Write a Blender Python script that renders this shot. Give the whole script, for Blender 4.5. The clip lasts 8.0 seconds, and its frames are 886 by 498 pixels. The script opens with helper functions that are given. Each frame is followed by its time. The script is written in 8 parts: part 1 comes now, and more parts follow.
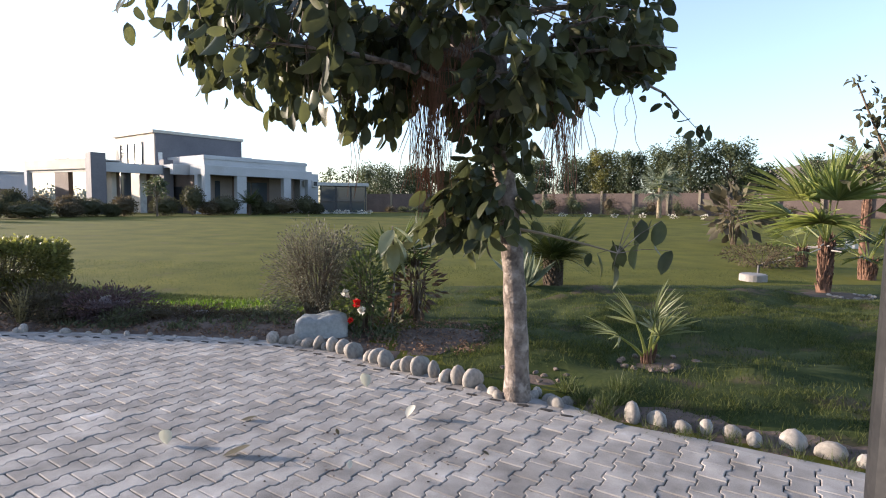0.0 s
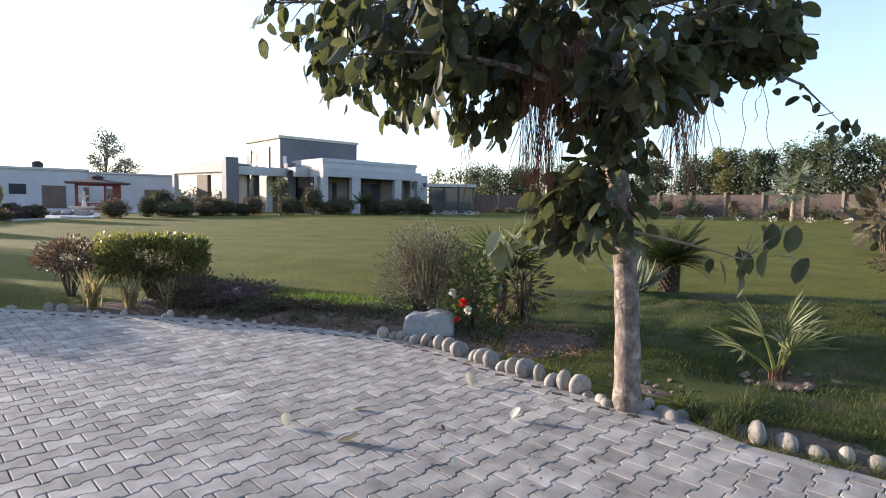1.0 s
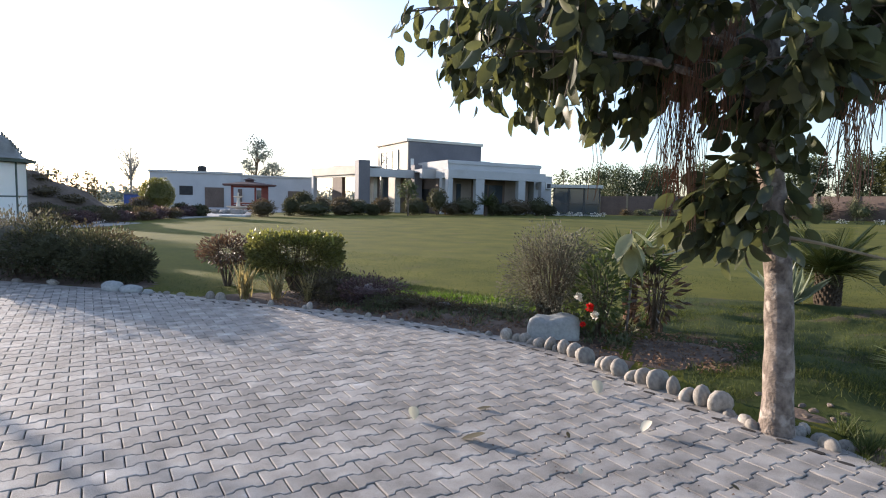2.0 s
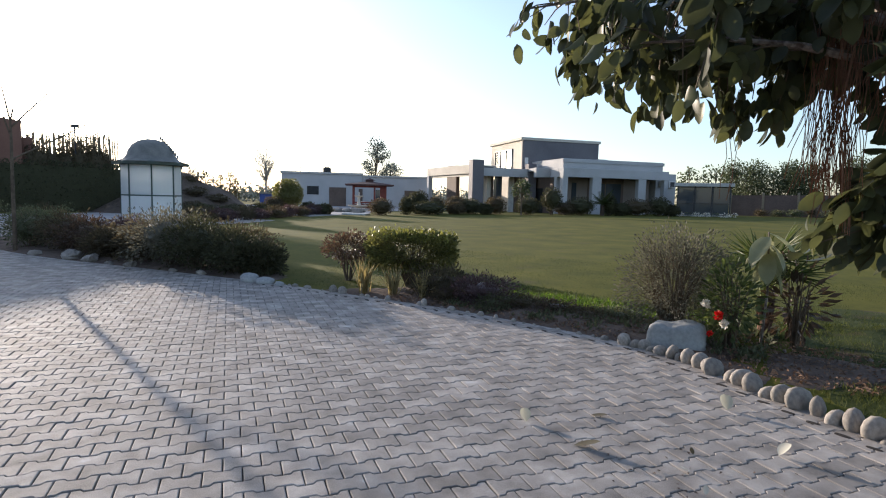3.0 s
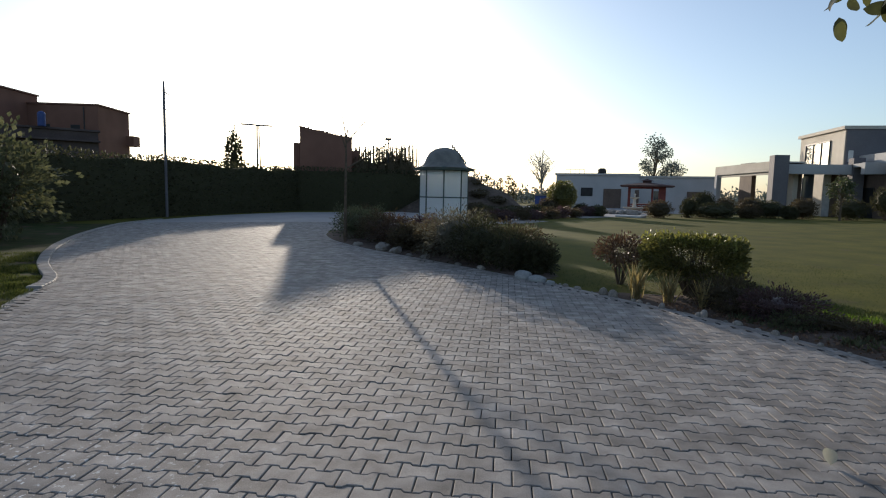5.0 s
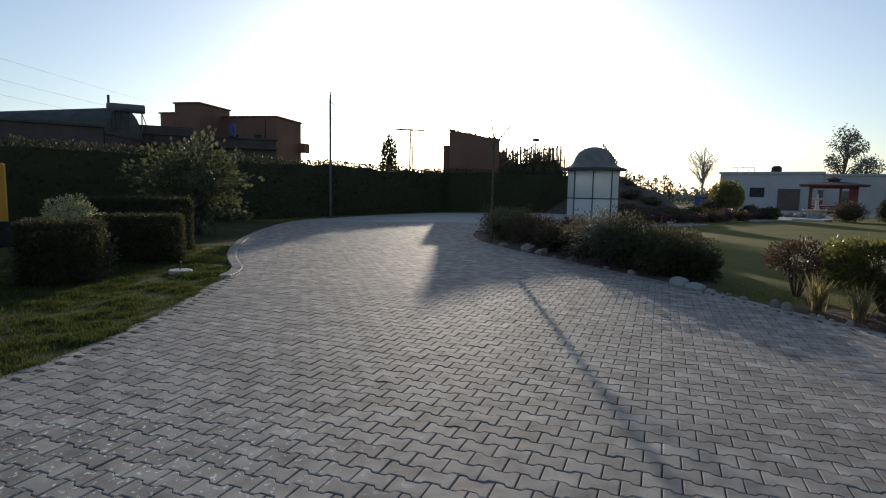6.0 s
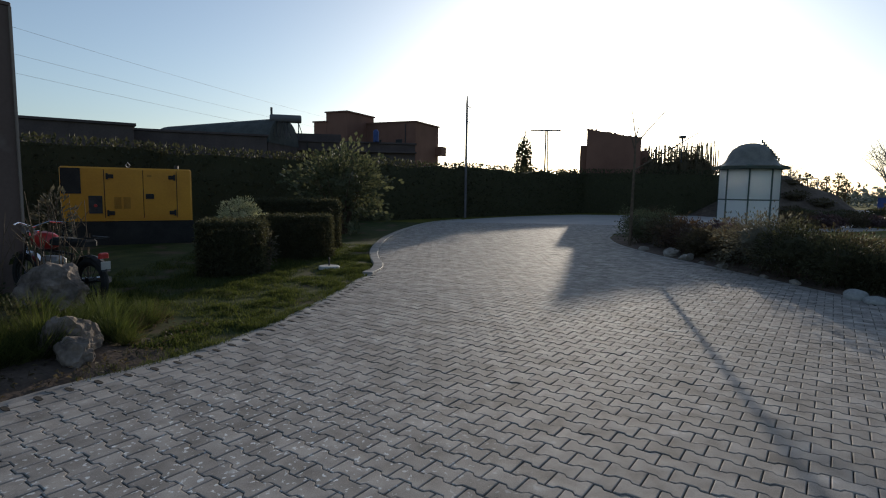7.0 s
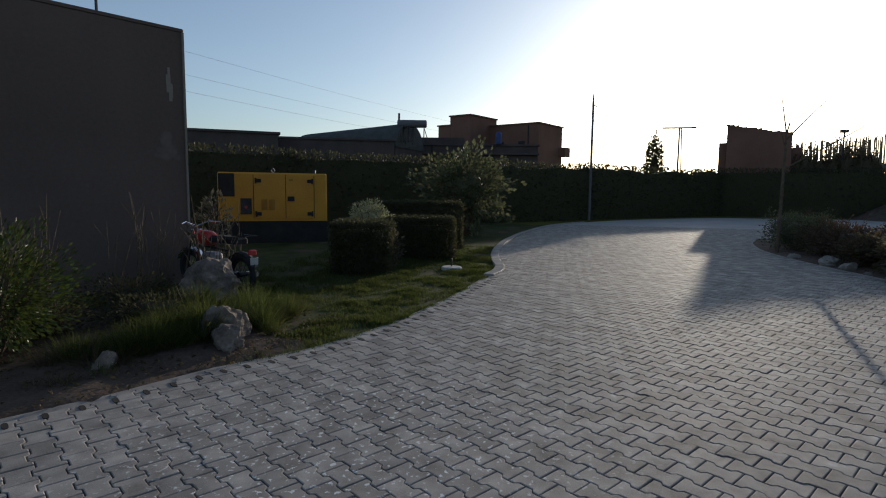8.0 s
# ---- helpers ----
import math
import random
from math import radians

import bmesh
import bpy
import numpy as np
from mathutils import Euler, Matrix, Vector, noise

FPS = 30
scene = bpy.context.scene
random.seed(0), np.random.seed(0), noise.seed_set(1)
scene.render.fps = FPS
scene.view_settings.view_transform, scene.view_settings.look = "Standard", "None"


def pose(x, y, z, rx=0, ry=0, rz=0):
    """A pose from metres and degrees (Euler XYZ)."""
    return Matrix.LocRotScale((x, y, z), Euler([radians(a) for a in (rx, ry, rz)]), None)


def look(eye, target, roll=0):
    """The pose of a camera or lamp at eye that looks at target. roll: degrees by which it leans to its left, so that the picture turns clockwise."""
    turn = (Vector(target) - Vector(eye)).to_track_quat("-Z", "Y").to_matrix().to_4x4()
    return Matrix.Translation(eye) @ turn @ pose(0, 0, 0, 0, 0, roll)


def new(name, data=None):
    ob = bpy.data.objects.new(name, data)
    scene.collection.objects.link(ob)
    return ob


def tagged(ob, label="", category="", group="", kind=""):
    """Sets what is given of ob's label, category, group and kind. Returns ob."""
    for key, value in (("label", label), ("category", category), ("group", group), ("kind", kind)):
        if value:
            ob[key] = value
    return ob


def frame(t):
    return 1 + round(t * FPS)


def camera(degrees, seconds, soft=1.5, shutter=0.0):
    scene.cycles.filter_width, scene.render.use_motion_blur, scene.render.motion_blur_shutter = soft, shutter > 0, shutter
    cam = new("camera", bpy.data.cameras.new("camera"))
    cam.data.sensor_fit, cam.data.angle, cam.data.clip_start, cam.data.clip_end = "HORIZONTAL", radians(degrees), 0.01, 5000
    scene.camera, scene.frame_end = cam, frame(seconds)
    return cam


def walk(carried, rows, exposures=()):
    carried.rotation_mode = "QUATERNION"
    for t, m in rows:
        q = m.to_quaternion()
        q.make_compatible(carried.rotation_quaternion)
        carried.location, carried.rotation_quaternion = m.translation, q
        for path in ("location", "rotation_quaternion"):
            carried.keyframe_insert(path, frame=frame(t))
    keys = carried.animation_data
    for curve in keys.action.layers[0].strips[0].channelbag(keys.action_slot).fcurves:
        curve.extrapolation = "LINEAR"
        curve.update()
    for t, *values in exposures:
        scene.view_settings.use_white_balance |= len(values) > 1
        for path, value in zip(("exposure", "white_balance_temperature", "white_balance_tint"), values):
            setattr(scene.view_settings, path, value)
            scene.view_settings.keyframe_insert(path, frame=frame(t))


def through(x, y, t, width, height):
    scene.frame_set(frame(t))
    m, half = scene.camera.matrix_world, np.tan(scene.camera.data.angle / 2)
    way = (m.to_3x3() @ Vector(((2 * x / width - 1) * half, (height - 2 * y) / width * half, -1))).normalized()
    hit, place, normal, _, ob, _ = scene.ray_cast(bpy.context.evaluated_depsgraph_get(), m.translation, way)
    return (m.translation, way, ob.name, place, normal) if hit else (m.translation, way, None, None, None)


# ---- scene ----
cam = camera(77.14, 8.0, 1.1)
PATH = [
    (0, pose(-0.094, 0.182, 1.5) @ pose(0, 0, 0, 0, 0, 0.00) @ pose(0, 0, 0, 85.34) @ pose(0, 0, 0, 0, 0, 0.88)),
    (0.5, pose(-0.098, 0.176, 1.5) @ pose(0, 0, 0, 0, 0, 5.20) @ pose(0, 0, 0, 85.33) @ pose(0, 0, 0, 0, 0, 1.03)),
    (1, pose(-0.106, 0.165, 1.5) @ pose(0, 0, 0, 0, 0, 10.93) @ pose(0, 0, 0, 85.26) @ pose(0, 0, 0, 0, 0, 1.12)),
    (1.5, pose(-0.125, 0.159, 1.5) @ pose(0, 0, 0, 0, 0, 17.36) @ pose(0, 0, 0, 85.20) @ pose(0, 0, 0, 0, 0, 1.25)),
    (3, pose(-0.159, 0.151, 1.5) @ pose(0, 0, 0, 0, 0, 35.04) @ pose(0, 0, 0, 84.76) @ pose(0, 0, 0, 0, 0, 1.36)),
    (3.5, pose(-0.150, 0.150, 1.5) @ pose(0, 0, 0, 0, 0, 41.11) @ pose(0, 0, 0, 84.56) @ pose(0, 0, 0, 0, 0, 1.39)),
    (4, pose(-0.120, 0.119, 1.5) @ pose(0, 0, 0, 0, 0, 47.69) @ pose(0, 0, 0, 84.48) @ pose(0, 0, 0, 0, 0, 1.36)),
    (5.5, pose(-0.094, 0.080, 1.5) @ pose(0, 0, 0, 0, 0, 70.21) @ pose(0, 0, 0, 84.20) @ pose(0, 0, 0, 0, 0, 1.16)),
    (6, pose(-0.082, 0.066, 1.5) @ pose(0, 0, 0, 0, 0, 77.51) @ pose(0, 0, 0, 84.11) @ pose(0, 0, 0, 0, 0, 1.09)),
    (6.5, pose(-0.076, 0.048, 1.5) @ pose(0, 0, 0, 0, 0, 84.52) @ pose(0, 0, 0, 84.03) @ pose(0, 0, 0, 0, 0, 1.03)),
    (7, pose(-0.058, 0.041, 1.5) @ pose(0, 0, 0, 0, 0, 91.19) @ pose(0, 0, 0, 84.04) @ pose(0, 0, 0, 0, 0, 0.85)),
    (7.5, pose(-0.052, 0.024, 1.5) @ pose(0, 0, 0, 0, 0, 97.58) @ pose(0, 0, 0, 84.08) @ pose(0, 0, 0, 0, 0, 0.76)),
    (8, pose(-0.056, 0.015, 1.5) @ pose(0, 0, 0, 0, 0, 103.61) @ pose(0, 0, 0, 84.09) @ pose(0, 0, 0, 0, 0, 0.63)),
]
walk(cam, PATH, [(0.0, 1.69, 6450, 16), (1.5, 1.66, 6450, 15), (3.5, 0.93, 6450, 13), (5.5, 0.2, 6450, 9), (7.0, -0.04, 6400, 8), (8.0, -0.13, 6350, 8)])

# ---- sky, sun ----
SUN_YAW, SUN_UP = 76.5, 9.6
world = bpy.data.worlds.new("sky")
scene.world = world
world.use_nodes = True
wn = world.node_tree
sky = wn.nodes.new("ShaderNodeTexSky")
sky.sky_type, sky.sun_disc = "NISHITA", False
sky.sun_elevation, sky.sun_rotation = radians(SUN_UP), radians(-SUN_YAW)
sky.air_density, sky.dust_density, sky.ozone_density = 1.0, 1.0, 2.6
back = next(n for n in wn.nodes if n.type == "BACKGROUND")
haze = wn.nodes.new("ShaderNodeHueSaturation")
haze.inputs["Saturation"].default_value = 0.78
wn.links.new(sky.outputs["Color"], haze.inputs["Color"])
tint = wn.nodes.new("ShaderNodeMix")
tint.data_type, tint.blend_type = "RGBA", "MULTIPLY"
tint.inputs["Factor"].default_value = 1.0
tint.inputs["B"].default_value = (0.96, 0.99, 1.05, 1)
wn.links.new(haze.outputs["Color"], tint.inputs["A"])
wn.links.new(tint.outputs["Result"], back.inputs["Color"])
back.inputs["Strength"].default_value = 0.15
sun_data = bpy.data.lights.new("sun", "SUN")
sun_data.energy, sun_data.angle, sun_data.color = 3.6, radians(0.5), (1.0, 0.86, 0.7)
sun = new("sun", sun_data)
sx, sy = -math.sin(radians(SUN_YAW)), math.cos(radians(SUN_YAW))
sun.matrix_world = look((0, 0, 60), (-sx * 60 / math.tan(radians(SUN_UP)), -sy * 60 / math.tan(radians(SUN_UP)), 0))

# ---- small tools ----


def gz(x, y):
    """Height of the ground: level round the drive, rising gently over the far lawn to the north-east."""
    s = min(max((y - 14) / 30, 0), 1)
    return 0.0105 * min(max(x + 48, 0), 100) * s * s * (3 - 2 * s)


GROUND = -0.03


class Mesh:
    """Gathers vertices and faces for one mesh."""

    def __init__(self):
        self.v, self.f = [], []

    def add(self, verts, faces):
        n = len(self.v)
        self.v += [tuple(p) for p in verts]
        self.f += [[n + i for i in f] for f in faces]
        return self

    def box(self, x, y, z, sx, sy, sz, turn=0.0, bevel=0.0):
        """A box on (x, y), its bottom at z; bevel rounds its upright and top edges with a chamfer."""
        c, s = math.cos(radians(turn)), math.sin(radians(turn))
        hx, hy, b = sx / 2, sy / 2, bevel

        def ring(dx, dy, k, zz):
            pts = [(-dx + k, -dy), (dx - k, -dy), (dx, -dy + k), (dx, dy - k), (dx - k, dy), (-dx + k, dy), (-dx, dy - k), (-dx, -dy + k)]
            return [(x + c * px - s * py, y + s * px + c * py, zz) for px, py in pts]

        if b <= 0:
            pts = [(-hx, -hy), (hx, -hy), (hx, hy), (-hx, hy)]
            v = [(x + c * px - s * py, y + s * px + c * py, zz) for zz in (z, z + sz) for px, py in pts]
            return self.add(v, [(3, 2, 1, 0), (4, 5, 6, 7), (0, 1, 5, 4), (1, 2, 6, 5), (2, 3, 7, 6), (3, 0, 4, 7)])
        v = ring(hx, hy, b, z) + ring(hx, hy, b, z + sz - b) + ring(hx - b, hy - b, b * 0.6, z + sz)
        f = [tuple(range(7, -1, -1)), tuple(range(16, 24))]
        for k in (0, 8):
            f += [(k + i, k + (i + 1) % 8, k + 8 + (i + 1) % 8, k + 8 + i) for i in range(8)]
        return self.add(v, f)

    def tube(self, pts, radii, n=8, cap=True):
        """A round tube along pts with a radius at each."""
        pts = [Vector(p) for p in pts]
        base = len(self.v)
        for i, p in enumerate(pts):
            d = (pts[min(i + 1, len(pts) - 1)] - pts[max(i - 1, 0)]).normalized()
            a = d.orthogonal().normalized() if abs(d.z) < 0.9 else Vector((1, 0, 0))
            a = (a - d * a.dot(d)).normalized()
            b = d.cross(a)
            r = radii[i] if isinstance(radii, (list, tuple)) else radii
            self.v += [tuple(p + r * (math.cos(2 * math.pi * k / n) * a + math.sin(2 * math.pi * k / n) * b)) for k in range(n)]
        for i in range(len(pts) - 1):
            o = base + i * n
            self.f += [[o + k, o + (k + 1) % n, o + n + (k + 1) % n, o + n + k] for k in range(n)]
        if cap:
            o = base + (len(pts) - 1) * n
            self.f += [[base + k for k in range(n - 1, -1, -1)], [o + k for k in range(n)]]
        return self

    def lathe(self, profile, x=0, y=0, n=16):
        """A turned body: profile of (radius, z)."""
        base = len(self.v)
        for r, z in profile:
            self.v += [(x + r * math.cos(2 * math.pi * k / n), y + r * math.sin(2 * math.pi * k / n), z) for k in range(n)]
        for i in range(len(profile) - 1):
            o = base + i * n
            self.f += [[o + k, o + (k + 1) % n, o + n + (k + 1) % n, o + n + k] for k in range(n)]
        o = base + (len(profile) - 1) * n
        self.f += [[base + k for k in range(n - 1, -1, -1)], [o + k for k in range(n)]]
        return self

    def data(self, name, smooth=False):
        m = bpy.data.meshes.new(name)
        m.from_pydata(self.v, [], self.f)
        if smooth:
            m.polygons.foreach_set("use_smooth", [True] * len(m.polygons))
        m.update()
        return m


def np_mesh(name, verts, faces, smooth=False):
    """A mesh from an (n, 3) array and a (k, corners) array."""
    m = bpy.data.meshes.new(name)
    k, c = faces.shape
    m.vertices.add(len(verts))
    m.vertices.foreach_set("co", np.ascontiguousarray(verts, dtype=np.float32).ravel())
    m.loops.add(k * c)
    m.loops.foreach_set("vertex_index", np.ascontiguousarray(faces, dtype=np.int32).ravel())
    m.polygons.add(k)
    m.polygons.foreach_set("loop_start", np.arange(0, k * c, c, dtype=np.int32))
    m.polygons.foreach_set("use_smooth", [smooth] * k)
    m.update(calc_edges=True)
    return m


def sown(name, template, frames, places, smooth=True):
    """One mesh of many copies of a template (verts, faces), each with its own 3 x 3 frame and place."""
    tv, tf = template
    v = np.einsum("mij,nj->mni", frames, tv) + places[:, None, :]
    f = tf[None] + (np.arange(len(places)) * len(tv))[:, None, None]
    return np_mesh(name, v.reshape(-1, 3), f.reshape(-1, tf.shape[1]), smooth)


def frames_along(axes, rolls, sizes):
    """3 x 3 frames whose y runs along axes, turned by rolls and scaled by sizes (m, 3) or (m,)."""
    a = axes / np.linalg.norm(axes, axis=1, keepdims=True)
    ref = np.where(np.abs(a[:, 2:]) > 0.95, [[1.0, 0, 0]], [[0, 0, 1.0]])
    x = np.cross(a, ref)
    x /= np.linalg.norm(x, axis=1, keepdims=True)
    z = np.cross(x, a)
    c, s = np.cos(rolls)[:, None], np.sin(rolls)[:, None]
    x, z = c * x + s * z, c * z - s * x
    sizes = np.asarray(sizes, float)
    sizes = sizes if sizes.ndim == 2 else np.stack([sizes] * 3, 1)
    return np.stack([x * sizes[:, :1], a * sizes[:, 1:2], z * sizes[:, 2:]], 2)


def leaf(width=0.5, rows=4, curl=0.15, fold=0.12, tip=0.5, power=0.75):
    """A leaf one unit long along y, folded along its midrib and curled downward."""
    v, f = [], []
    for i in range(rows + 1):
        t = i / rows
        w = width / 2 * max(0.06, math.sin(math.pi * t ** (0.75 + 0.5 * tip)) ** power) if 0 < t < 1 else width * 0.03
        z = -curl * t * t
        v += [(-w, t, z + fold * w * 2), (0, t, z), (w, t, z + fold * w * 2)]
    for i in range(rows):
        o = 3 * i
        f += [(o, o + 1, o + 4, o + 3), (o + 1, o + 2, o + 5, o + 4)]
    return np.array(v), np.array(f)


LEAF1 = (np.array([(0, 0, 0.0), (0.27, 0.45, 0.04), (0, 1, -0.08), (-0.27, 0.45, 0.04)]), np.array([(0, 1, 2, 3)]))
SPEAR = (np.array([(-0.065, 0, 0), (0.065, 0, 0), (0.018, 1, -0.25), (-0.018, 1, -0.25)]), np.array([(0, 1, 2, 3)]))
LEAF2, LEAF4, BLADE = leaf(0.5, 2, 0.1), leaf(0.52, 4, 0.16, 0.1), leaf(0.05, 3, 0.25, 0.3, 0.2)


def part(name, mesh, material, parent, label=""):
    """Links a mesh (or a gathered Mesh) as one part under a thing or part."""
    data = mesh.data(name) if isinstance(mesh, Mesh) else mesh
    if not data.materials:
        data.materials.append(material)
    ob = new(name, data)
    ob.parent = parent
    return tagged(ob, label)


def thing(name, label, category, x=0, y=0, z=None, turn=0, group="", kind=""):
    """An Empty at the base of a thing made of parts."""
    ob = new(name)
    ob.empty_display_size = 0.1
    ob.matrix_basis = pose(x, y, gz(x, y) + GROUND if z is None else z, 0, 0, turn)
    return tagged(ob, label, category, group, kind)


def single(name, mesh, material, label, category, x=0, y=0, z=0, turn=0, group="", kind=""):
    """A thing that is one mesh."""
    data = mesh.data(name) if isinstance(mesh, Mesh) else mesh
    if not data.materials:
        data.materials.append(material)
    ob = new(name, data)
    ob.matrix_basis = pose(x, y, z, 0, 0, turn)
    return tagged(ob, label, category, group, kind)


def smooth_path(pts, step=0.25):
    """A Catmull-Rom line through pts, in steps of about that length."""
    out = []
    p = [np.array(q, float) for q in pts]
    p = [2 * p[0] - p[1], *p, 2 * p[-1] - p[-2]]
    for a, b, c, d in zip(p, p[1:], p[2:], p[3:]):
        n = max(1, int(np.linalg.norm(c - b) / step))
        for k in range(n):
            t = k / n
            out.append(0.5 * (2 * b + (c - a) * t + (2 * a - 5 * b + 4 * c - d) * t * t + (3 * b - a - 3 * c + d) * t**3))
    return out + [p[-2]]


def inside(poly, x, y):
    """Whether arrays x, y lie in a polygon."""
    poly = np.array(poly)
    hit = np.zeros(np.shape(x), bool)
    for (x0, y0), (x1, y1) in zip(poly, np.roll(poly, -1, 0)):
        if y0 != y1:
            hit ^= ((y0 > y) != (y1 > y)) & (x < (x1 - x0) * (y - y0) / (y1 - y0) + x0)
    return hit


def sheet(name, outline, z, thick=0.05):
    """A flat slab with that outline and its top at z."""
    bm = bmesh.new()
    top = [bm.verts.new((x, y, z)) for x, y in outline]
    low = [bm.verts.new((x, y, z - thick)) for x, y in outline]
    bm.faces.new(top)
    n = len(top)
    for i in range(n):
        bm.faces.new((top[i], low[i], low[(i + 1) % n], top[(i + 1) % n]))
    bmesh.ops.triangulate(bm, faces=[f for f in bm.faces if len(f.verts) > 4])
    bmesh.ops.recalc_face_normals(bm, faces=bm.faces)
    m = bpy.data.meshes.new(name)
    bm.to_mesh(m)
    bm.free()
    return m


def stone(seed, sx, sy, sz, rough=0.12, cuts=3):
    """A rounded stone of those full sizes, resting on z = 0."""
    bm = bmesh.new()
    bmesh.ops.create_icosphere(bm, subdivisions=cuts, radius=0.5)
    for v in bm.verts:
        n = noise.noise(v.co * 2.2 + Vector((seed * 3.7, seed * 1.3, 0))) * rough * 2 + noise.noise(v.co * 6 + Vector((seed, 0, 9))) * rough * 0.5
        v.co *= 1 + n
        v.co.x *= sx
        v.co.y *= sy
        v.co.z = (v.co.z + 0.42) * sz
    for f in bm.faces:
        f.smooth = True
    m = bpy.data.meshes.new("stone")
    bm.to_mesh(m)
    bm.free()
    return m


def rock(seed, sx, sy, sz):
    """A rough broken rock: a ball cut by random planes and pitted."""
    r = np.random.default_rng(seed)
    planes = [(Vector(r.normal(size=3)).normalized(), 0.27 + 0.2 * r.random()) for _ in range(15)]
    bm = bmesh.new()
    bmesh.ops.create_icosphere(bm, subdivisions=4, radius=0.5)
    for v in bm.verts:
        for n, h in planes:
            d = v.co.dot(n)
            if d > h:
                v.co -= n * (d - h) * 0.92
        v.co *= 1 + 0.2 * noise.noise(v.co * 4.5 + Vector((seed, 0, 0))) + 0.11 * noise.noise(v.co * 13 + Vector((0, seed, 0)))
        v.co.x *= sx * 1.25
        v.co.y *= sy * 1.25
        v.co.z = (v.co.z + 0.33) * sz * 1.25
    m = bpy.data.meshes.new("rock")
    bm.to_mesh(m)
    bm.free()
    return m

# ---- materials ----


def surface(name, dark, light, scale=3.0, rough=0.8, bump=0.15, grain=40.0, metal=0.0, spec=0.3, vary="", amount=0.25, stain=None, world_space=False, splash=None):
    """A surface mottled between two colours at two scales, with fine relief. vary: 'island' or 'object' gives each piece its own shade."""
    m = bpy.data.materials.new(name)
    m.use_nodes = True
    t = m.node_tree
    n, link = t.nodes, t.links.new
    b = n["Principled BSDF"]
    co = n.new("ShaderNodeNewGeometry").outputs["Position"] if world_space else n.new("ShaderNodeTexCoord").outputs["Object"]
    big, fine = n.new("ShaderNodeTexNoise"), n.new("ShaderNodeTexNoise")
    big.inputs["Scale"].default_value, big.inputs["Detail"].default_value = scale, 6
    fine.inputs["Scale"].default_value, fine.inputs["Detail"].default_value = grain, 3
    link(co, big.inputs["Vector"])
    link(co, fine.inputs["Vector"])
    mixf = n.new("ShaderNodeMath")
    mixf.operation = "MULTIPLY_ADD"
    link(fine.outputs["Fac"], mixf.inputs[0])
    mixf.inputs[1].default_value = 0.5
    link(big.outputs["Fac"], mixf.inputs[2])
    ramp = n.new("ShaderNodeMapRange")
    ramp.inputs["From Min"].default_value, ramp.inputs["From Max"].default_value = 0.5, 1.0
    link(mixf.outputs[0], ramp.inputs["Value"])
    mix = n.new("ShaderNodeMix")
    mix.data_type = "RGBA"
    mix.inputs["A"].default_value, mix.inputs["B"].default_value = (*dark, 1), (*light, 1)
    link(ramp.outputs[0], mix.inputs["Factor"])
    colour = mix.outputs["Result"]
    if vary:
        value = n.new("ShaderNodeNewGeometry").outputs["Random Per Island"] if vary == "island" else n.new("ShaderNodeObjectInfo").outputs["Random"]
        r2 = n.new("ShaderNodeMapRange")
        r2.inputs["To Min"].default_value, r2.inputs["To Max"].default_value = 1 - amount, 1 + amount
        link(value, r2.inputs["Value"])
        hsv = n.new("ShaderNodeHueSaturation")
        link(r2.outputs[0], hsv.inputs["Value"])
        link(colour, hsv.inputs["Color"])
        colour = hsv.outputs["Color"]
    if stain:
        tint, low, high, size = stain
        sp = n.new("ShaderNodeTexNoise")
        sp.inputs["Scale"].default_value, sp.inputs["Detail"].default_value = size, 8
        link(n.new("ShaderNodeNewGeometry").outputs["Position"], sp.inputs["Vector"])
        sr = n.new("ShaderNodeMapRange")
        sr.inputs["From Min"].default_value, sr.inputs["From Max"].default_value = low, high
        link(sp.outputs["Fac"], sr.inputs["Value"])
        m2 = n.new("ShaderNodeMix")
        m2.data_type = "RGBA"
        m2.inputs["B"].default_value = (*tint, 1)
        link(sr.outputs[0], m2.inputs["Factor"])
        link(colour, m2.inputs["A"])
        colour = m2.outputs["Result"]
    if splash:
        place = n.new("ShaderNodeNewGeometry").outputs["Position"]
        sp, far = n.new("ShaderNodeTexNoise"), n.new("ShaderNodeVectorMath")
        sp.inputs["Scale"].default_value, sp.inputs["Detail"].default_value = 26, 7
        far.operation = "DISTANCE"
        far.inputs[1].default_value = splash[0]
        link(place, sp.inputs["Vector"])
        link(place, far.inputs[0])
        rim, spots, both = n.new("ShaderNodeMapRange"), n.new("ShaderNodeMapRange"), n.new("ShaderNodeMath")
        rim.inputs["From Min"].default_value, rim.inputs["From Max"].default_value = splash[1], splash[1] * 0.4
        spots.inputs["From Min"].default_value, spots.inputs["From Max"].default_value = 0.6, 0.65
        link(far.outputs["Value"], rim.inputs["Value"])
        link(sp.outputs["Fac"], spots.inputs["Value"])
        both.operation = "MULTIPLY"
        link(rim.outputs[0], both.inputs[0])
        link(spots.outputs[0], both.inputs[1])
        m3 = n.new("ShaderNodeMix")
        m3.data_type = "RGBA"
        m3.inputs["B"].default_value = (0.7, 0.71, 0.7, 1)
        link(both.outputs[0], m3.inputs["Factor"])
        link(colour, m3.inputs["A"])
        colour = m3.outputs["Result"]
    link(colour, b.inputs["Base Color"])
    b.inputs["Roughness"].default_value, b.inputs["Metallic"].default_value = rough, metal
    b.inputs["Specular IOR Level"].default_value = spec
    if bump:
        bp = n.new("ShaderNodeBump")
        bp.inputs["Strength"].default_value, bp.inputs["Distance"].default_value = bump, 0.02
        link(mixf.outputs[0], bp.inputs["Height"])
        link(bp.outputs[0], b.inputs["Normal"])
    return m


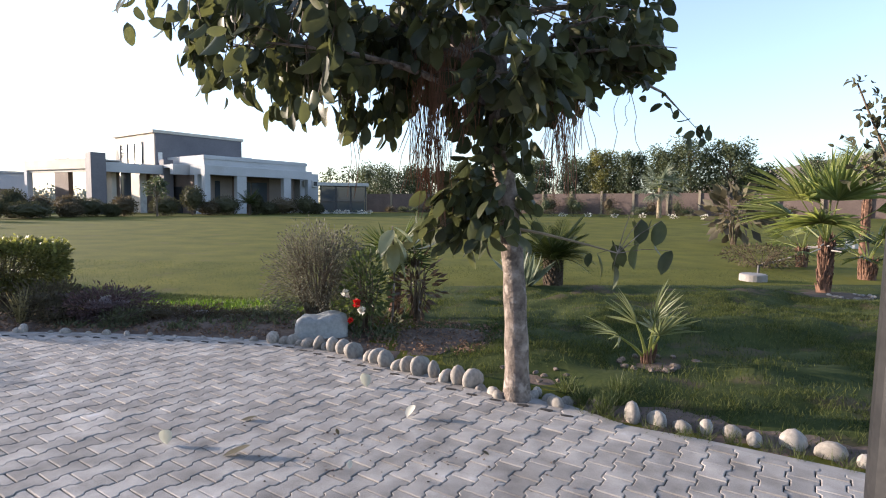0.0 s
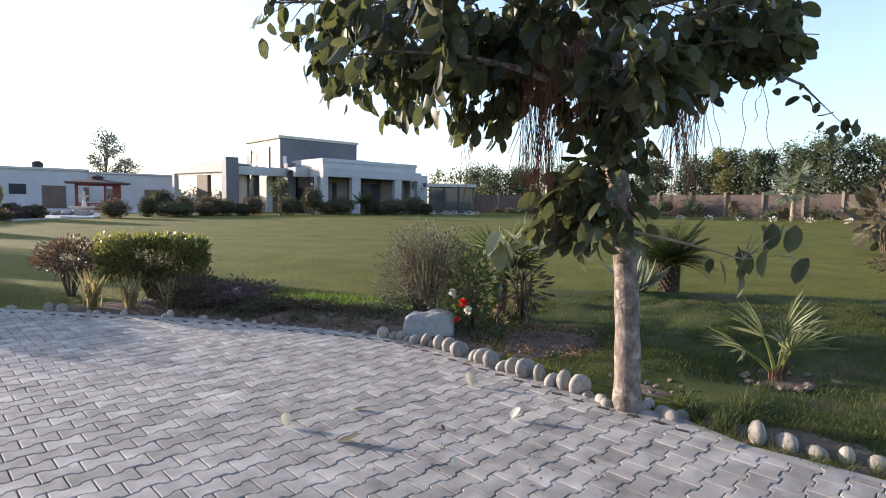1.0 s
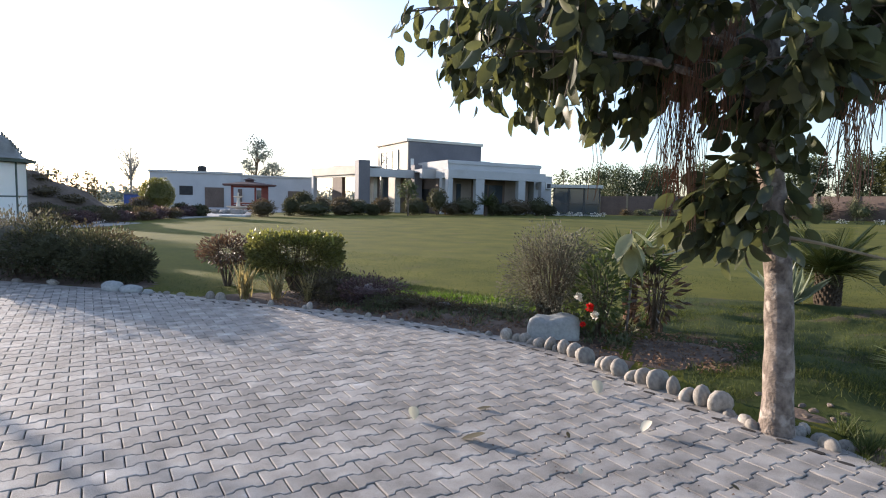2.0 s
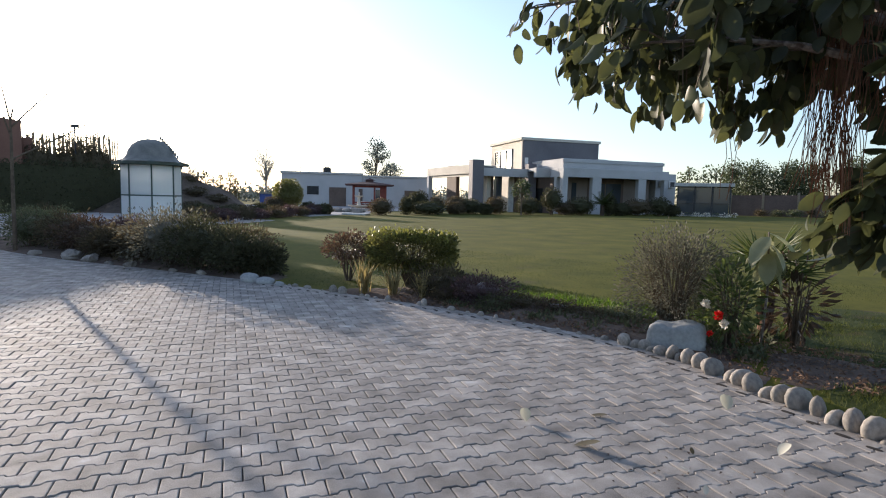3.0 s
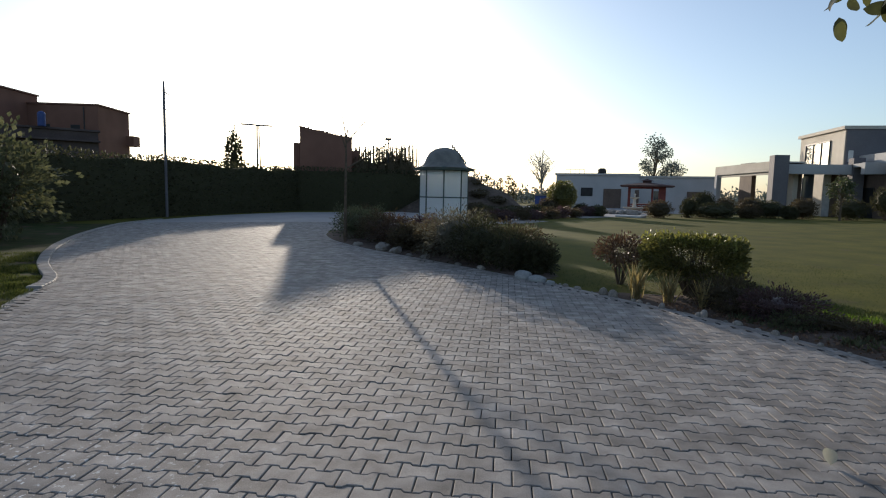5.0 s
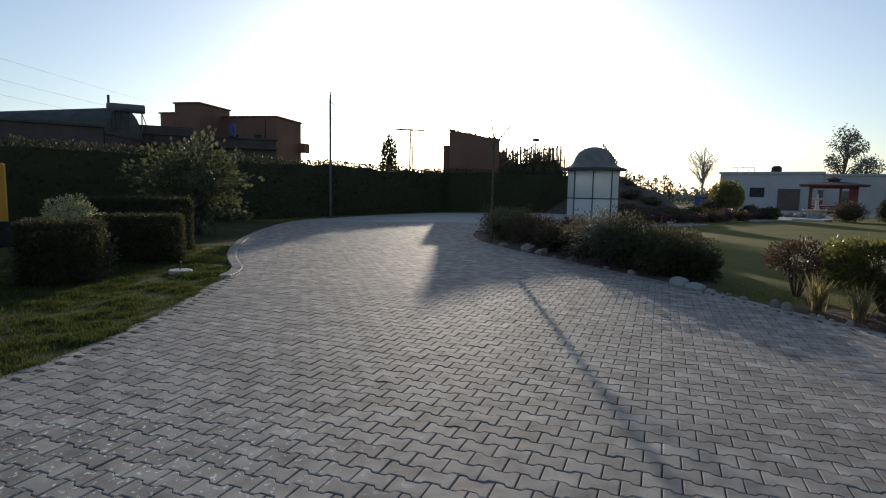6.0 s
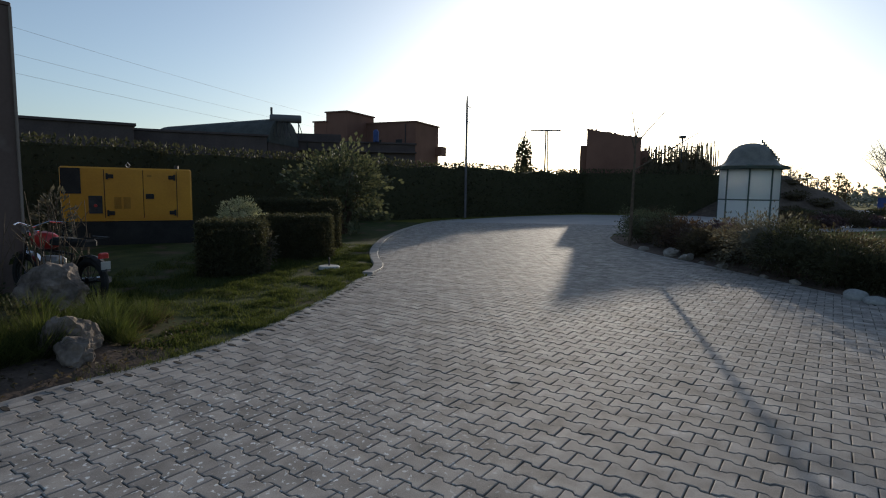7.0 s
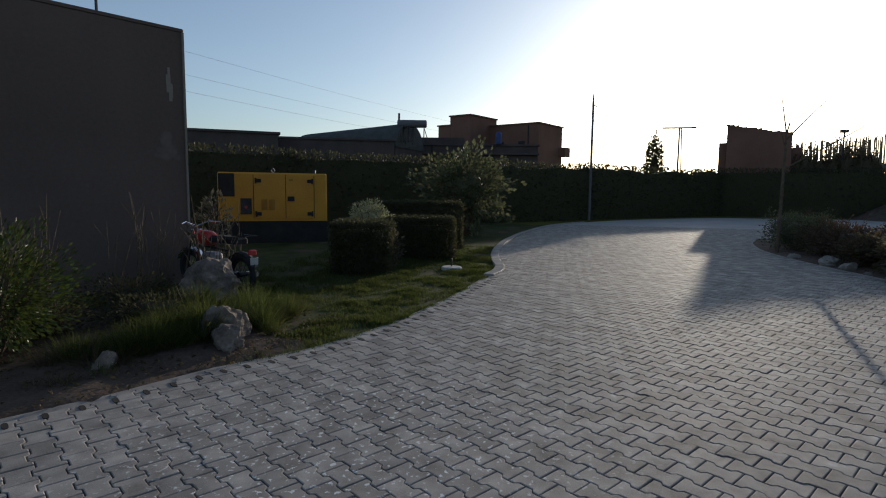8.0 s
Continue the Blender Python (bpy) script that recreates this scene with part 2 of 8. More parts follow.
def foliage(name, a, b, glow=0.35, rough=0.45, spec=0.35, vary="island"):
    """Leaves: each between two greens, part of the light passing through."""
    m = bpy.data.materials.new(name)
    m.use_nodes = True
    t = m.node_tree
    n, link = t.nodes, t.links.new
    p = n["Principled BSDF"]
    value = n.new("ShaderNodeNewGeometry").outputs["Random Per Island"] if vary == "island" else n.new("ShaderNodeObjectInfo").outputs["Random"]
    co = n.new("ShaderNodeNewGeometry").outputs["Position"]
    tex = n.new("ShaderNodeTexNoise")
    tex.inputs["Scale"].default_value, tex.inputs["Detail"].default_value = 18, 3
    link(co, tex.inputs["Vector"])
    add = n.new("ShaderNodeMath")
    add.operation = "MULTIPLY_ADD"
    add.inputs[1].default_value = 0.6
    link(tex.outputs["Fac"], add.inputs[0])
    link(value, add.inputs[2])
    rng_ = n.new("ShaderNodeMapRange")
    rng_.inputs["From Min"].default_value, rng_.inputs["From Max"].default_value = 0.2, 1.4
    link(add.outputs[0], rng_.inputs["Value"])
    mix = n.new("ShaderNodeMix")
    mix.data_type = "RGBA"
    mix.inputs["A"].default_value, mix.inputs["B"].default_value = (*a, 1), (*b, 1)
    link(rng_.outputs[0], mix.inputs["Factor"])
    link(mix.outputs["Result"], p.inputs["Base Color"])
    p.inputs["Roughness"].default_value, p.inputs["Specular IOR Level"].default_value = rough, spec
    tr = n.new("ShaderNodeBsdfTranslucent")
    hs = n.new("ShaderNodeHueSaturation")
    hs.inputs["Saturation"].default_value, hs.inputs["Value"].default_value = 1.15, 1.9
    link(mix.outputs["Result"], hs.inputs["Color"])
    link(hs.outputs["Color"], tr.inputs["Color"])
    ms = n.new("ShaderNodeMixShader")
    ms.inputs[0].default_value = glow
    link(p.outputs[0], ms.inputs[1])
    link(tr.outputs[0], ms.inputs[2])
    link(ms.outputs[0], n["Material Output"].inputs["Surface"])
    return m


def glass(name, tint, rough=0.05, through=0.6):
    m = bpy.data.materials.new(name)
    m.use_nodes = True
    p = m.node_tree.nodes["Principled BSDF"]
    p.inputs["Base Color"].default_value = (*tint, 1)
    p.inputs["Roughness"].default_value = rough
    p.inputs["Transmission Weight"].default_value = through
    p.inputs["Specular IOR Level"].default_value = 0.8
    return m


M = {}
PAVER_D, PAVER_L = (0.19, 0.171, 0.152), (0.435, 0.398, 0.36)
scuff = ((0.54, 0.53, 0.52), 0.68, 0.78, 5.0)
M["paver_one"] = surface("concrete_paver_single", PAVER_D, PAVER_L, 5, 0.8, 0.3, 160, vary="object", amount=0.2, stain=scuff, world_space=True, spec=0.19, splash=((-3.0, -1.2, 0.0), 1.9))
M["paver"] = surface("concrete_paver", PAVER_D, PAVER_L, 5, 0.8, 0.3, 160, vary="island", amount=0.2, stain=scuff, world_space=True, spec=0.19, splash=((-3.0, -1.2, 0.0), 1.9))
M["kerb"] = surface("concrete_kerb", (0.24, 0.22, 0.2), (0.36, 0.33, 0.3), 6, 0.7, 0.2, 120, vary="object", amount=0.15, world_space=True)
M["sand"] = surface("joint_sand", (0.022, 0.019, 0.017), (0.05, 0.043, 0.037), 8, 0.95, 0.3, 200)
M["lawn"] = surface("lawn_turf", (0.067, 0.073, 0.012), (0.138, 0.126, 0.021), 0.8, 0.95, 0.25, 13, spec=0.1, stain=((0.1, 0.082, 0.04), 0.62, 0.8, 0.9), world_space=True)
# The rough lawn's shade is put into this colour; the side lawn shares it.
M["lush_shade"] = surface("lush_shade_turf", (0.022, 0.034, 0.01), (0.059, 0.07, 0.021), 2.2, 0.95, 0.4, 28, spec=0.1, stain=((0.085, 0.064, 0.042), 0.54, 0.66, 1.3), world_space=True)
M["soil"] = surface("garden_soil", (0.08, 0.058, 0.046), (0.19, 0.142, 0.112), 3, 0.95, 0.8, 30, spec=0.1, world_space=True)
# Darker copy of garden_soil; the wall bed's shade is put into it.
M["dark_soil"] = surface("shaded_dark_soil", (0.055, 0.04, 0.031), (0.125, 0.094, 0.074), 3, 0.95, 0.8, 30, spec=0.1, world_space=True)
M["rubble"] = surface("earth_and_rubble", (0.07, 0.052, 0.04), (0.17, 0.13, 0.1), 0.8, 0.95, 1.0, 6, spec=0.1, world_space=True)
M["plaza"] = surface("far_paving", (0.3, 0.28, 0.27), (0.4, 0.38, 0.36), 0.6, 0.7, 0.1, 8, world_space=True)
M["pebble"] = surface("river_stone", (0.18, 0.16, 0.14), (0.36, 0.325, 0.28), 6, 0.7, 0.12, 60, vary="object", amount=0.25)
M["boulder"] = surface("pale_boulder", (0.2, 0.21, 0.21), (0.42, 0.42, 0.4), 2.5, 0.7, 0.25, 30)
M["rockery"] = surface("rockery_rock", (0.085, 0.066, 0.055), (0.26, 0.21, 0.172), 6, 0.85, 0.7, 25)
M["bark"] = surface("ficus_bark", (0.07, 0.053, 0.043), (0.28, 0.225, 0.185), 11, 0.9, 1.0, 42, stain=((0.34, 0.29, 0.25), 0.54, 0.66, 11))
M["twig"] = surface("twig_bark", (0.07, 0.05, 0.035), (0.16, 0.12, 0.08), 9, 0.85, 0.3, 60)
M["sago_bark"] = surface("sago_trunk", (0.035, 0.025, 0.018), (0.1, 0.072, 0.05), 9, 0.9, 0.4, 60)
M["root"] = surface("aerial_root", (0.13, 0.06, 0.035), (0.27, 0.14, 0.08), 9, 0.8, 0.2, 60)
M["palm_bark"] = surface("palm_fibre", (0.07, 0.036, 0.024), (0.185, 0.1, 0.064), 12, 0.9, 0.7, 70, vary="island", amount=0.4)
M["ficus"] = foliage("ficus_leaf", (0.03, 0.037, 0.022), (0.1, 0.104, 0.042), 0.28, 0.42, 0.28)
M["ficus_one"] = foliage("ficus_leaf_single", (0.03, 0.037, 0.022), (0.105, 0.108, 0.044), 0.28, 0.42, 0.28, vary="object")
M["dry_ficus"] = foliage("dry_ficus_leaf", (0.05, 0.042, 0.03), (0.115, 0.1, 0.058), 0.2, 0.6, 0.2)
M["dusty"] = foliage("dusty_leaf", (0.052, 0.06, 0.031), (0.138, 0.14, 0.078), 0.25, 0.6, 0.2)
M["dead_leaf"] = foliage("dry_leaf", (0.42, 0.4, 0.31), (0.56, 0.54, 0.46), 0.2, 0.7, 0.2, vary="object")
M["hedge"] = foliage("hedge_leaf", (0.058, 0.062, 0.022), (0.185, 0.175, 0.062), 0.34)
M["tips"] = foliage("lit_hedge_tips", (0.13, 0.135, 0.035), (0.24, 0.235, 0.07), 0.35)
M["umber"] = foliage("umber_leaf", (0.048, 0.04, 0.025), (0.112, 0.088, 0.052), 0.24, 0.65, 0.15)
M["dark_hedge"] = foliage("dark_hedge_leaf", (0.04, 0.04, 0.024), (0.082, 0.08, 0.042), 0.2, 0.7, 0.12)
M["litter"] = foliage("fallen_leaf", (0.1, 0.06, 0.04), (0.24, 0.16, 0.11), 0.15, 0.8, 0.1)
M["purple"] = foliage("purple_leaf", (0.05, 0.03, 0.031), (0.108, 0.066, 0.06), 0.24)
M["bronze"] = foliage("bronze_leaf", (0.05, 0.036, 0.026), (0.105, 0.066, 0.042), 0.26)
M["olive"] = foliage("olive_leaf", (0.066, 0.063, 0.046), (0.15, 0.14, 0.1), 0.24, 0.6, 0.2)
M["pale"] = foliage("pale_leaf", (0.19, 0.19, 0.105), (0.35, 0.35, 0.21), 0.35)
M["shrub"] = foliage("shrub_leaf", (0.036, 0.054, 0.018), (0.105, 0.12, 0.04), 0.3)
M["tree"] = foliage("tree_leaf", (0.042, 0.055, 0.03), (0.105, 0.12, 0.062), 0.24, 0.6, 0.2)
# Distance haze is put into this pale leaf colour.
M["hazy_tree"] = foliage("hazy_tree_leaf", (0.12, 0.135, 0.115), (0.21, 0.23, 0.2), 0.06, 0.7, 0.1)
M["palm"] = foliage("palm_leaf", (0.1, 0.12, 0.036), (0.24, 0.255, 0.085), 0.4, 0.4)
M["young_palm"] = foliage("young_palm_leaf", (0.1, 0.115, 0.055), (0.21, 0.225, 0.11), 0.35, 0.4)
M["silver_palm"] = foliage("silver_palm_leaf", (0.1, 0.12, 0.08), (0.2, 0.22, 0.15), 0.3, 0.4)
M["sago"] = foliage("sago_leaf", (0.025, 0.04, 0.012), (0.06, 0.075, 0.02), 0.2, 0.35)
M["straw"] = foliage("straw_grass", (0.15, 0.12, 0.05), (0.31, 0.26, 0.14), 0.35, 0.6)
M["grass"] = foliage("grass_blade", (0.022, 0.036, 0.011), (0.105, 0.12, 0.038), 0.3, 0.6)
M["fresh"] = foliage("fresh_grass_blade", (0.045, 0.085, 0.014), (0.12, 0.17, 0.035), 0.4, 0.6)
M["flower"] = foliage("red_petal", (0.5, 0.012, 0.012), (0.75, 0.03, 0.02), 0.3)
M["pale_petal"] = foliage("pale_petal", (0.6, 0.55, 0.45), (0.75, 0.7, 0.62), 0.3)
M["villa"] = surface("pale_grey_render", (0.36, 0.36, 0.36), (0.46, 0.455, 0.45), 0.5, 0.8, 0.05, 10, stain=((0.3, 0.29, 0.27), 0.6, 0.85, 0.4))
M["white"] = surface("white_render", (0.5, 0.49, 0.47), (0.62, 0.61, 0.58), 0.5, 0.8, 0.05, 10, stain=((0.5, 0.47, 0.42), 0.6, 0.85, 0.4))
M["grey"] = surface("grey_cladding", (0.115, 0.108, 0.116), (0.165, 0.155, 0.163), 0.6, 0.75, 0.08, 8)
M["brown"] = surface("brown_cladding", (0.1, 0.07, 0.055), (0.16, 0.115, 0.09), 0.8, 0.75, 0.1, 8)
M["cream"] = surface("cream_wall", (0.46, 0.41, 0.34), (0.58, 0.53, 0.45), 0.7, 0.8, 0.06, 10)
M["brick"] = surface("red_brick", (0.15, 0.075, 0.055), (0.24, 0.125, 0.09), 0.4, 0.9, 0.2, 14)
M["mud"] = surface("brown_boundary", (0.095, 0.07, 0.06), (0.16, 0.117, 0.1), 0.5, 0.9, 0.2, 7)
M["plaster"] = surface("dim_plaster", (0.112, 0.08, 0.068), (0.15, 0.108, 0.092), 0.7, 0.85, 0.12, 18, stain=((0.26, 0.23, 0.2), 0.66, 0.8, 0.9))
M["tan"] = surface("tan_earth", (0.2, 0.165, 0.115), (0.3, 0.25, 0.18), 0.3, 0.95, 0.3, 5)
M["post"] = surface("grey_post", (0.012, 0.012, 0.013), (0.03, 0.029, 0.029), 5, 0.5, 0.1, 40)
M["steel"] = surface("galvanised_steel", (0.3, 0.3, 0.3), (0.45, 0.45, 0.45), 6, 0.45, 0.05, 40, metal=0.7)
M["dark_steel"] = surface("dark_steel", (0.03, 0.03, 0.032), (0.07, 0.07, 0.072), 6, 0.5, 0.05, 40, metal=0.3)
M["yellow"] = surface("yellow_enamel", (0.55, 0.24, 0.012), (0.68, 0.32, 0.02), 1.5, 0.4, 0.02, 20, spec=0.5)
M["black"] = surface("black_enamel", (0.012, 0.012, 0.013), (0.03, 0.03, 0.03), 3, 0.5, 0.04, 30)
M["rubber"] = surface("rubber", (0.012, 0.012, 0.012), (0.03, 0.03, 0.03), 8, 0.8, 0.1, 60)
M["red"] = surface("red_enamel", (0.35, 0.02, 0.018), (0.5, 0.035, 0.03), 4, 0.3, 0.02, 30, spec=0.5)
M["chrome"] = surface("chrome", (0.6, 0.6, 0.62), (0.75, 0.75, 0.76), 5, 0.15, 0.0, 30, metal=1.0)
M["red_wood"] = surface("red_timber", (0.13, 0.03, 0.025), (0.22, 0.06, 0.045), 3, 0.7, 0.15, 30)
M["tile_roof"] = surface("dark_red_roof", (0.06, 0.032, 0.03), (0.11, 0.058, 0.05), 2, 0.8, 0.3, 12)
M["green_trim"] = surface("green_trim", (0.06, 0.08, 0.07), (0.1, 0.125, 0.11), 4, 0.5, 0.05, 30)
M["dome"] = surface("grey_dome", (0.13, 0.13, 0.12), (0.24, 0.23, 0.21), 3, 0.6, 0.1, 20)
# Copy of cream_wall with verandah shade put into it; the wall scar shares it.
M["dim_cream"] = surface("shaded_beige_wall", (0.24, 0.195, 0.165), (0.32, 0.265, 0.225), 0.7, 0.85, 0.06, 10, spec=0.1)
# Haze put into the far trees' bark; dry palm stalks are pale themselves.
M["pale_hazy_twig"] = surface("pale_hazy_bark", (0.24, 0.22, 0.2), (0.36, 0.33, 0.3), 5, 0.9, 0.2, 40)
M["frost"] = surface("frosted_panel", (0.5, 0.48, 0.45), (0.7, 0.68, 0.64), 3, 0.35, 0.02, 20, spec=0.5)
M["bamboo"] = surface("bamboo_pole", (0.17, 0.132, 0.085), (0.3, 0.24, 0.155), 4, 0.7, 0.1, 20, vary="island", amount=0.3)
M["blue"] = surface("blue_plastic", (0.025, 0.05, 0.16), (0.045, 0.08, 0.24), 3, 0.5, 0.03, 20)
M["hall_pane"] = surface("reflective_glazing", (0.6, 0.62, 0.64), (0.66, 0.68, 0.7), 0.5, 0.06, 0.0, 5, metal=0.9)
# Darker grass blades with the near lawns' shade put into their colour.
M["turf"] = foliage("shade_turf_blade", (0.016, 0.028, 0.009), (0.1, 0.11, 0.036), 0.35, 0.7, 0.15)
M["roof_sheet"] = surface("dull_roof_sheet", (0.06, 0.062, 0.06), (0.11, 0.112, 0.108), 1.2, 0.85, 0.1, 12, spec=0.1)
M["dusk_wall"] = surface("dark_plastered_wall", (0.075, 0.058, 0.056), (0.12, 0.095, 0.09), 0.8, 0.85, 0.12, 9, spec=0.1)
M["decal"] = surface("faded_yellow_decal", (0.36, 0.17, 0.02), (0.46, 0.22, 0.03), 6, 0.5, 0.02, 20)
M["pane"] = glass("window_pane", (0.05, 0.06, 0.07), 0.04, 0.0)
M["kiosk_glass"] = glass("kiosk_glass", (0.86, 0.87, 0.85), 0.4, 0.5)
M["kiosk_sheet"] = glass("milky_sheet", (0.88, 0.88, 0.86), 0.5, 0.35)
M["concrete"] = surface("pale_concrete", (0.36, 0.35, 0.33), (0.5, 0.49, 0.46), 4, 0.8, 0.15, 40)

# ---- ground, lawn, beds ----
NORTH_EDGE = [(5.0, 1.6), (3.4, 2.5), (2.28, 3.17), (1.59, 3.58), (1.12, 3.82), (0.8, 4.2), (0.3, 4.48), (-0.29, 4.93), (-0.85, 5.34), (-1.36, 5.72), (-1.84, 5.96),
              (-3.06, 6.13), (-4.5, 6.22), (-6.0, 6.13), (-7.6, 6.05), (-9.3, 5.8), (-11.7, 5.4), (-14.0, 5.0), (-16.6, 4.85), (-19.0, 5.2), (-20.6, 5.7)]
ISLAND_BACK = [(-21.5, 6.3), (-21.9, 7.4), (-21.0, 9.0), (-17.0, 8.6), (-13.0, 8.7), (-10.0, 8.0), (-8.1, 6.9)]
SOUTH_EDGE = [(6.0, -4.6), (1.0, -4.3), (-1.5, -3.95), (-2.7, -3.5), (-3.24, -3.18), (-4.0, -2.84), (-4.74, -2.34), (-5.9, -1.94), (-7.5, -1.66), (-9.0, -1.5), (-9.9, -1.42)]
KERB_LINE = [(-9.9, -1.42), (-10.5, -1.34), (-11.2, -1.4), (-12.1, -1.6), (-13.3, -1.8), (-15.4, -1.98), (-18.0, -2.0), (-22.0, -1.7), (-26.8, -0.83), (-31.5, 1.5), (-35.5, 4.6), (-39.0, 8.6)]
north = [tuple(p) for p in smooth_path(NORTH_EDGE, 0.4)]
south = [tuple(p) for p in smooth_path(SOUTH_EDGE, 0.4)]
kerb_line = [tuple(p) for p in smooth_path(KERB_LINE, 0.15)]
DRIVE = north + [(-21.4, 6.3), (-21.8, 7.6), (-22.5, 11), (-25, 18), (-29, 26), (-36, 27), (-40.5, 18)] + kerb_line[::-4] + south[::-1]

axis = sorted({*np.arange(-60, 61, 2.0), *np.arange(-24, 14, 1.0), *np.linspace(-2500, 2500, 41)})
gv = [(x, y, gz(x, y) + GROUND + 0.006 * noise.noise(Vector((x * 0.35, y * 0.35, 0)))) for y in axis for x in axis]
na = len(axis)
gf = np.array([(j * na + i, j * na + i + 1, (j + 1) * na + i + 1, (j + 1) * na + i) for j in range(na - 1) for i in range(na - 1)])
single("ground", np_mesh("ground", np.array(gv), gf, True), M["lawn"], "mown green lawn reaching out to flat land", "lawn", kind="structure")

drive = tagged(new("driveway", sheet("driveway", DRIVE, -0.014, 0.03)), "grey driveway of interlocking concrete pavers with dark joints", "driveway", kind="structure")
drive.data.materials.append(M["sand"])
PLAZA = [(-29, 25.5), (-36, 27.5), (-44, 20), (-62, 26), (-60, 62), (-40, 62), (-37, 50), (-33, 42), (-31, 33)]
pl = [(x, y) for x, y in PLAZA]
single("plaza", sheet("plaza", pl, 0.1, 0.16), M["plaza"], "pale paved court in front of the far bungalow", "pavement", kind="structure")

single("side_lawn", sheet("side_lawn", [(x, y + 0.1) for x, y in south if x < -4.3] + [(x, y + 0.03) for x, y in kerb_line[::6] if x > -27] + [(-27.2, -4.6), (-20.4, -11.8), (-13.2, -17.6), (-9.0, -9.0), (-6.4, -4.6), (-4.6, -3.0)], GROUND + 0.011, 0.02), M["lush_shade"], "dark green grass of the side lawn", "lawn", kind="structure")
EDGE_X, EDGE_Y = [-1.3, -0.75, -0.29, 0.2, 0.8, 1.2, 2.3, 3.4, 6.0, 9.0], [5.98, 5.6, 5.2, 4.74, 4.3, 3.92, 3.3, 2.65, 1.0, 0.4]


SOIL_SPOTS = ((0.05, 6.5, 0.75), (0.85, 4.85, 0.42), (6.9, 9.9, 0.95))


def hummock(x, y):
    """Height of the rough lawn over the level ground: low hummocks that die out at its edges."""
    ease = lambda q: min(max(q, 0), 1) ** 2 * (3 - 2 * min(max(q, 0), 1))
    fade = ease((y - float(np.interp(x, EDGE_X, EDGE_Y)) - 0.25) / 0.8) * ease((10.6 + 0.12 * x - y) / 1.2) * ease((x + 0.4) / 1.2) * ease((11.5 - x) / 2)
    near_palm = 1 - 0.8 * math.exp(-((x - 1.95) ** 2 + (y - 5.4) ** 2) / 0.5)
    lump = 0.5 + 0.62 * noise.noise(Vector((x * 0.62, y * 0.8, 4))) + 0.3 * noise.noise(Vector((x * 1.7, y * 1.9, 9)))
    for px_, py_, pr_ in SOIL_SPOTS:
        near_palm *= 1 - math.exp(-((x - px_) ** 2 + (y - py_) ** 2) / (pr_ * pr_))
    return 0.19 * fade * near_palm * max(lump + 0.28 * noise.noise(Vector((x * 4.3, y * 4.7, 2))), 0.0)


# Outline of the grass whose shade is put into a darker colour.
SHADE_LAWN = [(x + 0.1, y + 0.5) for x, y in north if 0.25 < x < 4.9][::-1] + [(-0.5, 6.3), (-0.3, 8.2), (0.8, 9.3), (2.2, 9.8), (4.0, 10.6), (6.2, 10.7), (8.6, 11.5), (12.0, 11.2), (15.0, 10.0), (13.0, 0.5), (6.0, 0.9)]
single("rough_lawn", sheet("rough_lawn", SHADE_LAWN, GROUND + 0.009, 0.02), M["lush_shade"], "uncut grass beside the paving edge, shade put into its colour", "lawn", kind="structure")
hx_, hy_ = np.meshgrid(np.arange(-0.5, 11.6, 0.14), np.arange(2.4, 12.0, 0.14))
hv_ = np.array([(a, b, GROUND + hummock(a, b) - 0.002) for a, b in zip(hx_.ravel(), hy_.ravel())])
hn, hm = hx_.shape
hf_ = np.array([(j * hm + i, j * hm + i + 1, (j + 1) * hm + i + 1, (j + 1) * hm + i) for j in range(hn - 1) for i in range(hm - 1)])
hf_ = hf_[hv_[hf_][:, :, 2].max(1) > GROUND + 0.004]
single("rough_lawn", np_mesh("rough_lawn", hv_, hf_, True), M["lush_shade"], "hummocky uncut grass beside the paving, shade put into its colour", "lawn", kind="structure")


def soil_bed(outline, label, seed):
    """A bed of loose soil, humped and lumpy, following an outline."""
    xs, ys = [p[0] for p in outline], [p[1] for p in outline]
    step = 0.16
    nx, ny = int((max(xs) - min(xs)) / step) + 1, int((max(ys) - min(ys)) / step) + 1
    gx, gy = np.meshgrid(min(xs) + step * np.arange(nx + 1), min(ys) + step * np.arange(ny + 1))
    keep = inside(outline, gx, gy)
    idx = -np.ones(gx.shape, int)
    cells = [(j, i) for j in range(ny) for i in range(nx) if keep[j, i] and keep[j, i + 1] and keep[j + 1, i] and keep[j + 1, i + 1]]
    verts, faces = [], []
    edge = lambda j, i: sum(keep[max(j - k, 0):j + k + 1, max(i - k, 0):i + k + 1].all() for k in (1, 2, 3))
    for j, i in cells:
        f = []
        for a, b in ((j, i), (j, i + 1), (j + 1, i + 1), (j + 1, i)):
            if idx[a, b] < 0:
                x, y = gx[a, b], gy[a, b]
                h = edge(a, b) * 0.018
                idx[a, b] = len(verts)
                verts.append((x, y, gz(x, y) + GROUND - 0.01 + h + 0.03 * (0.5 + noise.noise(Vector((x * 3, y * 3, seed)))) * (h > 0)))
            f.append(idx[a, b])
        faces.append(f)
    return single("flower_bed", np_mesh("flower_bed", np.array(verts), np.array(faces), True), M["dark_soil" if "dark" in label else "soil"], label, "flower bed", kind="structure")


def strip(line, width, taper=3):
    """The outline of a strip to the left of a line."""
    p = np.array(line)
    d = np.gradient(p, axis=0)
    d /= np.linalg.norm(d, axis=1, keepdims=True)
    w = width * np.minimum(1, np.minimum(np.arange(len(p)), np.arange(len(p))[::-1]) / taper)[:, None] + 0.15
    off = p + np.stack([d[:, 1], -d[:, 0]], 1) * w
    return [tuple(q) for q in p] + [tuple(q) for q in off[::-1]]


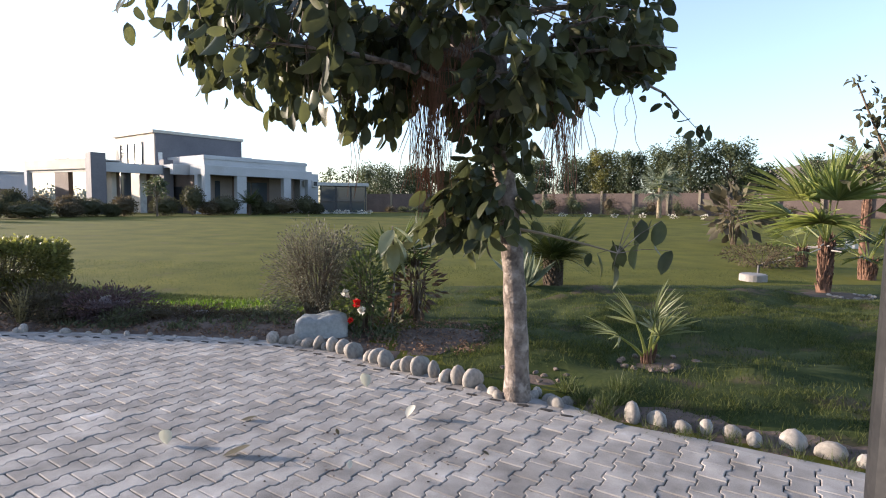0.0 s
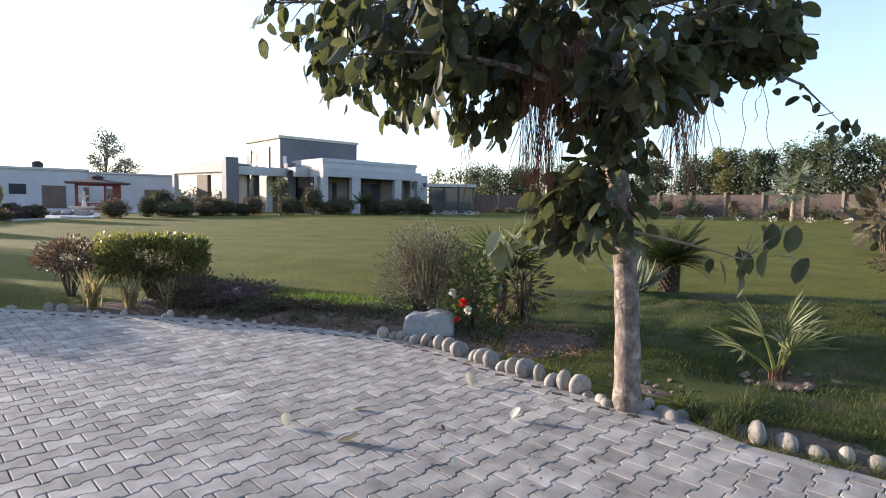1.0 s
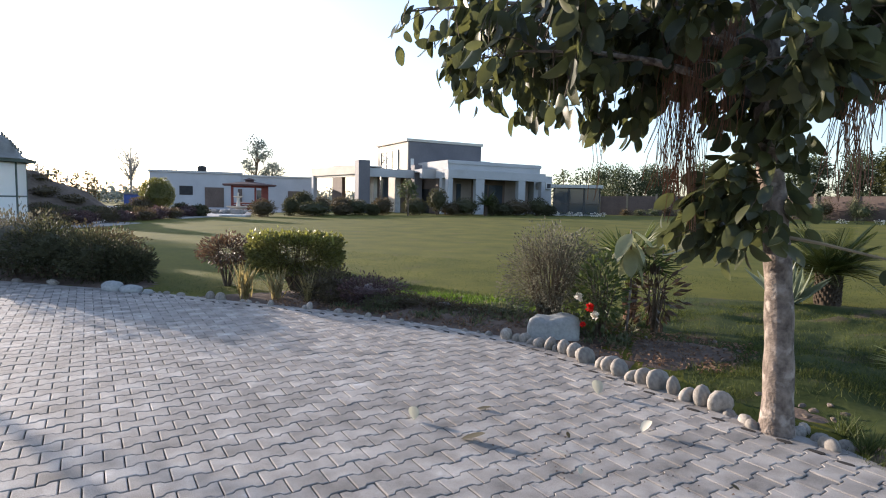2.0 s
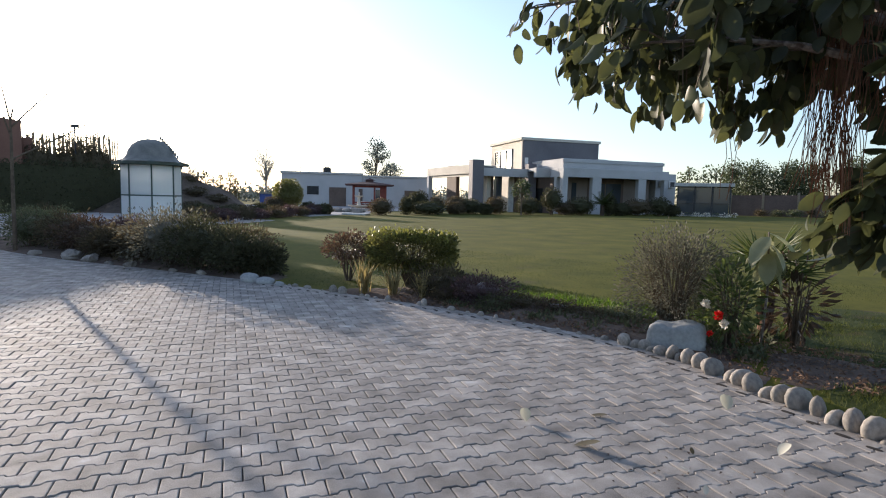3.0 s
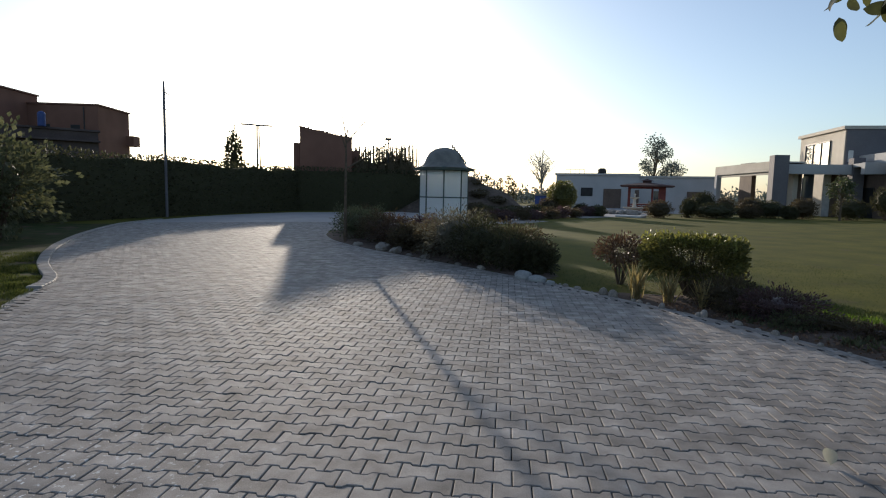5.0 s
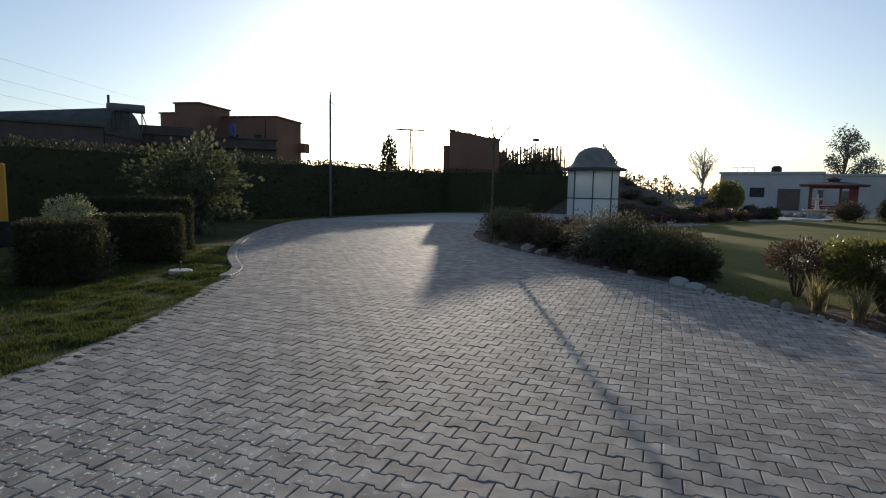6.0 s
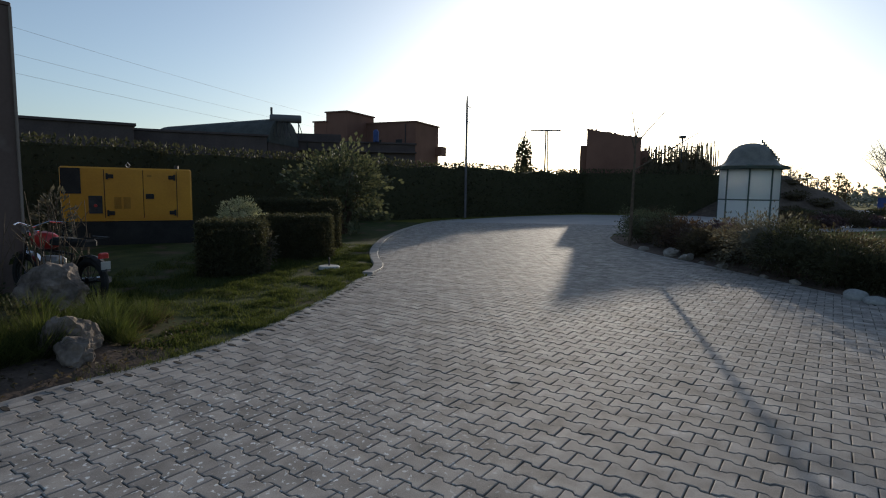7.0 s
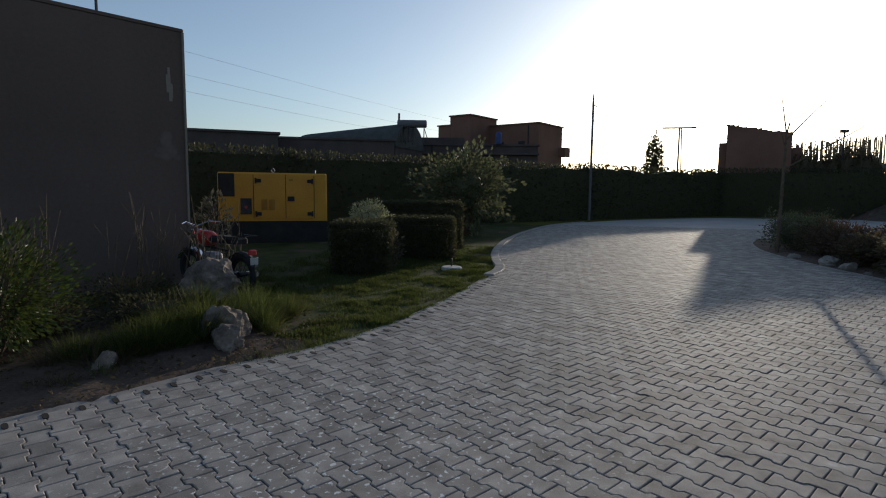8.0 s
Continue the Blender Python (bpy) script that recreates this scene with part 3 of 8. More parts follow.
bed_line = [p for p in north if -7.6 < p[0] < 0.2]
soil_bed(strip(bed_line, 1.5, 3), "brown soil flower bed beside the driveway", 1)
soil_bed([p for p in north if p[0] < -8.0] + ISLAND_BACK, "planted soil island at the bend of the driveway", 2)
soil_bed(strip([p for p in north if 0.1 < p[0] < 3.6][::1], 0.75, 2), "trodden soil strip beneath the edging stones", 5)
soil_bed([(-0.9, -3.98), (-2.6, -3.42), (-3.2, -3.06), (-3.95, -2.72), (-4.7, -2.24), (-5.3, -2.3), (-6.4, -4.2), (-7.2, -5.6), (-5.5, -6.4), (-2.5, -7.0)], "soil bed with rocks beneath the house wall, dark shade in its colour", 3)


def mound(name, label, category, x, y, sx, sy, h, material, seed, kind="structure"):
    """A low heap of earth with a soft uneven outline."""
    n = 22
    v, f = [], []
    for j in range(n + 1):
        for i in range(n + 1):
            a, b = 2 * i / n - 1, 2 * j / n - 1
            r = min(1, math.hypot(a, b))
            px, py = x + a * sx / 2, y + b * sy / 2
            hh = h * (1 - r * r) ** 1.3 * (1 + 0.5 * noise.noise(Vector((px * 0.5, py * 0.5, seed))))
            v.append((px, py, gz(px, py) + GROUND - 0.02 + hh))
    f = np.array([(j * (n + 1) + i, j * (n + 1) + i + 1, (j + 1) * (n + 1) + i + 1, (j + 1) * (n + 1) + i) for j in range(n) for i in range(n)])
    return single(name, np_mesh(name, np.array(v), f, True), material, label, category, kind=kind)


# ---- plants ----


def crown_points(n, seed, rx, ry, rz, shell=0.55, box=False, lump=0.25):
    """Points through a rounded or boxy crown centred on the origin, denser near its skin, with lumps and gaps."""
    r = np.random.default_rng(seed)
    d = r.normal(size=(n, 3))
    d /= np.linalg.norm(d, axis=1, keepdims=True)
    if box:
        d /= np.abs(d).max(1, keepdims=True) ** 0.75
    rad = (shell + (1 - shell) * r.random(n)) ** 0.8
    bump = np.array([noise.noise(Vector(q) * 2.3 + Vector((seed, 0, 0))) + 0.5 * noise.noise(Vector(q) * 5.1 + Vector((0, seed, 0))) for q in d])
    return d * (rad * (1 + lump * bump))[:, None] * [rx, ry, rz], d


def shrub(name, label, category, x, y, w, h, kind, seed, n=900, size=0.07, box=False, deep=None, bare=0.15, group="", turn=0, width=0.5, stems=9, z=None, shell=0.45, lump=0.28, core=0.74, inner=""):
    """A shrub: thin stems from one base, and a mass of small leaves with an uneven outline."""
    r = np.random.default_rng(seed)
    deep = deep or w
    ob = thing(name, label, category, x, y, z, turn=turn, group=group)
    top, low = h, h * bare
    pts, d = crown_points(n, seed, w / 2, deep / 2, (top - low) / 2, shell, box, 0.12 if box else lump)
    pts[:, 2] += (top + low) / 2
    axes = d * 0.4 + r.normal(size=(n, 3)) * 0.7 + [0, 0, 0.2]
    s = size * (0.6 + 0.8 * r.random(n))
    part("foliage", sown("foliage", leaf(width, 2, 0.12), frames_along(axes, r.random(n) * 6.3, s), pts), M[kind], ob)
    if core:
        bm = bmesh.new()
        bmesh.ops.create_icosphere(bm, subdivisions=3, radius=1.0)
        for v in bm.verts:
            if box:
                v.co /= max(abs(c) for c in v.co) ** 0.75
            v.co *= core * (1 + (0.08 if box else 0.3) * noise.noise(v.co * 2.3 + Vector((seed, 0, 0))))
            v.co = Vector((v.co.x * w / 2, v.co.y * deep / 2, (top + low) / 2 + v.co.z * (top - low) / 2))
        shade = bpy.data.meshes.new("inner_foliage")
        bm.to_mesh(shade)
        bm.free()
        part("inner_foliage", shade, M[inner or kind], ob)
    for k in range(stems):
        a = r.random() * 6.283
        q = 0.2 + 0.6 * r.random()
        e = (math.cos(a) * w / 2 * q, math.sin(a) * deep / 2 * q, h * (0.55 + 0.35 * r.random()))
        b = (e[0] * 0.15, e[1] * 0.15, -0.03)
        m = (e[0] * 0.5 + r.normal() * 0.03, e[1] * 0.5 + r.normal() * 0.03, e[2] * 0.5)
        rr = 0.008 + 0.008 * h
        part("stem", Mesh().tube([b, m, e], [rr, rr * 0.7, rr * 0.3], 5), M["twig"], ob)
    return ob


def clipped_hedge(label, x, y, w, deep, h, turn, kind, seed, size=0.05, density=1500, ragged=0.05, group=""):
    """A hedge clipped to a block: flat faces of dense small leaves over a dark inside, on short stems."""
    r = np.random.default_rng(seed)
    ob = thing("box_hedge", label, "hedge", x, y, None, turn, group)
    part("inner_foliage", Mesh().box(0, 0, 0.04, w - 0.3, deep - 0.3, h - 0.2, 0, 0.1), M[kind], ob)
    areas = np.array([w * deep, w * h, w * h, deep * h, deep * h])
    pts, axs = [], []
    for face, a in enumerate(areas):
        n = int(a * density)
        u, v, o = r.random(n) - 0.5, r.random(n), np.abs(r.normal(size=n)) * ragged - 0.12 * r.random(n) ** 1.5
        if face == 0:
            pts.append(np.stack([u * w, (v - 0.5) * deep, h + o], 1))
        elif face < 3:
            pts.append(np.stack([u * w, (deep / 2 + o) * (1 if face == 1 else -1), v * h], 1))
        else:
            pts.append(np.stack([(w / 2 + o) * (1 if face == 3 else -1), u * deep, v * h], 1))
        out = np.array([(0, 0, 1), (0, 1, 0), (0, -1, 0), (1, 0, 0), (-1, 0, 0)])[face]
        axs.append(r.normal(size=(n, 3)) * 0.7 + out * 0.4 + [0, 0, 0.2])
    pts, axs = np.concatenate(pts), np.concatenate(axs)
    swell = np.array([noise.noise(Vector(p) * 2.4 + Vector((seed, 0, 0))) for p in pts])
    pts[:, :2] *= (1 + 0.05 * swell)[:, None]
    part("foliage", sown("foliage", leaf(0.5, 2, 0.12), frames_along(axs, r.random(len(pts)) * 6.3, size * (0.6 + 0.8 * r.random(len(pts)))), pts), M[kind], ob)
    for k in range(7):
        sx_, sy_ = (r.random() - 0.5) * w * 0.7, (r.random() - 0.5) * deep * 0.6
        part("stem", Mesh().tube([(sx_, sy_, -0.04), (sx_ * 1.05, sy_, 0.3)], [0.014, 0.01], 5), M["twig"], ob)
    return ob


def far_tree(name, label, x, y, w, h, kind, seed, n=1500, size=0.28, clear=0.25, group="", bunches=9, z=None):
    """A tree: tapered trunk, limbs, and a crown of leaf clumps with gaps between them."""
    r = np.random.default_rng(seed)
    ob = thing(name, label, "tree", x, y, z, group=group)
    wood = Mesh()
    tr = 0.02 * h + 0.03
    bend = r.normal(size=2) * 0.05 * h
    trunk = [(0, 0, -0.1), (bend[0] * 0.4, bend[1] * 0.4, h * 0.3), (bend[0], bend[1], h * 0.62), (bend[0], bend[1], h * 0.88)]
    wood.tube(trunk, [tr, tr * 0.8, tr * 0.5, tr * 0.15], 8)
    part("trunk", wood, M["twig"], ob)
    pts, axs = [], []
    for k in range(bunches):
        a = 6.283 * k / bunches + r.normal() * 0.4
        zz = clear + (1 - clear) * (0.15 + 0.75 * ((k * 0.618) % 1))
        q = (0.25 + 0.75 * math.sin(math.pi * min(1, (zz - clear) / (1 - clear) * 0.8 + 0.15))) * w * 0.36
        c = np.array([bend[0] + math.cos(a) * q, bend[1] + math.sin(a) * q, zz * h])
        part("limb", Mesh().tube([(bend[0] * zz, bend[1] * zz, max(0.1, zz - 0.2) * h), tuple(c * [0.5, 0.5, 1] - [0, 0, 0.06 * h]), tuple(c)], [tr * 0.5, tr * 0.3, tr * 0.1], 5), M["twig"], ob)
        rad = w * (0.2 + 0.1 * r.random())
        p, d = crown_points(n // bunches, seed * 31 + k, rad, rad, rad * 0.85, 0.25, False, 0.5)
        pts.append(p + c)
        axs.append(d)
    pts, axs = np.concatenate(pts), np.concatenate(axs)
    axs = axs * 0.5 + r.normal(size=axs.shape) * 0.6 + [0, 0, -0.15]
    part("crown", sown("crown", LEAF1, frames_along(axs, r.random(len(pts)) * 6.3, size * (0.6 + 0.8 * r.random(len(pts)))), pts), M[kind], ob)
    return ob


def fan_frond(seed, length=0.75, petiole=0.8, blades=30, spread=200, droop=0.25):
    """The blade of a fan palm frond: narrow folded segments from one hub. It grows along y."""
    r = np.random.default_rng(seed)
    axes, rolls, sizes = [], [], []
    for k in range(blades):
        a = radians(-spread / 2 + spread * k / (blades - 1))
        axes.append((math.sin(a), math.cos(a), -droop * abs(math.sin(a)) + r.normal() * 0.06))
        rolls.append(r.normal() * 0.25 + 0.4 * (-1) ** k)
        sizes.append((length * 1.25, length * (0.72 + 0.28 * math.cos(a * 0.6)) * (0.9 + 0.15 * r.random()), length))
    t = leaf(0.042, 5, 0.2, 0.5, 0.1)
    return t, frames_along(np.array(axes), np.array(rolls), np.array(sizes)), np.tile([0, petiole, 0.0], (blades, 1))


def fan_palm(label, x, y, trunk, r0, n, length, petiole, kind, seed, up=(5, 80), group="", z=None, boots=70, spread=200, blades=30, bark="palm_bark"):
    """A fan palm: shaggy trunk of old leaf bases, petioles, and fan fronds."""
    r = np.random.default_rng(seed)
    ob = thing("fan_palm", label, "palm", x, y, z, group=group)
    tk = Mesh()
    k = 9
    tk.tube([(0, 0, -0.08 + (trunk + 0.08) * i / k) for i in range(k + 1)], [r0 * (1.15 - 0.3 * i / k + 0.1 * (i % 2)) for i in range(k + 1)], 10)
    for i in range(boots):
        a, h = r.random() * 6.283, trunk * (0.1 + 0.95 * r.random())
        rr = r0 * 0.95
        c = Vector((math.cos(a), math.sin(a), 0))
        p = c * rr + Vector((0, 0, h))
        tk.tube([p - Vector((0, 0, 0.09)), p + c * 0.012, p + c * (0.03 + 0.025 * r.random()) + Vector((0, 0, 0.09 + 0.06 * r.random()))], [0.024, 0.022, 0.006], 5)
    part("trunk", tk, M[bark], ob)
    for i in range(boots // 9 if boots > 100 else 0):
        c = Vector((math.cos(i * 2.4), math.sin(i * 2.4), 0))
        h = trunk * (0.82 + 0.16 * r.random())
        part("leaf_stub", Mesh().tube([tuple(c * r0 * 0.8 + Vector((0, 0, h))), tuple(c * (r0 + 0.12 + 0.14 * r.random()) + Vector((0, 0, h + 0.08 * r.normal())))], [0.016, 0.009], 5), M["pale_hazy_twig"], ob, "dry cut leaf stalk")
    for i in range(n):
        a = i * 2.4 + r.normal() * 0.15
        e = radians(up[1] - (up[1] - up[0]) * i / max(1, n - 1))
        d = Vector((math.cos(a) * math.cos(e), math.sin(a) * math.cos(e), math.sin(e)))
        side = d.cross(Vector((0, 0, 1))).normalized()
        m3 = np.array([[side[j], d[j], side.cross(d)[j]] for j in range(3)])
        t, fr, pl_ = fan_frond(seed * 50 + i, length, petiole * (0.8 + 0.4 * r.random()), blades, spread)
        base = np.array([0, 0, trunk - 0.03]) + np.array(d) * r0 * 0.5
        frond = part("frond", sown("frond", t, np.einsum("ij,mjk->mik", m3, fr), pl_ @ m3.T + base), M[kind], ob)
        hub = Vector(base) + d * float(pl_[0][1])
        pt = Mesh().tube([tuple(base), tuple((Vector(base) + hub) / 2 + Vector((0, 0, 0.02))), tuple(hub)], [0.022, 0.014, 0.009], 5)
        part("petiole", pt, M["palm"], frond)
    return ob


def sago(label, x, y, trunk, r0, n, length, seed, kind="sago", z=None):
    """A sago palm: stout scaly trunk and arching feather fronds."""
    r = np.random.default_rng(seed)
    ob = thing("sago_palm", label, "palm", x, y, z)
    tk = Mesh().tube([(0, 0, -0.05), (0, 0, trunk * 0.5), (0, 0, trunk)], [r0 * 1.05, r0, r0 * 0.85], 12)
    for i in range(110):
        a, h = i * 2.4, trunk * (i + 5) / 115
        c = Vector((math.cos(a), math.sin(a), 0))
        p = c * r0 * 0.93 + Vector((0, 0, h))
        tk.tube([p - Vector((0, 0, 0.03)), p + c * 0.03 + Vector((0, 0, 0.03))], [0.03, 0.012], 5)
    part("trunk", tk, M["sago_bark"], ob)
    for i in range(n):
        a = i * 2.4 + r.normal() * 0.1
        rise = 0.95 - 0.75 * i / n
        spine = []
        for k in range(9):
            s = k / 8
            out = length * s * (0.55 + 0.4 * (1 - rise)) 
            zz = trunk + length * (rise * s * 1.0 - 0.55 * s * s * (1.1 - rise))
            spine.append(Vector((math.cos(a) * out, math.sin(a) * out, zz)))
        pts, axs, sz = [], [], []
        for k in range(34):
            s = 0.12 + 0.88 * k / 33
            q = s * 8
            i0 = min(7, int(q))
            p = spine[i0].lerp(spine[i0 + 1], q - i0)
            d = (spine[i0 + 1] - spine[i0]).normalized()
            side = d.cross(Vector((0, 0, 1))).normalized()
            for sg in (-1, 1):
                pts.append(p)
                axs.append(side * sg * 0.8 + d * 0.55 + Vector((0, 0, 0.35 + 0.05 * r.normal())))
                sz.append(length * 0.26 * math.sin(math.pi * (0.12 + 0.85 * s)) ** 0.5)
        fr = part("frond", sown("frond", leaf(0.07, 2, 0.1, 0.3, 0.1), frames_along(np.array(axs), np.zeros(len(pts)), np.array(sz)), np.array(pts)), M[kind], ob)
        part("rachis", Mesh().tube([tuple(p) for p in spine], [0.012 - 0.001 * k for k in range(9)], 5), M[kind], fr)
    return ob


def tuft(name, label, category, x, y, n, length, kind, seed, spread=0.6, width=0.05, group="", z=None):
    """A tuft of narrow blades from one base."""
    r = np.random.default_rng(seed)
    d = r.normal(size=(n, 3)) * [spread, spread, 0]
    d[:, 2] = 1
    p = np.concatenate([r.normal(size=(n, 2)) * 0.03, np.full((n, 1), -0.01)], 1)
    s = length * (0.6 + 0.5 * r.random(n))
    fr = frames_along(d, r.random(n) * 6.3, s)
    data = sown(name, leaf(width, 4, 0.22, 0.3, 0.1), fr, p)
    return single(name, data, M[kind], label, category, x, y, gz(x, y) + GROUND if z is None else z, group=group)

# ---- villa across the lawn ----
villa = thing("villa", "white and grey single-storey villa with a raised hall", "house", -21.4, 50.0, 0.15, 52)


def vbox(name, material, u0, u1, v0, v1, z0, z1, parent=villa, bevel=0.02, label=""):
    return part(name, Mesh().box((u0 + u1) / 2, (v0 + v1) / 2, z0, u1 - u0, v1 - v0, z1 - z0, 0, bevel), M[material], parent, label)


hall = vbox("hall", "cream", -0.66, 8.6, 8.0, 16.9, 0, 7.75, label="tall hall block")
vbox("roof_slab", "cream", -0.9, 8.8, 7.75, 17.1, 7.76, 8.05, hall)
vbox("cladding", "grey", -0.6, 8.62, 7.86, 7.99, 0, 7.75, hall, label="grey cladding")
for k in range(3):
    vbox("window", "hall_pane", -0.7, -0.66, 10.6 + 1.65 * k, 12.15 + 1.65 * k, 4.7, 6.9, hall)
for k in range(4):
    vbox("window_frame", "dark_steel", -0.78, -0.66, 10.48 + 1.65 * k, 10.6 + 1.65 * k, 4.6, 7.0, hall, 0.01)
for z_ in (4.58, 6.92):
    vbox("window_frame", "dark_steel", -0.77, -0.66, 10.5, 15.5, z_, z_ + 0.1, hall, 0.01)
vbox("window", "frost", -0.4, 0.0, 7.8, 7.86, 4.9, 5.9, hall)
wing = vbox("wing", "dim_cream", 0.6, 11.6, 2.6, 8.0, 0, 3.7, label="beige wing behind the verandah, shade put into its colour")
vbox("roof", "villa", 0.5, 11.9, 1.0, 8.2, 3.72, 5.45, wing)
vbox("parapet", "villa", 0.4, 12.0, 0.9, 1.1, 5.1, 5.4, wing)
for u0, u1 in ((0.9, 1.3), (2.4, 2.9), (4.5, 6.2), (6.3, 8.1)):
    vbox("window", "pane", u0, u1, 2.5, 2.6, 0.1, 3.2, wing)
vbox("wall_panel", "brown", 4.2, 8.4, 2.52, 2.6, 0, 3.7, wing)
for u0, u1 in ((0.0, 0.55), (3.2, 4.2), (8.4, 9.3), (11.4, 11.9)):
    vbox("column", "villa", u0, u1, 0.05, 0.6, 0, 3.72)
vbox("fascia", "villa", 0, 11.9, 0, 1.0, 3.65, 4.5)
vbox("side_fascia", "villa", 0, 0.5, 1.0, 2.6, 3.65, 4.5)
vbox("side_column", "villa", 0.0, 0.5, 1.3, 1.85, 0, 3.7)
vbox("canopy_beam", "villa", -1.2, 1.0, 3.3, 3.9, 3.65, 4.6)
vbox("canopy_roof", "villa", -0.9, 1.0, 3.9, 8.0, 4.3, 4.6)
vbox("porch_wall", "brown", 0.3, 0.6, 2.6, 8.0, 0, 3.7)
vbox("door", "black", 0.22, 0.3, 4.6, 6.2, 0, 2.6)
vbox("pillar", "grey", -0.9, 0.0, 5.7, 6.6, 0, 5.1, label="tall grey pillar")
vbox("pillar", "grey", -7.1, -5.9, 5.6, 6.8, 0, 5.3, label="tall grey pillar")
vbox("pergola_beam", "villa", -5.9, -0.9, 5.9, 6.5, 3.7, 4.55)
vbox("pergola_roof", "villa", -5.9, -0.9, 6.5, 9.5, 4.3, 4.5)
for u0, u1, mt in ((-5.2, -4.75, "cream"), (-4.7, -3.7, "brown"), (-3.6, -2.7, "pane"), (-1.9, -1.3, "frost"), (-1.3, -0.7, "brown")):
    vbox("screen_panel", mt, u0, u1, 8.4, 8.6, 0, 3.9)
vbox("post", "cream", -5.6, -5.2, 8.6, 9.1, 0, 4.3)


def skew(name, material, q0, q1, wide, z0, z1, off=0.0):
    """A bar of the entrance frame, which stands slightly askew to the villa; q: metres from the tall pillar."""
    ang = 98.0
    c, s = math.cos(radians(ang)), math.sin(radians(ang))
    q = (q0 + q1) / 2
    return part(name, Mesh().box(-6.5 + c * q + s * off, 6.2 + s * q - c * off, z0, q1 - q0, wide, z1 - z0, ang, 0.02), M[material], portico)


portico = part("portico", Mesh().box(-6.0, 12.6, 4.72, 11.4, 2.6, 0.12, 98.0), M["cream"], villa, "cream entrance frame")
skew("beam", "cream", 0.6, 12.1, 0.5, 3.95, 4.85)
skew("rear_beam", "cream", 0.6, 12.1, 0.4, 3.95, 4.7, 2.6)
skew("lower_beam", "cream", 0.6, 12.1, 0.3, 3.7, 3.93, 0.1)
skew("column", "villa", 11.6, 12.15, 0.5, 0, 3.96)
skew("column", "brown", 8.6, 11.2, 0.45, 0, 5.2, 2.2)
skew("column", "cream", 1.2, 3.2, 0.45, 0, 3.96, 2.2)
skew("column", "villa", 0.65, 1.0, 0.4, 0, 3.96)
annex = vbox("annex", "villa", 11.9, 14.4, 2.0, 6.0, 0, 4.4, label="low end block")
for k in range(2):
    ac = vbox("cooling_unit", "frost", 12.2 + 1.05 * k, 13.05 + 1.05 * k, 1.6, 1.95, 3.0, 3.65, annex)
    part("fan_grille", Mesh().box(12.6 + 1.05 * k, 1.58, 3.08, 0.5, 0.03, 0.48), M["dark_steel"], ac)
vbox("roof_tank", "steel", 6.8, 8.0, 5.0, 5.8, 5.2, 5.85, label="rooftop unit")
vbox("roof_unit", "black", 8.3, 8.9, 5.2, 5.8, 5.2, 5.65)

cabin = thing("glass_cabin", "dark glazed garden cabin with a pale flat roof", "cabin", -10.4, 57.2, turn=12)
part("roof", Mesh().box(0, 0, 2.75, 5.0, 3.0, 0.3, 0, 0.03), M["concrete"], cabin)
part("back_wall", Mesh().box(0, 1.25, 0, 4.5, 0.1, 2.74), M["grey"], cabin)
part("plinth", Mesh().box(0, 0, -0.1, 4.8, 2.8, 0.2), M["concrete"], cabin)
for k in range(4):
    part("post", Mesh().box(-2.2 + k * 1.467, -1.2, 0.1, 0.12, 0.12, 2.65), M["dark_steel"], cabin)
for k in range(3):
    part("pane", Mesh().box(-1.467 + k * 1.467, -1.2, 0.15, 1.3, 0.03, 2.5), M["pane"], cabin)
part("rail", Mesh().box(0, -1.24, 1.15, 4.4, 0.05, 0.08), M["dark_steel"], cabin)

bungalow = thing("bungalow", "long low white bungalow beyond the paved court", "house", -52.3, 54.1, turn=44)
part("wall", Mesh().box(-4.4, 3, 0, 10.4, 6, 4.3, 0, 0.03), M["villa"], bungalow)
part("wall", Mesh().box(5.3, 3.2, 0, 9.0, 6, 4.1, 0, 0.03), M["villa"], bungalow)
part("roof_edge", Mesh().box(-4.4, 2.95, 4.3, 10.7, 6.3, 0.25), M["concrete"], bungalow)
part("roof_edge", Mesh().box(5.3, 3.15, 4.1, 9.3, 6.3, 0.2), M["concrete"], bungalow)
for x0, w, z0, z1, mt in ((-5.6, 1.5, 1.6, 2.7, "black"), (-2.4, 2.2, 0.1, 2.6, "brown"), (0.6, 0.5, 0.1, 2.5, "brown"), (3.2, 1.2, 0.1, 2.4, "pane"), (7.2, 1.5, 0.1, 2.4, "brown")):
    part("window" if mt in ("pane", "black") else "door", Mesh().box(x0, 0.0 if x0 < 0.7 else 0.17, z0, w, 0.1, z1 - z0), M[mt], bungalow)
rail = Mesh()
for k in range(5):
    rail.tube([(-8.5 + 0.6 * k, 1.0, 4.5), (-8.5 + 0.6 * k, 1.0, 5.1)], 0.03, 5)
rail.tube([(-8.5, 1.0, 5.1), (-6.1, 1.0, 5.1)], 0.03, 5)
part("roof_rail", rail, M["steel"], bungalow)
part("roof_tank", Mesh().lathe([(0.5, 4.5), (0.55, 4.7), (0.55, 5.1), (0.3, 5.3)], -3.9, 2, 12), M["black"], bungalow)

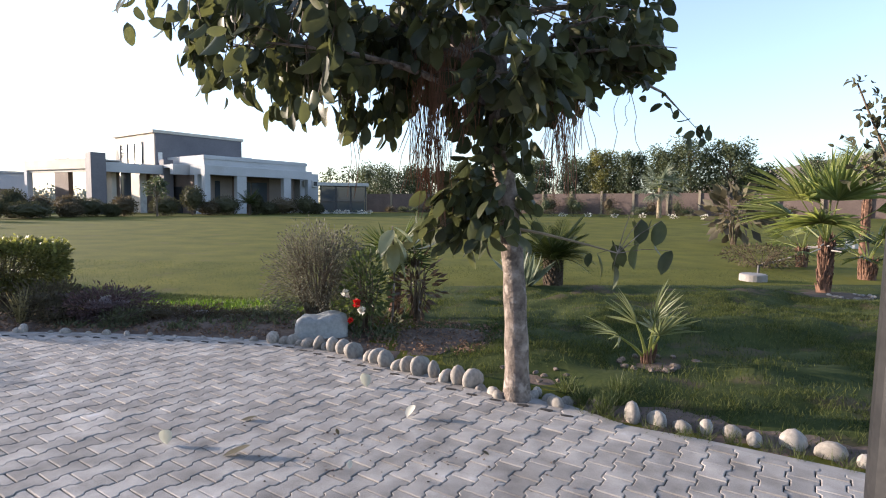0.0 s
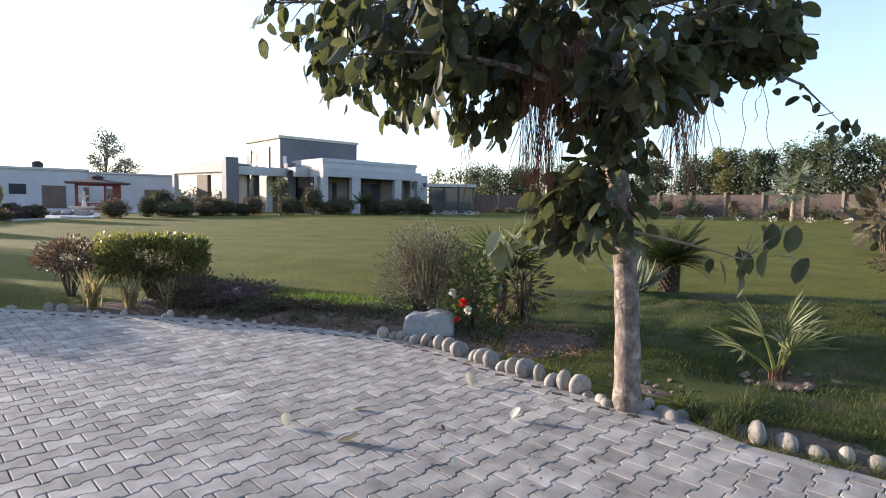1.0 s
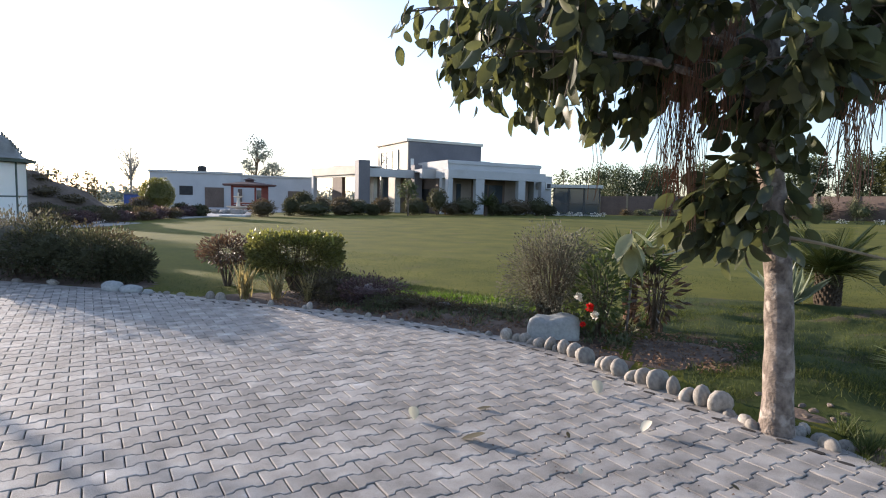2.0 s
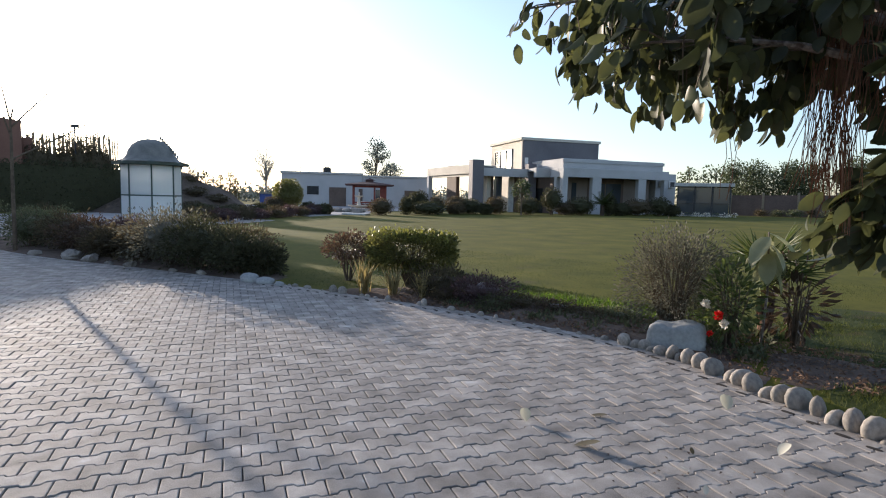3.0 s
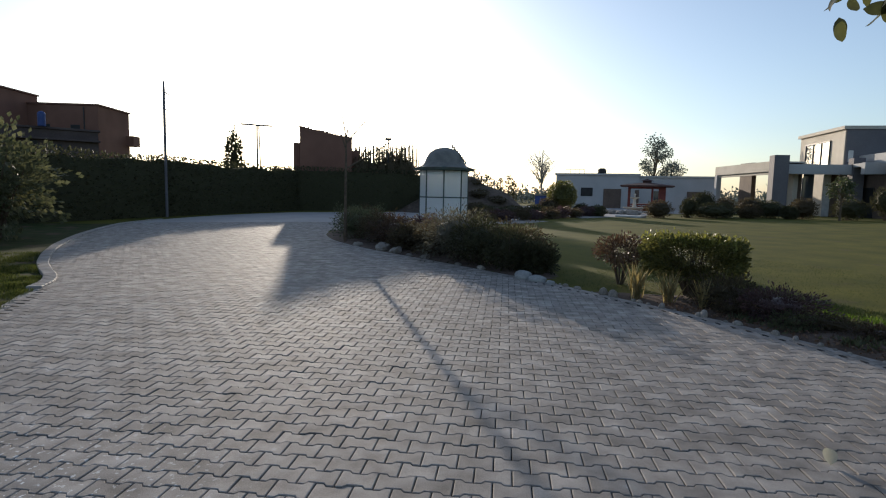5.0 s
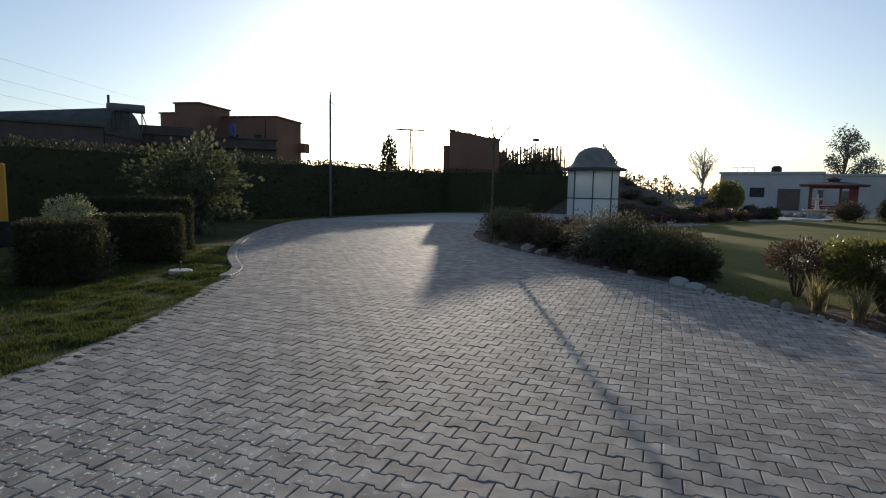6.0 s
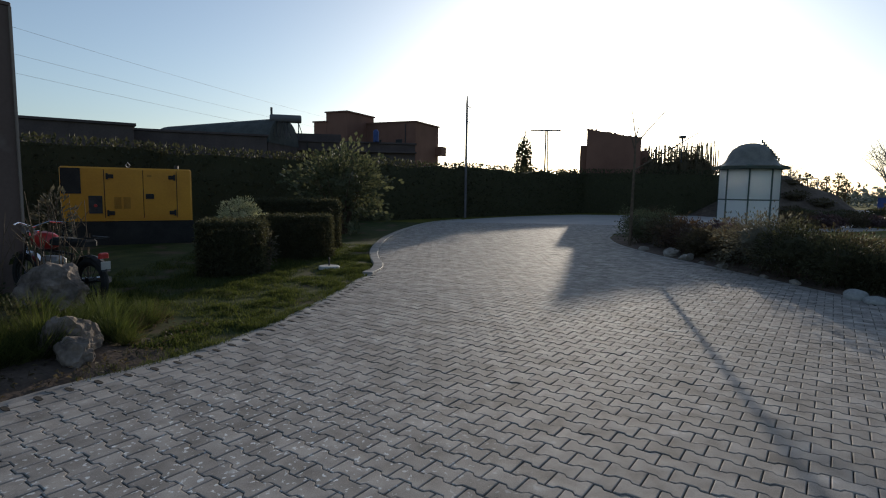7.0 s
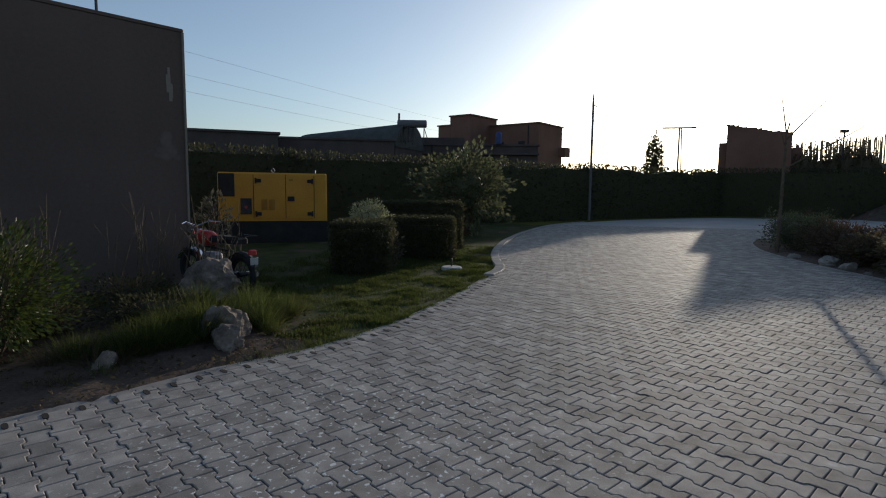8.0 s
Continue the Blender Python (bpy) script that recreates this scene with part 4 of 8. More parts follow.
gazebo = thing("gazebo", "red timber garden pavilion with a hipped roof", "pavilion", -39.4, 42.7, turn=43)
part("floor_slab", Mesh().box(0, 0, 0, 3.9, 3.9, 0.18), M["concrete"], gazebo)
for x0, y0 in ((-1.6, -1.6), (1.6, -1.6), (-1.6, 1.6), (1.6, 1.6), (0.5, -1.6)):
    part("post", Mesh().box(x0, y0, 0.18, 0.18, 0.18, 2.4), M["red_wood"], gazebo)
roof = Mesh().add([(-2.4, -2.4, 2.5), (2.4, -2.4, 2.5), (2.4, 2.4, 2.5), (-2.4, 2.4, 2.5), (-2.4, -2.4, 2.62), (2.4, -2.4, 2.62), (2.4, 2.4, 2.62), (-2.4, 2.4, 2.62), (-0.5, -0.4, 2.9), (0.5, -0.4, 2.9), (0.5, 0.4, 2.9), (-0.5, 0.4, 2.9)],
                  [(3, 2, 1, 0), (0, 1, 5, 4), (1, 2, 6, 5), (2, 3, 7, 6), (3, 0, 4, 7), (4, 5, 9, 8), (5, 6, 10, 9), (6, 7, 11, 10), (7, 4, 8, 11), (8, 9, 10, 11)])
roof_part = part("roof", roof, M["tile_roof"], gazebo)
part("cupola", Mesh().box(0, 0, 2.85, 0.8, 0.7, 0.22).add([(-0.6, -0.5, 3.07), (0.6, -0.5, 3.07), (0.6, 0.5, 3.07), (-0.6, 0.5, 3.07), (0, 0, 3.3)], [(3, 2, 1, 0), (0, 1, 4), (1, 2, 4), (2, 3, 4), (3, 0, 4)]), M["tile_roof"], roof_part)
part("side_panel", Mesh().box(1.3, -1.6, 0.18, 0.5, 0.06, 2.3), M["red_wood"], gazebo)
part("side_panel", Mesh().box(0.85, -1.6, 0.18, 0.6, 0.06, 0.95), M["red_wood"], gazebo)
part("lintel", Mesh().box(0, -1.62, 2.3, 3.3, 0.1, 0.18), M["red_wood"], gazebo)
for bx_ in (-1.2, -0.8, -0.4, 0.0):
    part("baluster", Mesh().box(bx_, -1.62, 0.18, 0.05, 0.05, 0.58), M["red_wood"], gazebo)
part("table", Mesh().lathe([(0.08, 0.18), (0.06, 0.85), (0.45, 0.88), (0.45, 0.92)], -0.4, -0.2, 12), M["white"], gazebo, "small white round table")
part("railing", Mesh().box(-0.55, -1.62, 0.75, 2.0, 0.06, 0.12), M["red_wood"], gazebo)
part("bench", Mesh().box(-0.2, 0.9, 0.18, 2.6, 0.5, 0.45), M["red_wood"], gazebo)

fountain = thing("fountain", "cream two-tiered garden fountain in the paved court", "fountain", -36.65, 38.3)
part("basin", Mesh().lathe([(0.2, 0.0), (0.34, 0.12), (0.3, 0.3), (0.95, 0.5), (1.0, 0.58), (0.92, 0.58), (0.3, 0.42), (0.0, 0.4)], n=24), M["cream"], fountain)
part("pedestal", Mesh().lathe([(0.26, 0.4), (0.16, 0.7), (0.1, 1.1), (0.13, 1.3)], n=16), M["cream"], fountain)
part("bowl", Mesh().lathe([(0.1, 1.28), (0.4, 1.42), (0.42, 1.47), (0.36, 1.47), (0.08, 1.4)], n=20), M["cream"], fountain)
part("finial", Mesh().lathe([(0.06, 1.4), (0.05, 1.6), (0.1, 1.7), (0.0, 1.82)], n=12), M["cream"], fountain)
for k, (x, y, w) in enumerate(((-35.2, 34.2, 0.8), (-34.7, 34.8, 0.7), (-34.2, 35.2, 0.75), (-35.8, 34.0, 0.5), (-33.8, 35.8, 0.5))):
    single("rock", rock(490 + k, w, w * 0.8, w * 0.6), M["pebble"], "grey rock at the edge of the paved court", "rock", x, y, gz(x, y) - 0.04, 60 * k, "rocks by the court")
single("concrete_block", Mesh().box(0, 0, 0, 0.75, 0.5, 0.42, 30, 0.03), M["kerb"], "square grey concrete block at the lawn edge", "block", -31.9, 33.2, gz(-31.9, 33.2) - 0.03)

# ---- sentry kiosk ----
kiosk = thing("kiosk", "eight-sided white glazed kiosk with a grey domed roof", "kiosk", -26.74, 13.87, turn=17.6)
R8 = 1.27
part("base", Mesh().lathe([(1.42, -0.05), (1.42, 0.12), (1.35, 0.14)], n=8), M["concrete"], kiosk)
for k in range(8):
    a0, a1 = radians(45 * k), radians(45 * k + 45)
    am = (a0 + a1) / 2
    part("post", Mesh().box(R8 * math.cos(a0), R8 * math.sin(a0), 0.13, 0.06, 0.06, 2.66, 45 * k), M["green_trim"], kiosk)
    rr = R8 * math.cos(radians(22.5))
    side = 2 * R8 * math.sin(radians(22.5)) - 0.075
    for z0, z1, mt in ((0.14, 1.3, "kiosk_sheet"), (1.36, 2.72, "kiosk_glass")):
        part("panel", Mesh().box(rr * math.cos(am), rr * math.sin(am), z0, 0.03, side, z1 - z0, 45 * k + 22.5), M[mt], kiosk)
    for q in (-0.3, 0.0, 0.3):
        part("scallop", Mesh().lathe([(0.0, 2.52), (0.08, 2.56), (0.12, 2.72), (0.0, 2.73)], (rr - 0.13) * math.cos(am) - q * math.sin(am), (rr - 0.13) * math.sin(am) + q * math.cos(am), 8), M["green_trim"], kiosk)
    for z0 in (1.3, 2.72):
        part("rail", Mesh().box(rr * math.cos(am), rr * math.sin(am), z0, 0.06, side, 0.06, 45 * k + 22.5), M["green_trim"], kiosk)
part("eaves", Mesh().lathe([(1.3, 2.78), (1.62, 2.74), (1.64, 2.86), (1.3, 2.96)], n=8), M["green_trim"], kiosk)
dome = part("dome", Mesh().lathe([(1.62, 2.86), (1.42, 2.91), (1.2, 3.01), (1.07, 3.18), (0.99, 3.4), (0.83, 3.66), (0.54, 3.86), (0.22, 3.95), (0.04, 3.96)], n=24).data("dome", True), M["dome"], kiosk)
for k in range(9):
    a = radians(-40 + 10 * k)
    q = 0.25 + 0.15 * k
    part("crest", Mesh().box(0.35 + 0.12 * k, 0.25, 3.93 - 0.11 * k + 0.02, 0.07, 0.05, 0.16), M["dome"], dome)


# ---- boundary hedges, walls, houses beyond ----
def hedge_wall(label, a, b, h, thick, kind, seed, per=100, size=0.15, group="boundary hedge"):
    """A tall clipped hedge from a to b with a ragged leafy face and top."""
    a, b = Vector((*a, 0)), Vector((*b, 0))
    d = b - a
    n = int(d.length * h * per)
    r = np.random.default_rng(seed)
    ob = thing("hedge", label, "hedge", (a.x + b.x) / 2, (a.y + b.y) / 2, None, math.degrees(math.atan2(d.y, d.x)), group)
    core = Mesh()
    k = max(4, int(d.length / 1.2))
    rows = []
    for i in range(k + 1):
        q = -d.length / 2 + d.length * i / k
        hh = h * (0.95 + 0.08 * noise.noise(Vector((q * 0.4, seed, 0))))
        w = thick / 2 * (0.8 + 0.2 * noise.noise(Vector((q * 0.5, seed, 3))))
        core.v += [(q, -w, -0.05), (q, -w, hh * 0.6), (q, -w * 0.8, hh), (q, w * 0.8, hh), (q, w, -0.05)]
    for i in range(k):
        o = 5 * i
        core.f += [[o + j, o + 5 + j, o + 6 + j, o + 1 + j] for j in range(4)]
    core.f += [[4, 3, 2, 1, 0], [5 * k + j for j in range(5)]]
    part("core", core, M["dark_hedge"], ob)
    top = r.random(n) < 0.3
    q = (r.random(n) - 0.5) * d.length
    z = np.where(top, h * (0.9 + 0.14 * r.random(n)), h * r.random(n))
    side = np.where(top, (r.random(n) - 0.5) * thick, np.where(r.random(n) < 0.8, -1, 1) * thick / 2 * (0.85 + 0.35 * r.random(n)))
    ax = r.normal(size=(n, 3)) * 0.5 + np.stack([np.zeros(n), np.sign(side) * ~top, top + 0.1], 1)
    part("foliage", sown("foliage", LEAF1, frames_along(ax, r.random(n) * 6.3, size * (0.6 + 0.8 * r.random(n))), np.stack([q, side, z], 1)), M[kind], ob)
    return ob


for k, (a, b, h) in enumerate((((-43.6, 8.0), (-42.6, 21.0), 3.2), ((-33.4, 0.2), (-43.8, 9.8), 3.05), ((-27.4, -4.6), (-33.8, 0.6), 2.95), ((-20.4, -11.6), (-27.7, -4.3), 2.95), ((-13, -18), (-20.8, -11.2), 3.0))):
    hedge_wall("tall dark clipped hedge along the boundary", a, b, h, 1.1, "dark_hedge", 11 + k)


def block(name, label, x, y, w, deep, h, turn, material, category="house", windows=(), roof=True):
    """A plain flat-roofed building with parapet and the given windows (x, z, w, h) on its front."""
    ob = thing(name, label, category, x, y, -0.03, turn)
    part("wall", Mesh().box(0, deep / 2, -0.1, w, deep, h + 0.1, 0, 0.03), M[material], ob)
    if roof:
        part("parapet_cap", Mesh().box(0, deep / 2, h, w + 0.3, deep + 0.3, 0.16, 0, 0.02), M[material], ob)
    for wx, wz, ww, wh in windows:
        fr = part("window", Mesh().box(wx, -0.02, wz, ww, 0.06, wh), M["dark_steel"], ob)
        part("pane", Mesh().box(wx, -0.06, wz + 0.05, ww - 0.1, 0.03, wh - 0.1), M["pane"], fr)
    return ob


tower = thing("brick_block", "dark brick building with a sloping parapet behind the hedge", "house", -44.6, 12.45, -0.03, 74.5)
tw = Mesh().add([(-2.1, 0, -0.1), (2.0, 0, -0.1), (2.0, 5, -0.1), (-2.1, 5, -0.1), (-2.1, 0, 6.55), (2.0, 0, 5.75), (2.0, 5, 5.75), (-2.1, 5, 6.55)],
                [(3, 2, 1, 0), (4, 5, 6, 7), (0, 1, 5, 4), (1, 2, 6, 5), (2, 3, 7, 6), (3, 0, 4, 7)])
part("wall", tw, M["brick"], tower)
part("side_wing", Mesh().box(-2.36, 2.5, -0.1, 0.52, 4.0, 5.45, 0, 0.04), M["brick"], tower)
part("side_wing", Mesh().box(2.3, 2.5, -0.1, 0.6, 4.0, 5.0, 0, 0.04), M["brick"], tower)
crumble = np.random.default_rng(61)
for k in range(26):
    q = -2.05 + 0.16 * k
    part("loose_brick", Mesh().box(q, 0.12 + 0.05 * crumble.normal(), 6.5 - (q + 2.1) * 0.195, 0.12 + 0.1 * crumble.random(), 0.16, 0.1 + 0.12 * crumble.random(), 10 * crumble.normal(), 0.01), M["brick"], tower)

for k, (y, h) in enumerate(((15.2, 4.7), (16.0, 4.5), (16.8, 4.5), (17.8, 4.8), (18.8, 4.9), (19.6, 4.6))):
    shrub("scrub", "dark overgrown scrub behind the hedge beside the brick block", "shrub", -44.0 - 0.1 * k, y, 1.7, h, "umber", 430 + k, 1800, 0.13, bare=0.0, group="tower scrub", core=0.8, lump=0.35)

screen = thing("bamboo_screen", "ragged screen of upright bamboo poles above the hedge", "fence", -44.5, 18.8, -0.03, 74)
pr = np.random.default_rng(5)
pole_mesh = [Mesh().tube([(0, 0, -0.05), (0.02, 0, 2.5), (0.0, 0.03, 4.95 + 0.08 * k)], [0.055, 0.05, 0.035], 6).data("pole") for k in range(5)]
for k in range(84):
    q = -3.9 + 0.0655 * k
    pm = pole_mesh[int(pr.integers(5))]
    ob = part("pole", pm, M["bamboo"], screen)
    ob.matrix_basis = pose(q, pr.normal() * 0.06, 0.1 + 0.045 * k / 92 * 10 - 0.3 * pr.random() ** 2, pr.normal() * 1.0, pr.normal() * 1.0, 0)
part("rail", Mesh().tube([(-3.8, 0.08, 3.6), (1.5, 0.08, 3.65)], 0.03, 5), M["bamboo"], screen)
part("rail", Mesh().tube([(-3.8, 0.08, 4.3), (1.5, 0.08, 4.33)], 0.03, 5), M["bamboo"], screen)



def corner_block(name, label, yaw, dist, h, left, right, material, turn=156.0):
    """A flat-roofed brick block seen on its corner; left and right are the lengths of the two faces."""
    x, y = -math.sin(radians(yaw)) * dist - 0.07, math.cos(radians(yaw)) * dist + 0.04
    ob = thing(name, label, "house", x, y, -0.03, turn)
    part("wall", Mesh().box(right / 2, left / 2, -0.1, right, left, h + 0.1, 0, 0.03), M[material], ob)
    part("parapet_cap", Mesh().box(right / 2, left / 2, h, right + 0.24, left + 0.24, 0.14, 0, 0.02), M[material], ob)
    return ob


corner_block("brick_house", "brown brick roof tower of a house beyond the boundary", 101.0, 60, 9.6, 2.7, 5.2, "brick")
corner_block("brick_house", "small brick lean-to beside a roof tower", 103.0, 61.5, 8.65, 1.7, 3.0, "brick")
bh = corner_block("brick_house", "brown brick flat-roofed house beyond the boundary", 94.15, 60, 8.75, 7.5, 5.6, "brick")
part("ledge", Mesh().box(5.5, -0.3, 5.55, 1.3, 0.9, 1.0, 0, 0.02), M["brick"], bh, "projecting balcony box")
part("drain_pipe", Mesh().tube([(-0.06, 1.2, 0), (-0.06, 1.2, 8.6)], 0.05, 6), M["dark_steel"], bh)
for wy in (2.0, 4.6):
    wn_ = part("window", Mesh().box(-0.02, wy, 6.1, 0.06, 0.8, 0.9), M["dark_steel"], bh)
    part("pane", Mesh().box(-0.05, wy, 6.15, 0.03, 0.7, 0.8), M["black"], wn_)
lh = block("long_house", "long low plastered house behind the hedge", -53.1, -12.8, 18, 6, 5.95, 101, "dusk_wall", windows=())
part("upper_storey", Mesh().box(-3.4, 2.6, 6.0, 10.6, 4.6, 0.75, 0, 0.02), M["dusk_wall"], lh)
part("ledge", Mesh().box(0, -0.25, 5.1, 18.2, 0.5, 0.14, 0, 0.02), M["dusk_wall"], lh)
for wx, wz in ((-6.5, 4.2), (-3.5, 4.2), (4.6, 4.3), (6.2, 4.1)):
    wn_ = part("window", Mesh().box(wx, -0.02, wz, 0.55, 0.06, 0.7), M["dark_steel"], lh)
    part("pane", Mesh().box(wx, -0.06, wz + 0.05, 0.45, 0.03, 0.6), M["black"], wn_)
for px_ in (-7.6, -1.2, 2.3):
    part("pipe", Mesh().tube([(px_, -0.08, 0), (px_, -0.08, 5.9)], 0.06, 6), M["dark_steel"], lh)
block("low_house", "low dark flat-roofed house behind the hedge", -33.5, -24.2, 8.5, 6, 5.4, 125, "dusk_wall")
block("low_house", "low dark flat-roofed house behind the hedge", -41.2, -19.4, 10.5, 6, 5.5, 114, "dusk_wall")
vault = thing("barrel_roof", "barrel-vaulted metal shed roof beyond the boundary", "roof", -46.7, -20.6, -0.03, 82.4)
vm = Mesh()
for k in range(13):
    a = math.pi * k / 12
    vm.v += [(-5.2, 3 - 3 * math.cos(a), 5.3 + 1.6 * math.sin(a)), (5.3, 3 - 3 * math.cos(a), 5.3 + 2.3 * math.sin(a))]
vm.f += [[2 * k, 2 * k + 1, 2 * k + 3, 2 * k + 2] for k in range(12)] + [[2 * k for k in range(12, -1, -1)], [2 * k + 1 for k in range(13)]]
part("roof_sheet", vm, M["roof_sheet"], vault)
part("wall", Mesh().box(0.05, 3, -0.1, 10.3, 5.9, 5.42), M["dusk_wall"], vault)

heater = thing("solar_heater", "rooftop solar water heater with a grey drum", "water heater", -47.9, -14.5, 5.66, 106)
part("drum", Mesh().tube([(-1.3, 0, 1.75), (-1.22, 0, 1.75), (1.22, 0, 1.75), (1.3, 0, 1.75)], [0.26, 0.34, 0.34, 0.26], 16).data("drum", True), M["grey"], heater)
for k in (-1.0, 0.05, 1.05):
    part("leg", Mesh().tube([(k, 0.55, 0), (k, 0.1, 1.45)], 0.045, 5), M["dark_steel"], heater)
    part("leg", Mesh().tube([(k - 0.02, -0.55, 0), (k, 0, 1.45)], 0.045, 5), M["dark_steel"], heater)
    part("brace", Mesh().tube([(k + 0.45, -0.1, 0), (k, 0, 1.45)], 0.035, 5), M["dark_steel"], heater)
for k in range(6):
    part("collector_tube", Mesh().tube([(-0.95 + 0.22 * k, -1.3, 0.08), (-0.95 + 0.22 * k, -0.2, 1.5)], 0.03, 6), M["black"], heater)
part("vent", Mesh().tube([(-1.15, 0, 2.05), (-1.15, 0, 2.65)], 0.09, 6), M["dark_steel"], heater)
single("water_tank", Mesh().lathe([(0.26, 0), (0.28, 0.08), (0.28, 0.95), (0.2, 1.1), (0.08, 1.16)], n=14), M["blue"], "slim blue plastic water tank on a flat roof", "water tank", -53.6, -7.6, 6.05)

# boundary wall with posts along the far lawn
WALL_LINE = [(-9.5, 67.0), (8.0, 63.0), (24.0, 53.0), (44.0, 38.0), (60.0, 20.0)]
for (x0, y0), (x1, y1) in zip(WALL_LINE, WALL_LINE[1:]):
    ln, an = math.hypot(x1 - x0, y1 - y0), math.degrees(math.atan2(y1 - y0, x1 - x0))
    cx, cy = (x0 + x1) / 2, (y0 + y1) / 2
    bw = thing("boundary_wall", "reddish brown boundary wall with plain posts", "wall", cx, cy, None, an, kind="structure")
    slope = math.degrees(math.atan2(gz(x1, y1) - gz(x0, y0), ln))
    bw.matrix_basis = pose(cx, cy, (gz(x0, y0) + gz(x1, y1)) / 2 + GROUND, 0, -slope, an)
    part("wall_panel", Mesh().box(0, 0, -0.3, ln, 0.2, 2.45), M["mud"], bw)
    for k in range(int(ln / 3.2) + 1):
        part("post", Mesh().box(-ln / 2 + 0.15 + 3.2 * k, -0.16, -0.3, 0.2, 0.12, 2.7), M["tan"], bw)
mound("earth_bank", "tan earth bank beyond the boundary wall", "hill", 60, 66, 84, 34, 6.9, M["tan"], 4)
mound("earth_heap", "brown earth heap with rubble behind the lawn", "mound", -40.6, 23.0, 13, 11.5, 2.25, M["rubble"], 9)
# Unseen peak added behind the kiosk to cast shade over the lawn.
mound("earth_heap", "unseen earth heap added behind the kiosk to shade the lawn", "mound", -42.6, 22.2, 8.0, 5.2, 4.1, M["rubble"], 12)
hr = np.random.default_rng(66)
for k in range(46):
    a_, q_ = hr.random() * 6.283, hr.random() ** 0.6
    rx_, ry_ = -40.6 + math.cos(a_) * q_ * 5.6, 23.0 + math.sin(a_) * q_ * 4.9
    sz_ = 0.3 + 0.6 * hr.random() ** 2
    single("rubble_rock", rock(900 + k, sz_ * 1.3, sz_, sz_ * 0.7), M["rubble"], "brown lump of rubble on the earth heap", "rock", rx_, ry_, 2.25 * (1 - q_ * q_) ** 1.3 * 0.95 - 0.12, 40 * k, "rubble on the heap")

# ---- poles, wires ----
single("utility_pole", Mesh().tube([(0, 0, -0.2), (0, 0, 3.3), (0.08, 0, 6.5), (0.08, 0, 7.0)], [0.07, 0.065, 0.06, 0.03], 8).tube([(0.08, 0, 6.45), (0.08, 0.23, 6.3)], 0.025, 5).tube([(0.07, 0, 5.6), (0.07, 0.18, 5.5)], 0.025, 5), M["grey"], "slim grey metal pole standing at the hedge", "pole", -32.4, 0.62, -0.1)
mast = thing("aerial_mast", "thin lattice mast with a crossbar", "mast", -68.9, 10.9, 0)
mm = Mesh()
for dx, dy in ((-0.3, 0), (0.3, 0), (0, 0.5)):
    mm.tube([(dx, dy, -0.1), (dx * 0.4, dy * 0.4, 9.0)], 0.08, 5)
for k in range(12):
    mm.tube([(-0.28 + 0.015 * k, 0, 0.7 * k), (0.28 - 0.015 * k, 0, 0.7 * k + 0.6)], 0.03, 4)
part("lattice", mm, M["dark_steel"], mast)
part("crossbar", Mesh().tube([(0, -1.8, 9.0), (0, 1.8, 9.0)], 0.1, 6), M["dark_steel"], mast)
for x, y, h in ((-3.0, -29.8, 11.0), (-84.0, -12.2, 11.0)):
    pp = thing("power_pole", "tall grey concrete power pole with three insulators", "power pole", x, y, -0.03, group="power poles")
    part("shaft", Mesh().tube([(0, 0, -0.2), (0, 0, h)], [0.2, 0.12], 8), M["concrete"], pp)
    for zz in (10.5, 9.1, 8.1):
        part("insulator", Mesh().tube([(0, 0, zz - 0.02), (0.25, 0.2, zz - 0.02)], 0.05, 6), M["dark_steel"], pp)
for zz in (10.5, 9.1, 8.1):
    pts = [Vector((-2.8, -29.7, zz)).lerp(Vector((-83.8, -12.1, zz)), i / 20) - Vector((0, 0, 0.7 * (1 - (2 * i / 20 - 1) ** 2))) for i in range(21)]
    single("power_line", Mesh().tube([tuple(p) for p in pts], 0.009, 4), M["steel"], "thin overhead power cable sagging across the sky", "cable", group="power lines")
lamp = thing("flood_light", "pole with a small square flood light", "street lamp", -44.0, 17.5, 0)
part("pole", Mesh().tube([(0, 0, 0), (0, 0, 5.8)], 0.05, 6), M["dark_steel"], lamp)
part("head", Mesh().box(0, 0, 5.8, 0.3, 0.45, 0.2), M["dark_steel"], lamp)
single("flag_pole", Mesh().tube([(0, 0, -0.1), (0, 0, 6.6)], [0.06, 0.03], 6), M["chrome"], "thin white metal pole beyond the lawn", "pole", 4.75, 39.9, gz(4.75, 39.9))
goal = thing("goal_frame", "thin white metal frame on the far ground", "frame", -62, 36, 0, 60)
part("crossbar", Mesh().tube([(-3, 0, 3.4), (3, 0, 3.4)], 0.05, 6), M["steel"], goal)
for sx_ in (-3, 3):
    part("upright", Mesh().tube([(sx_, 0, 0), (sx_, 0, 3.4)], 0.05, 6), M["steel"], goal)
lp = thing("lamp_post", "dark grey metal post standing at the paving edge", "post", 1.385, 1.845, 0)
part("shaft", Mesh().lathe([(0.15, 0), (0.15, 0.06), (0.125, 0.09), (0.12, 2.0), (0.115, 3.9)], n=20), M["post"], lp)
part("cap", Mesh().lathe([(0.13, 3.9), (0.14, 3.95), (0.05, 4.05)], n=20), M["post"], lp)

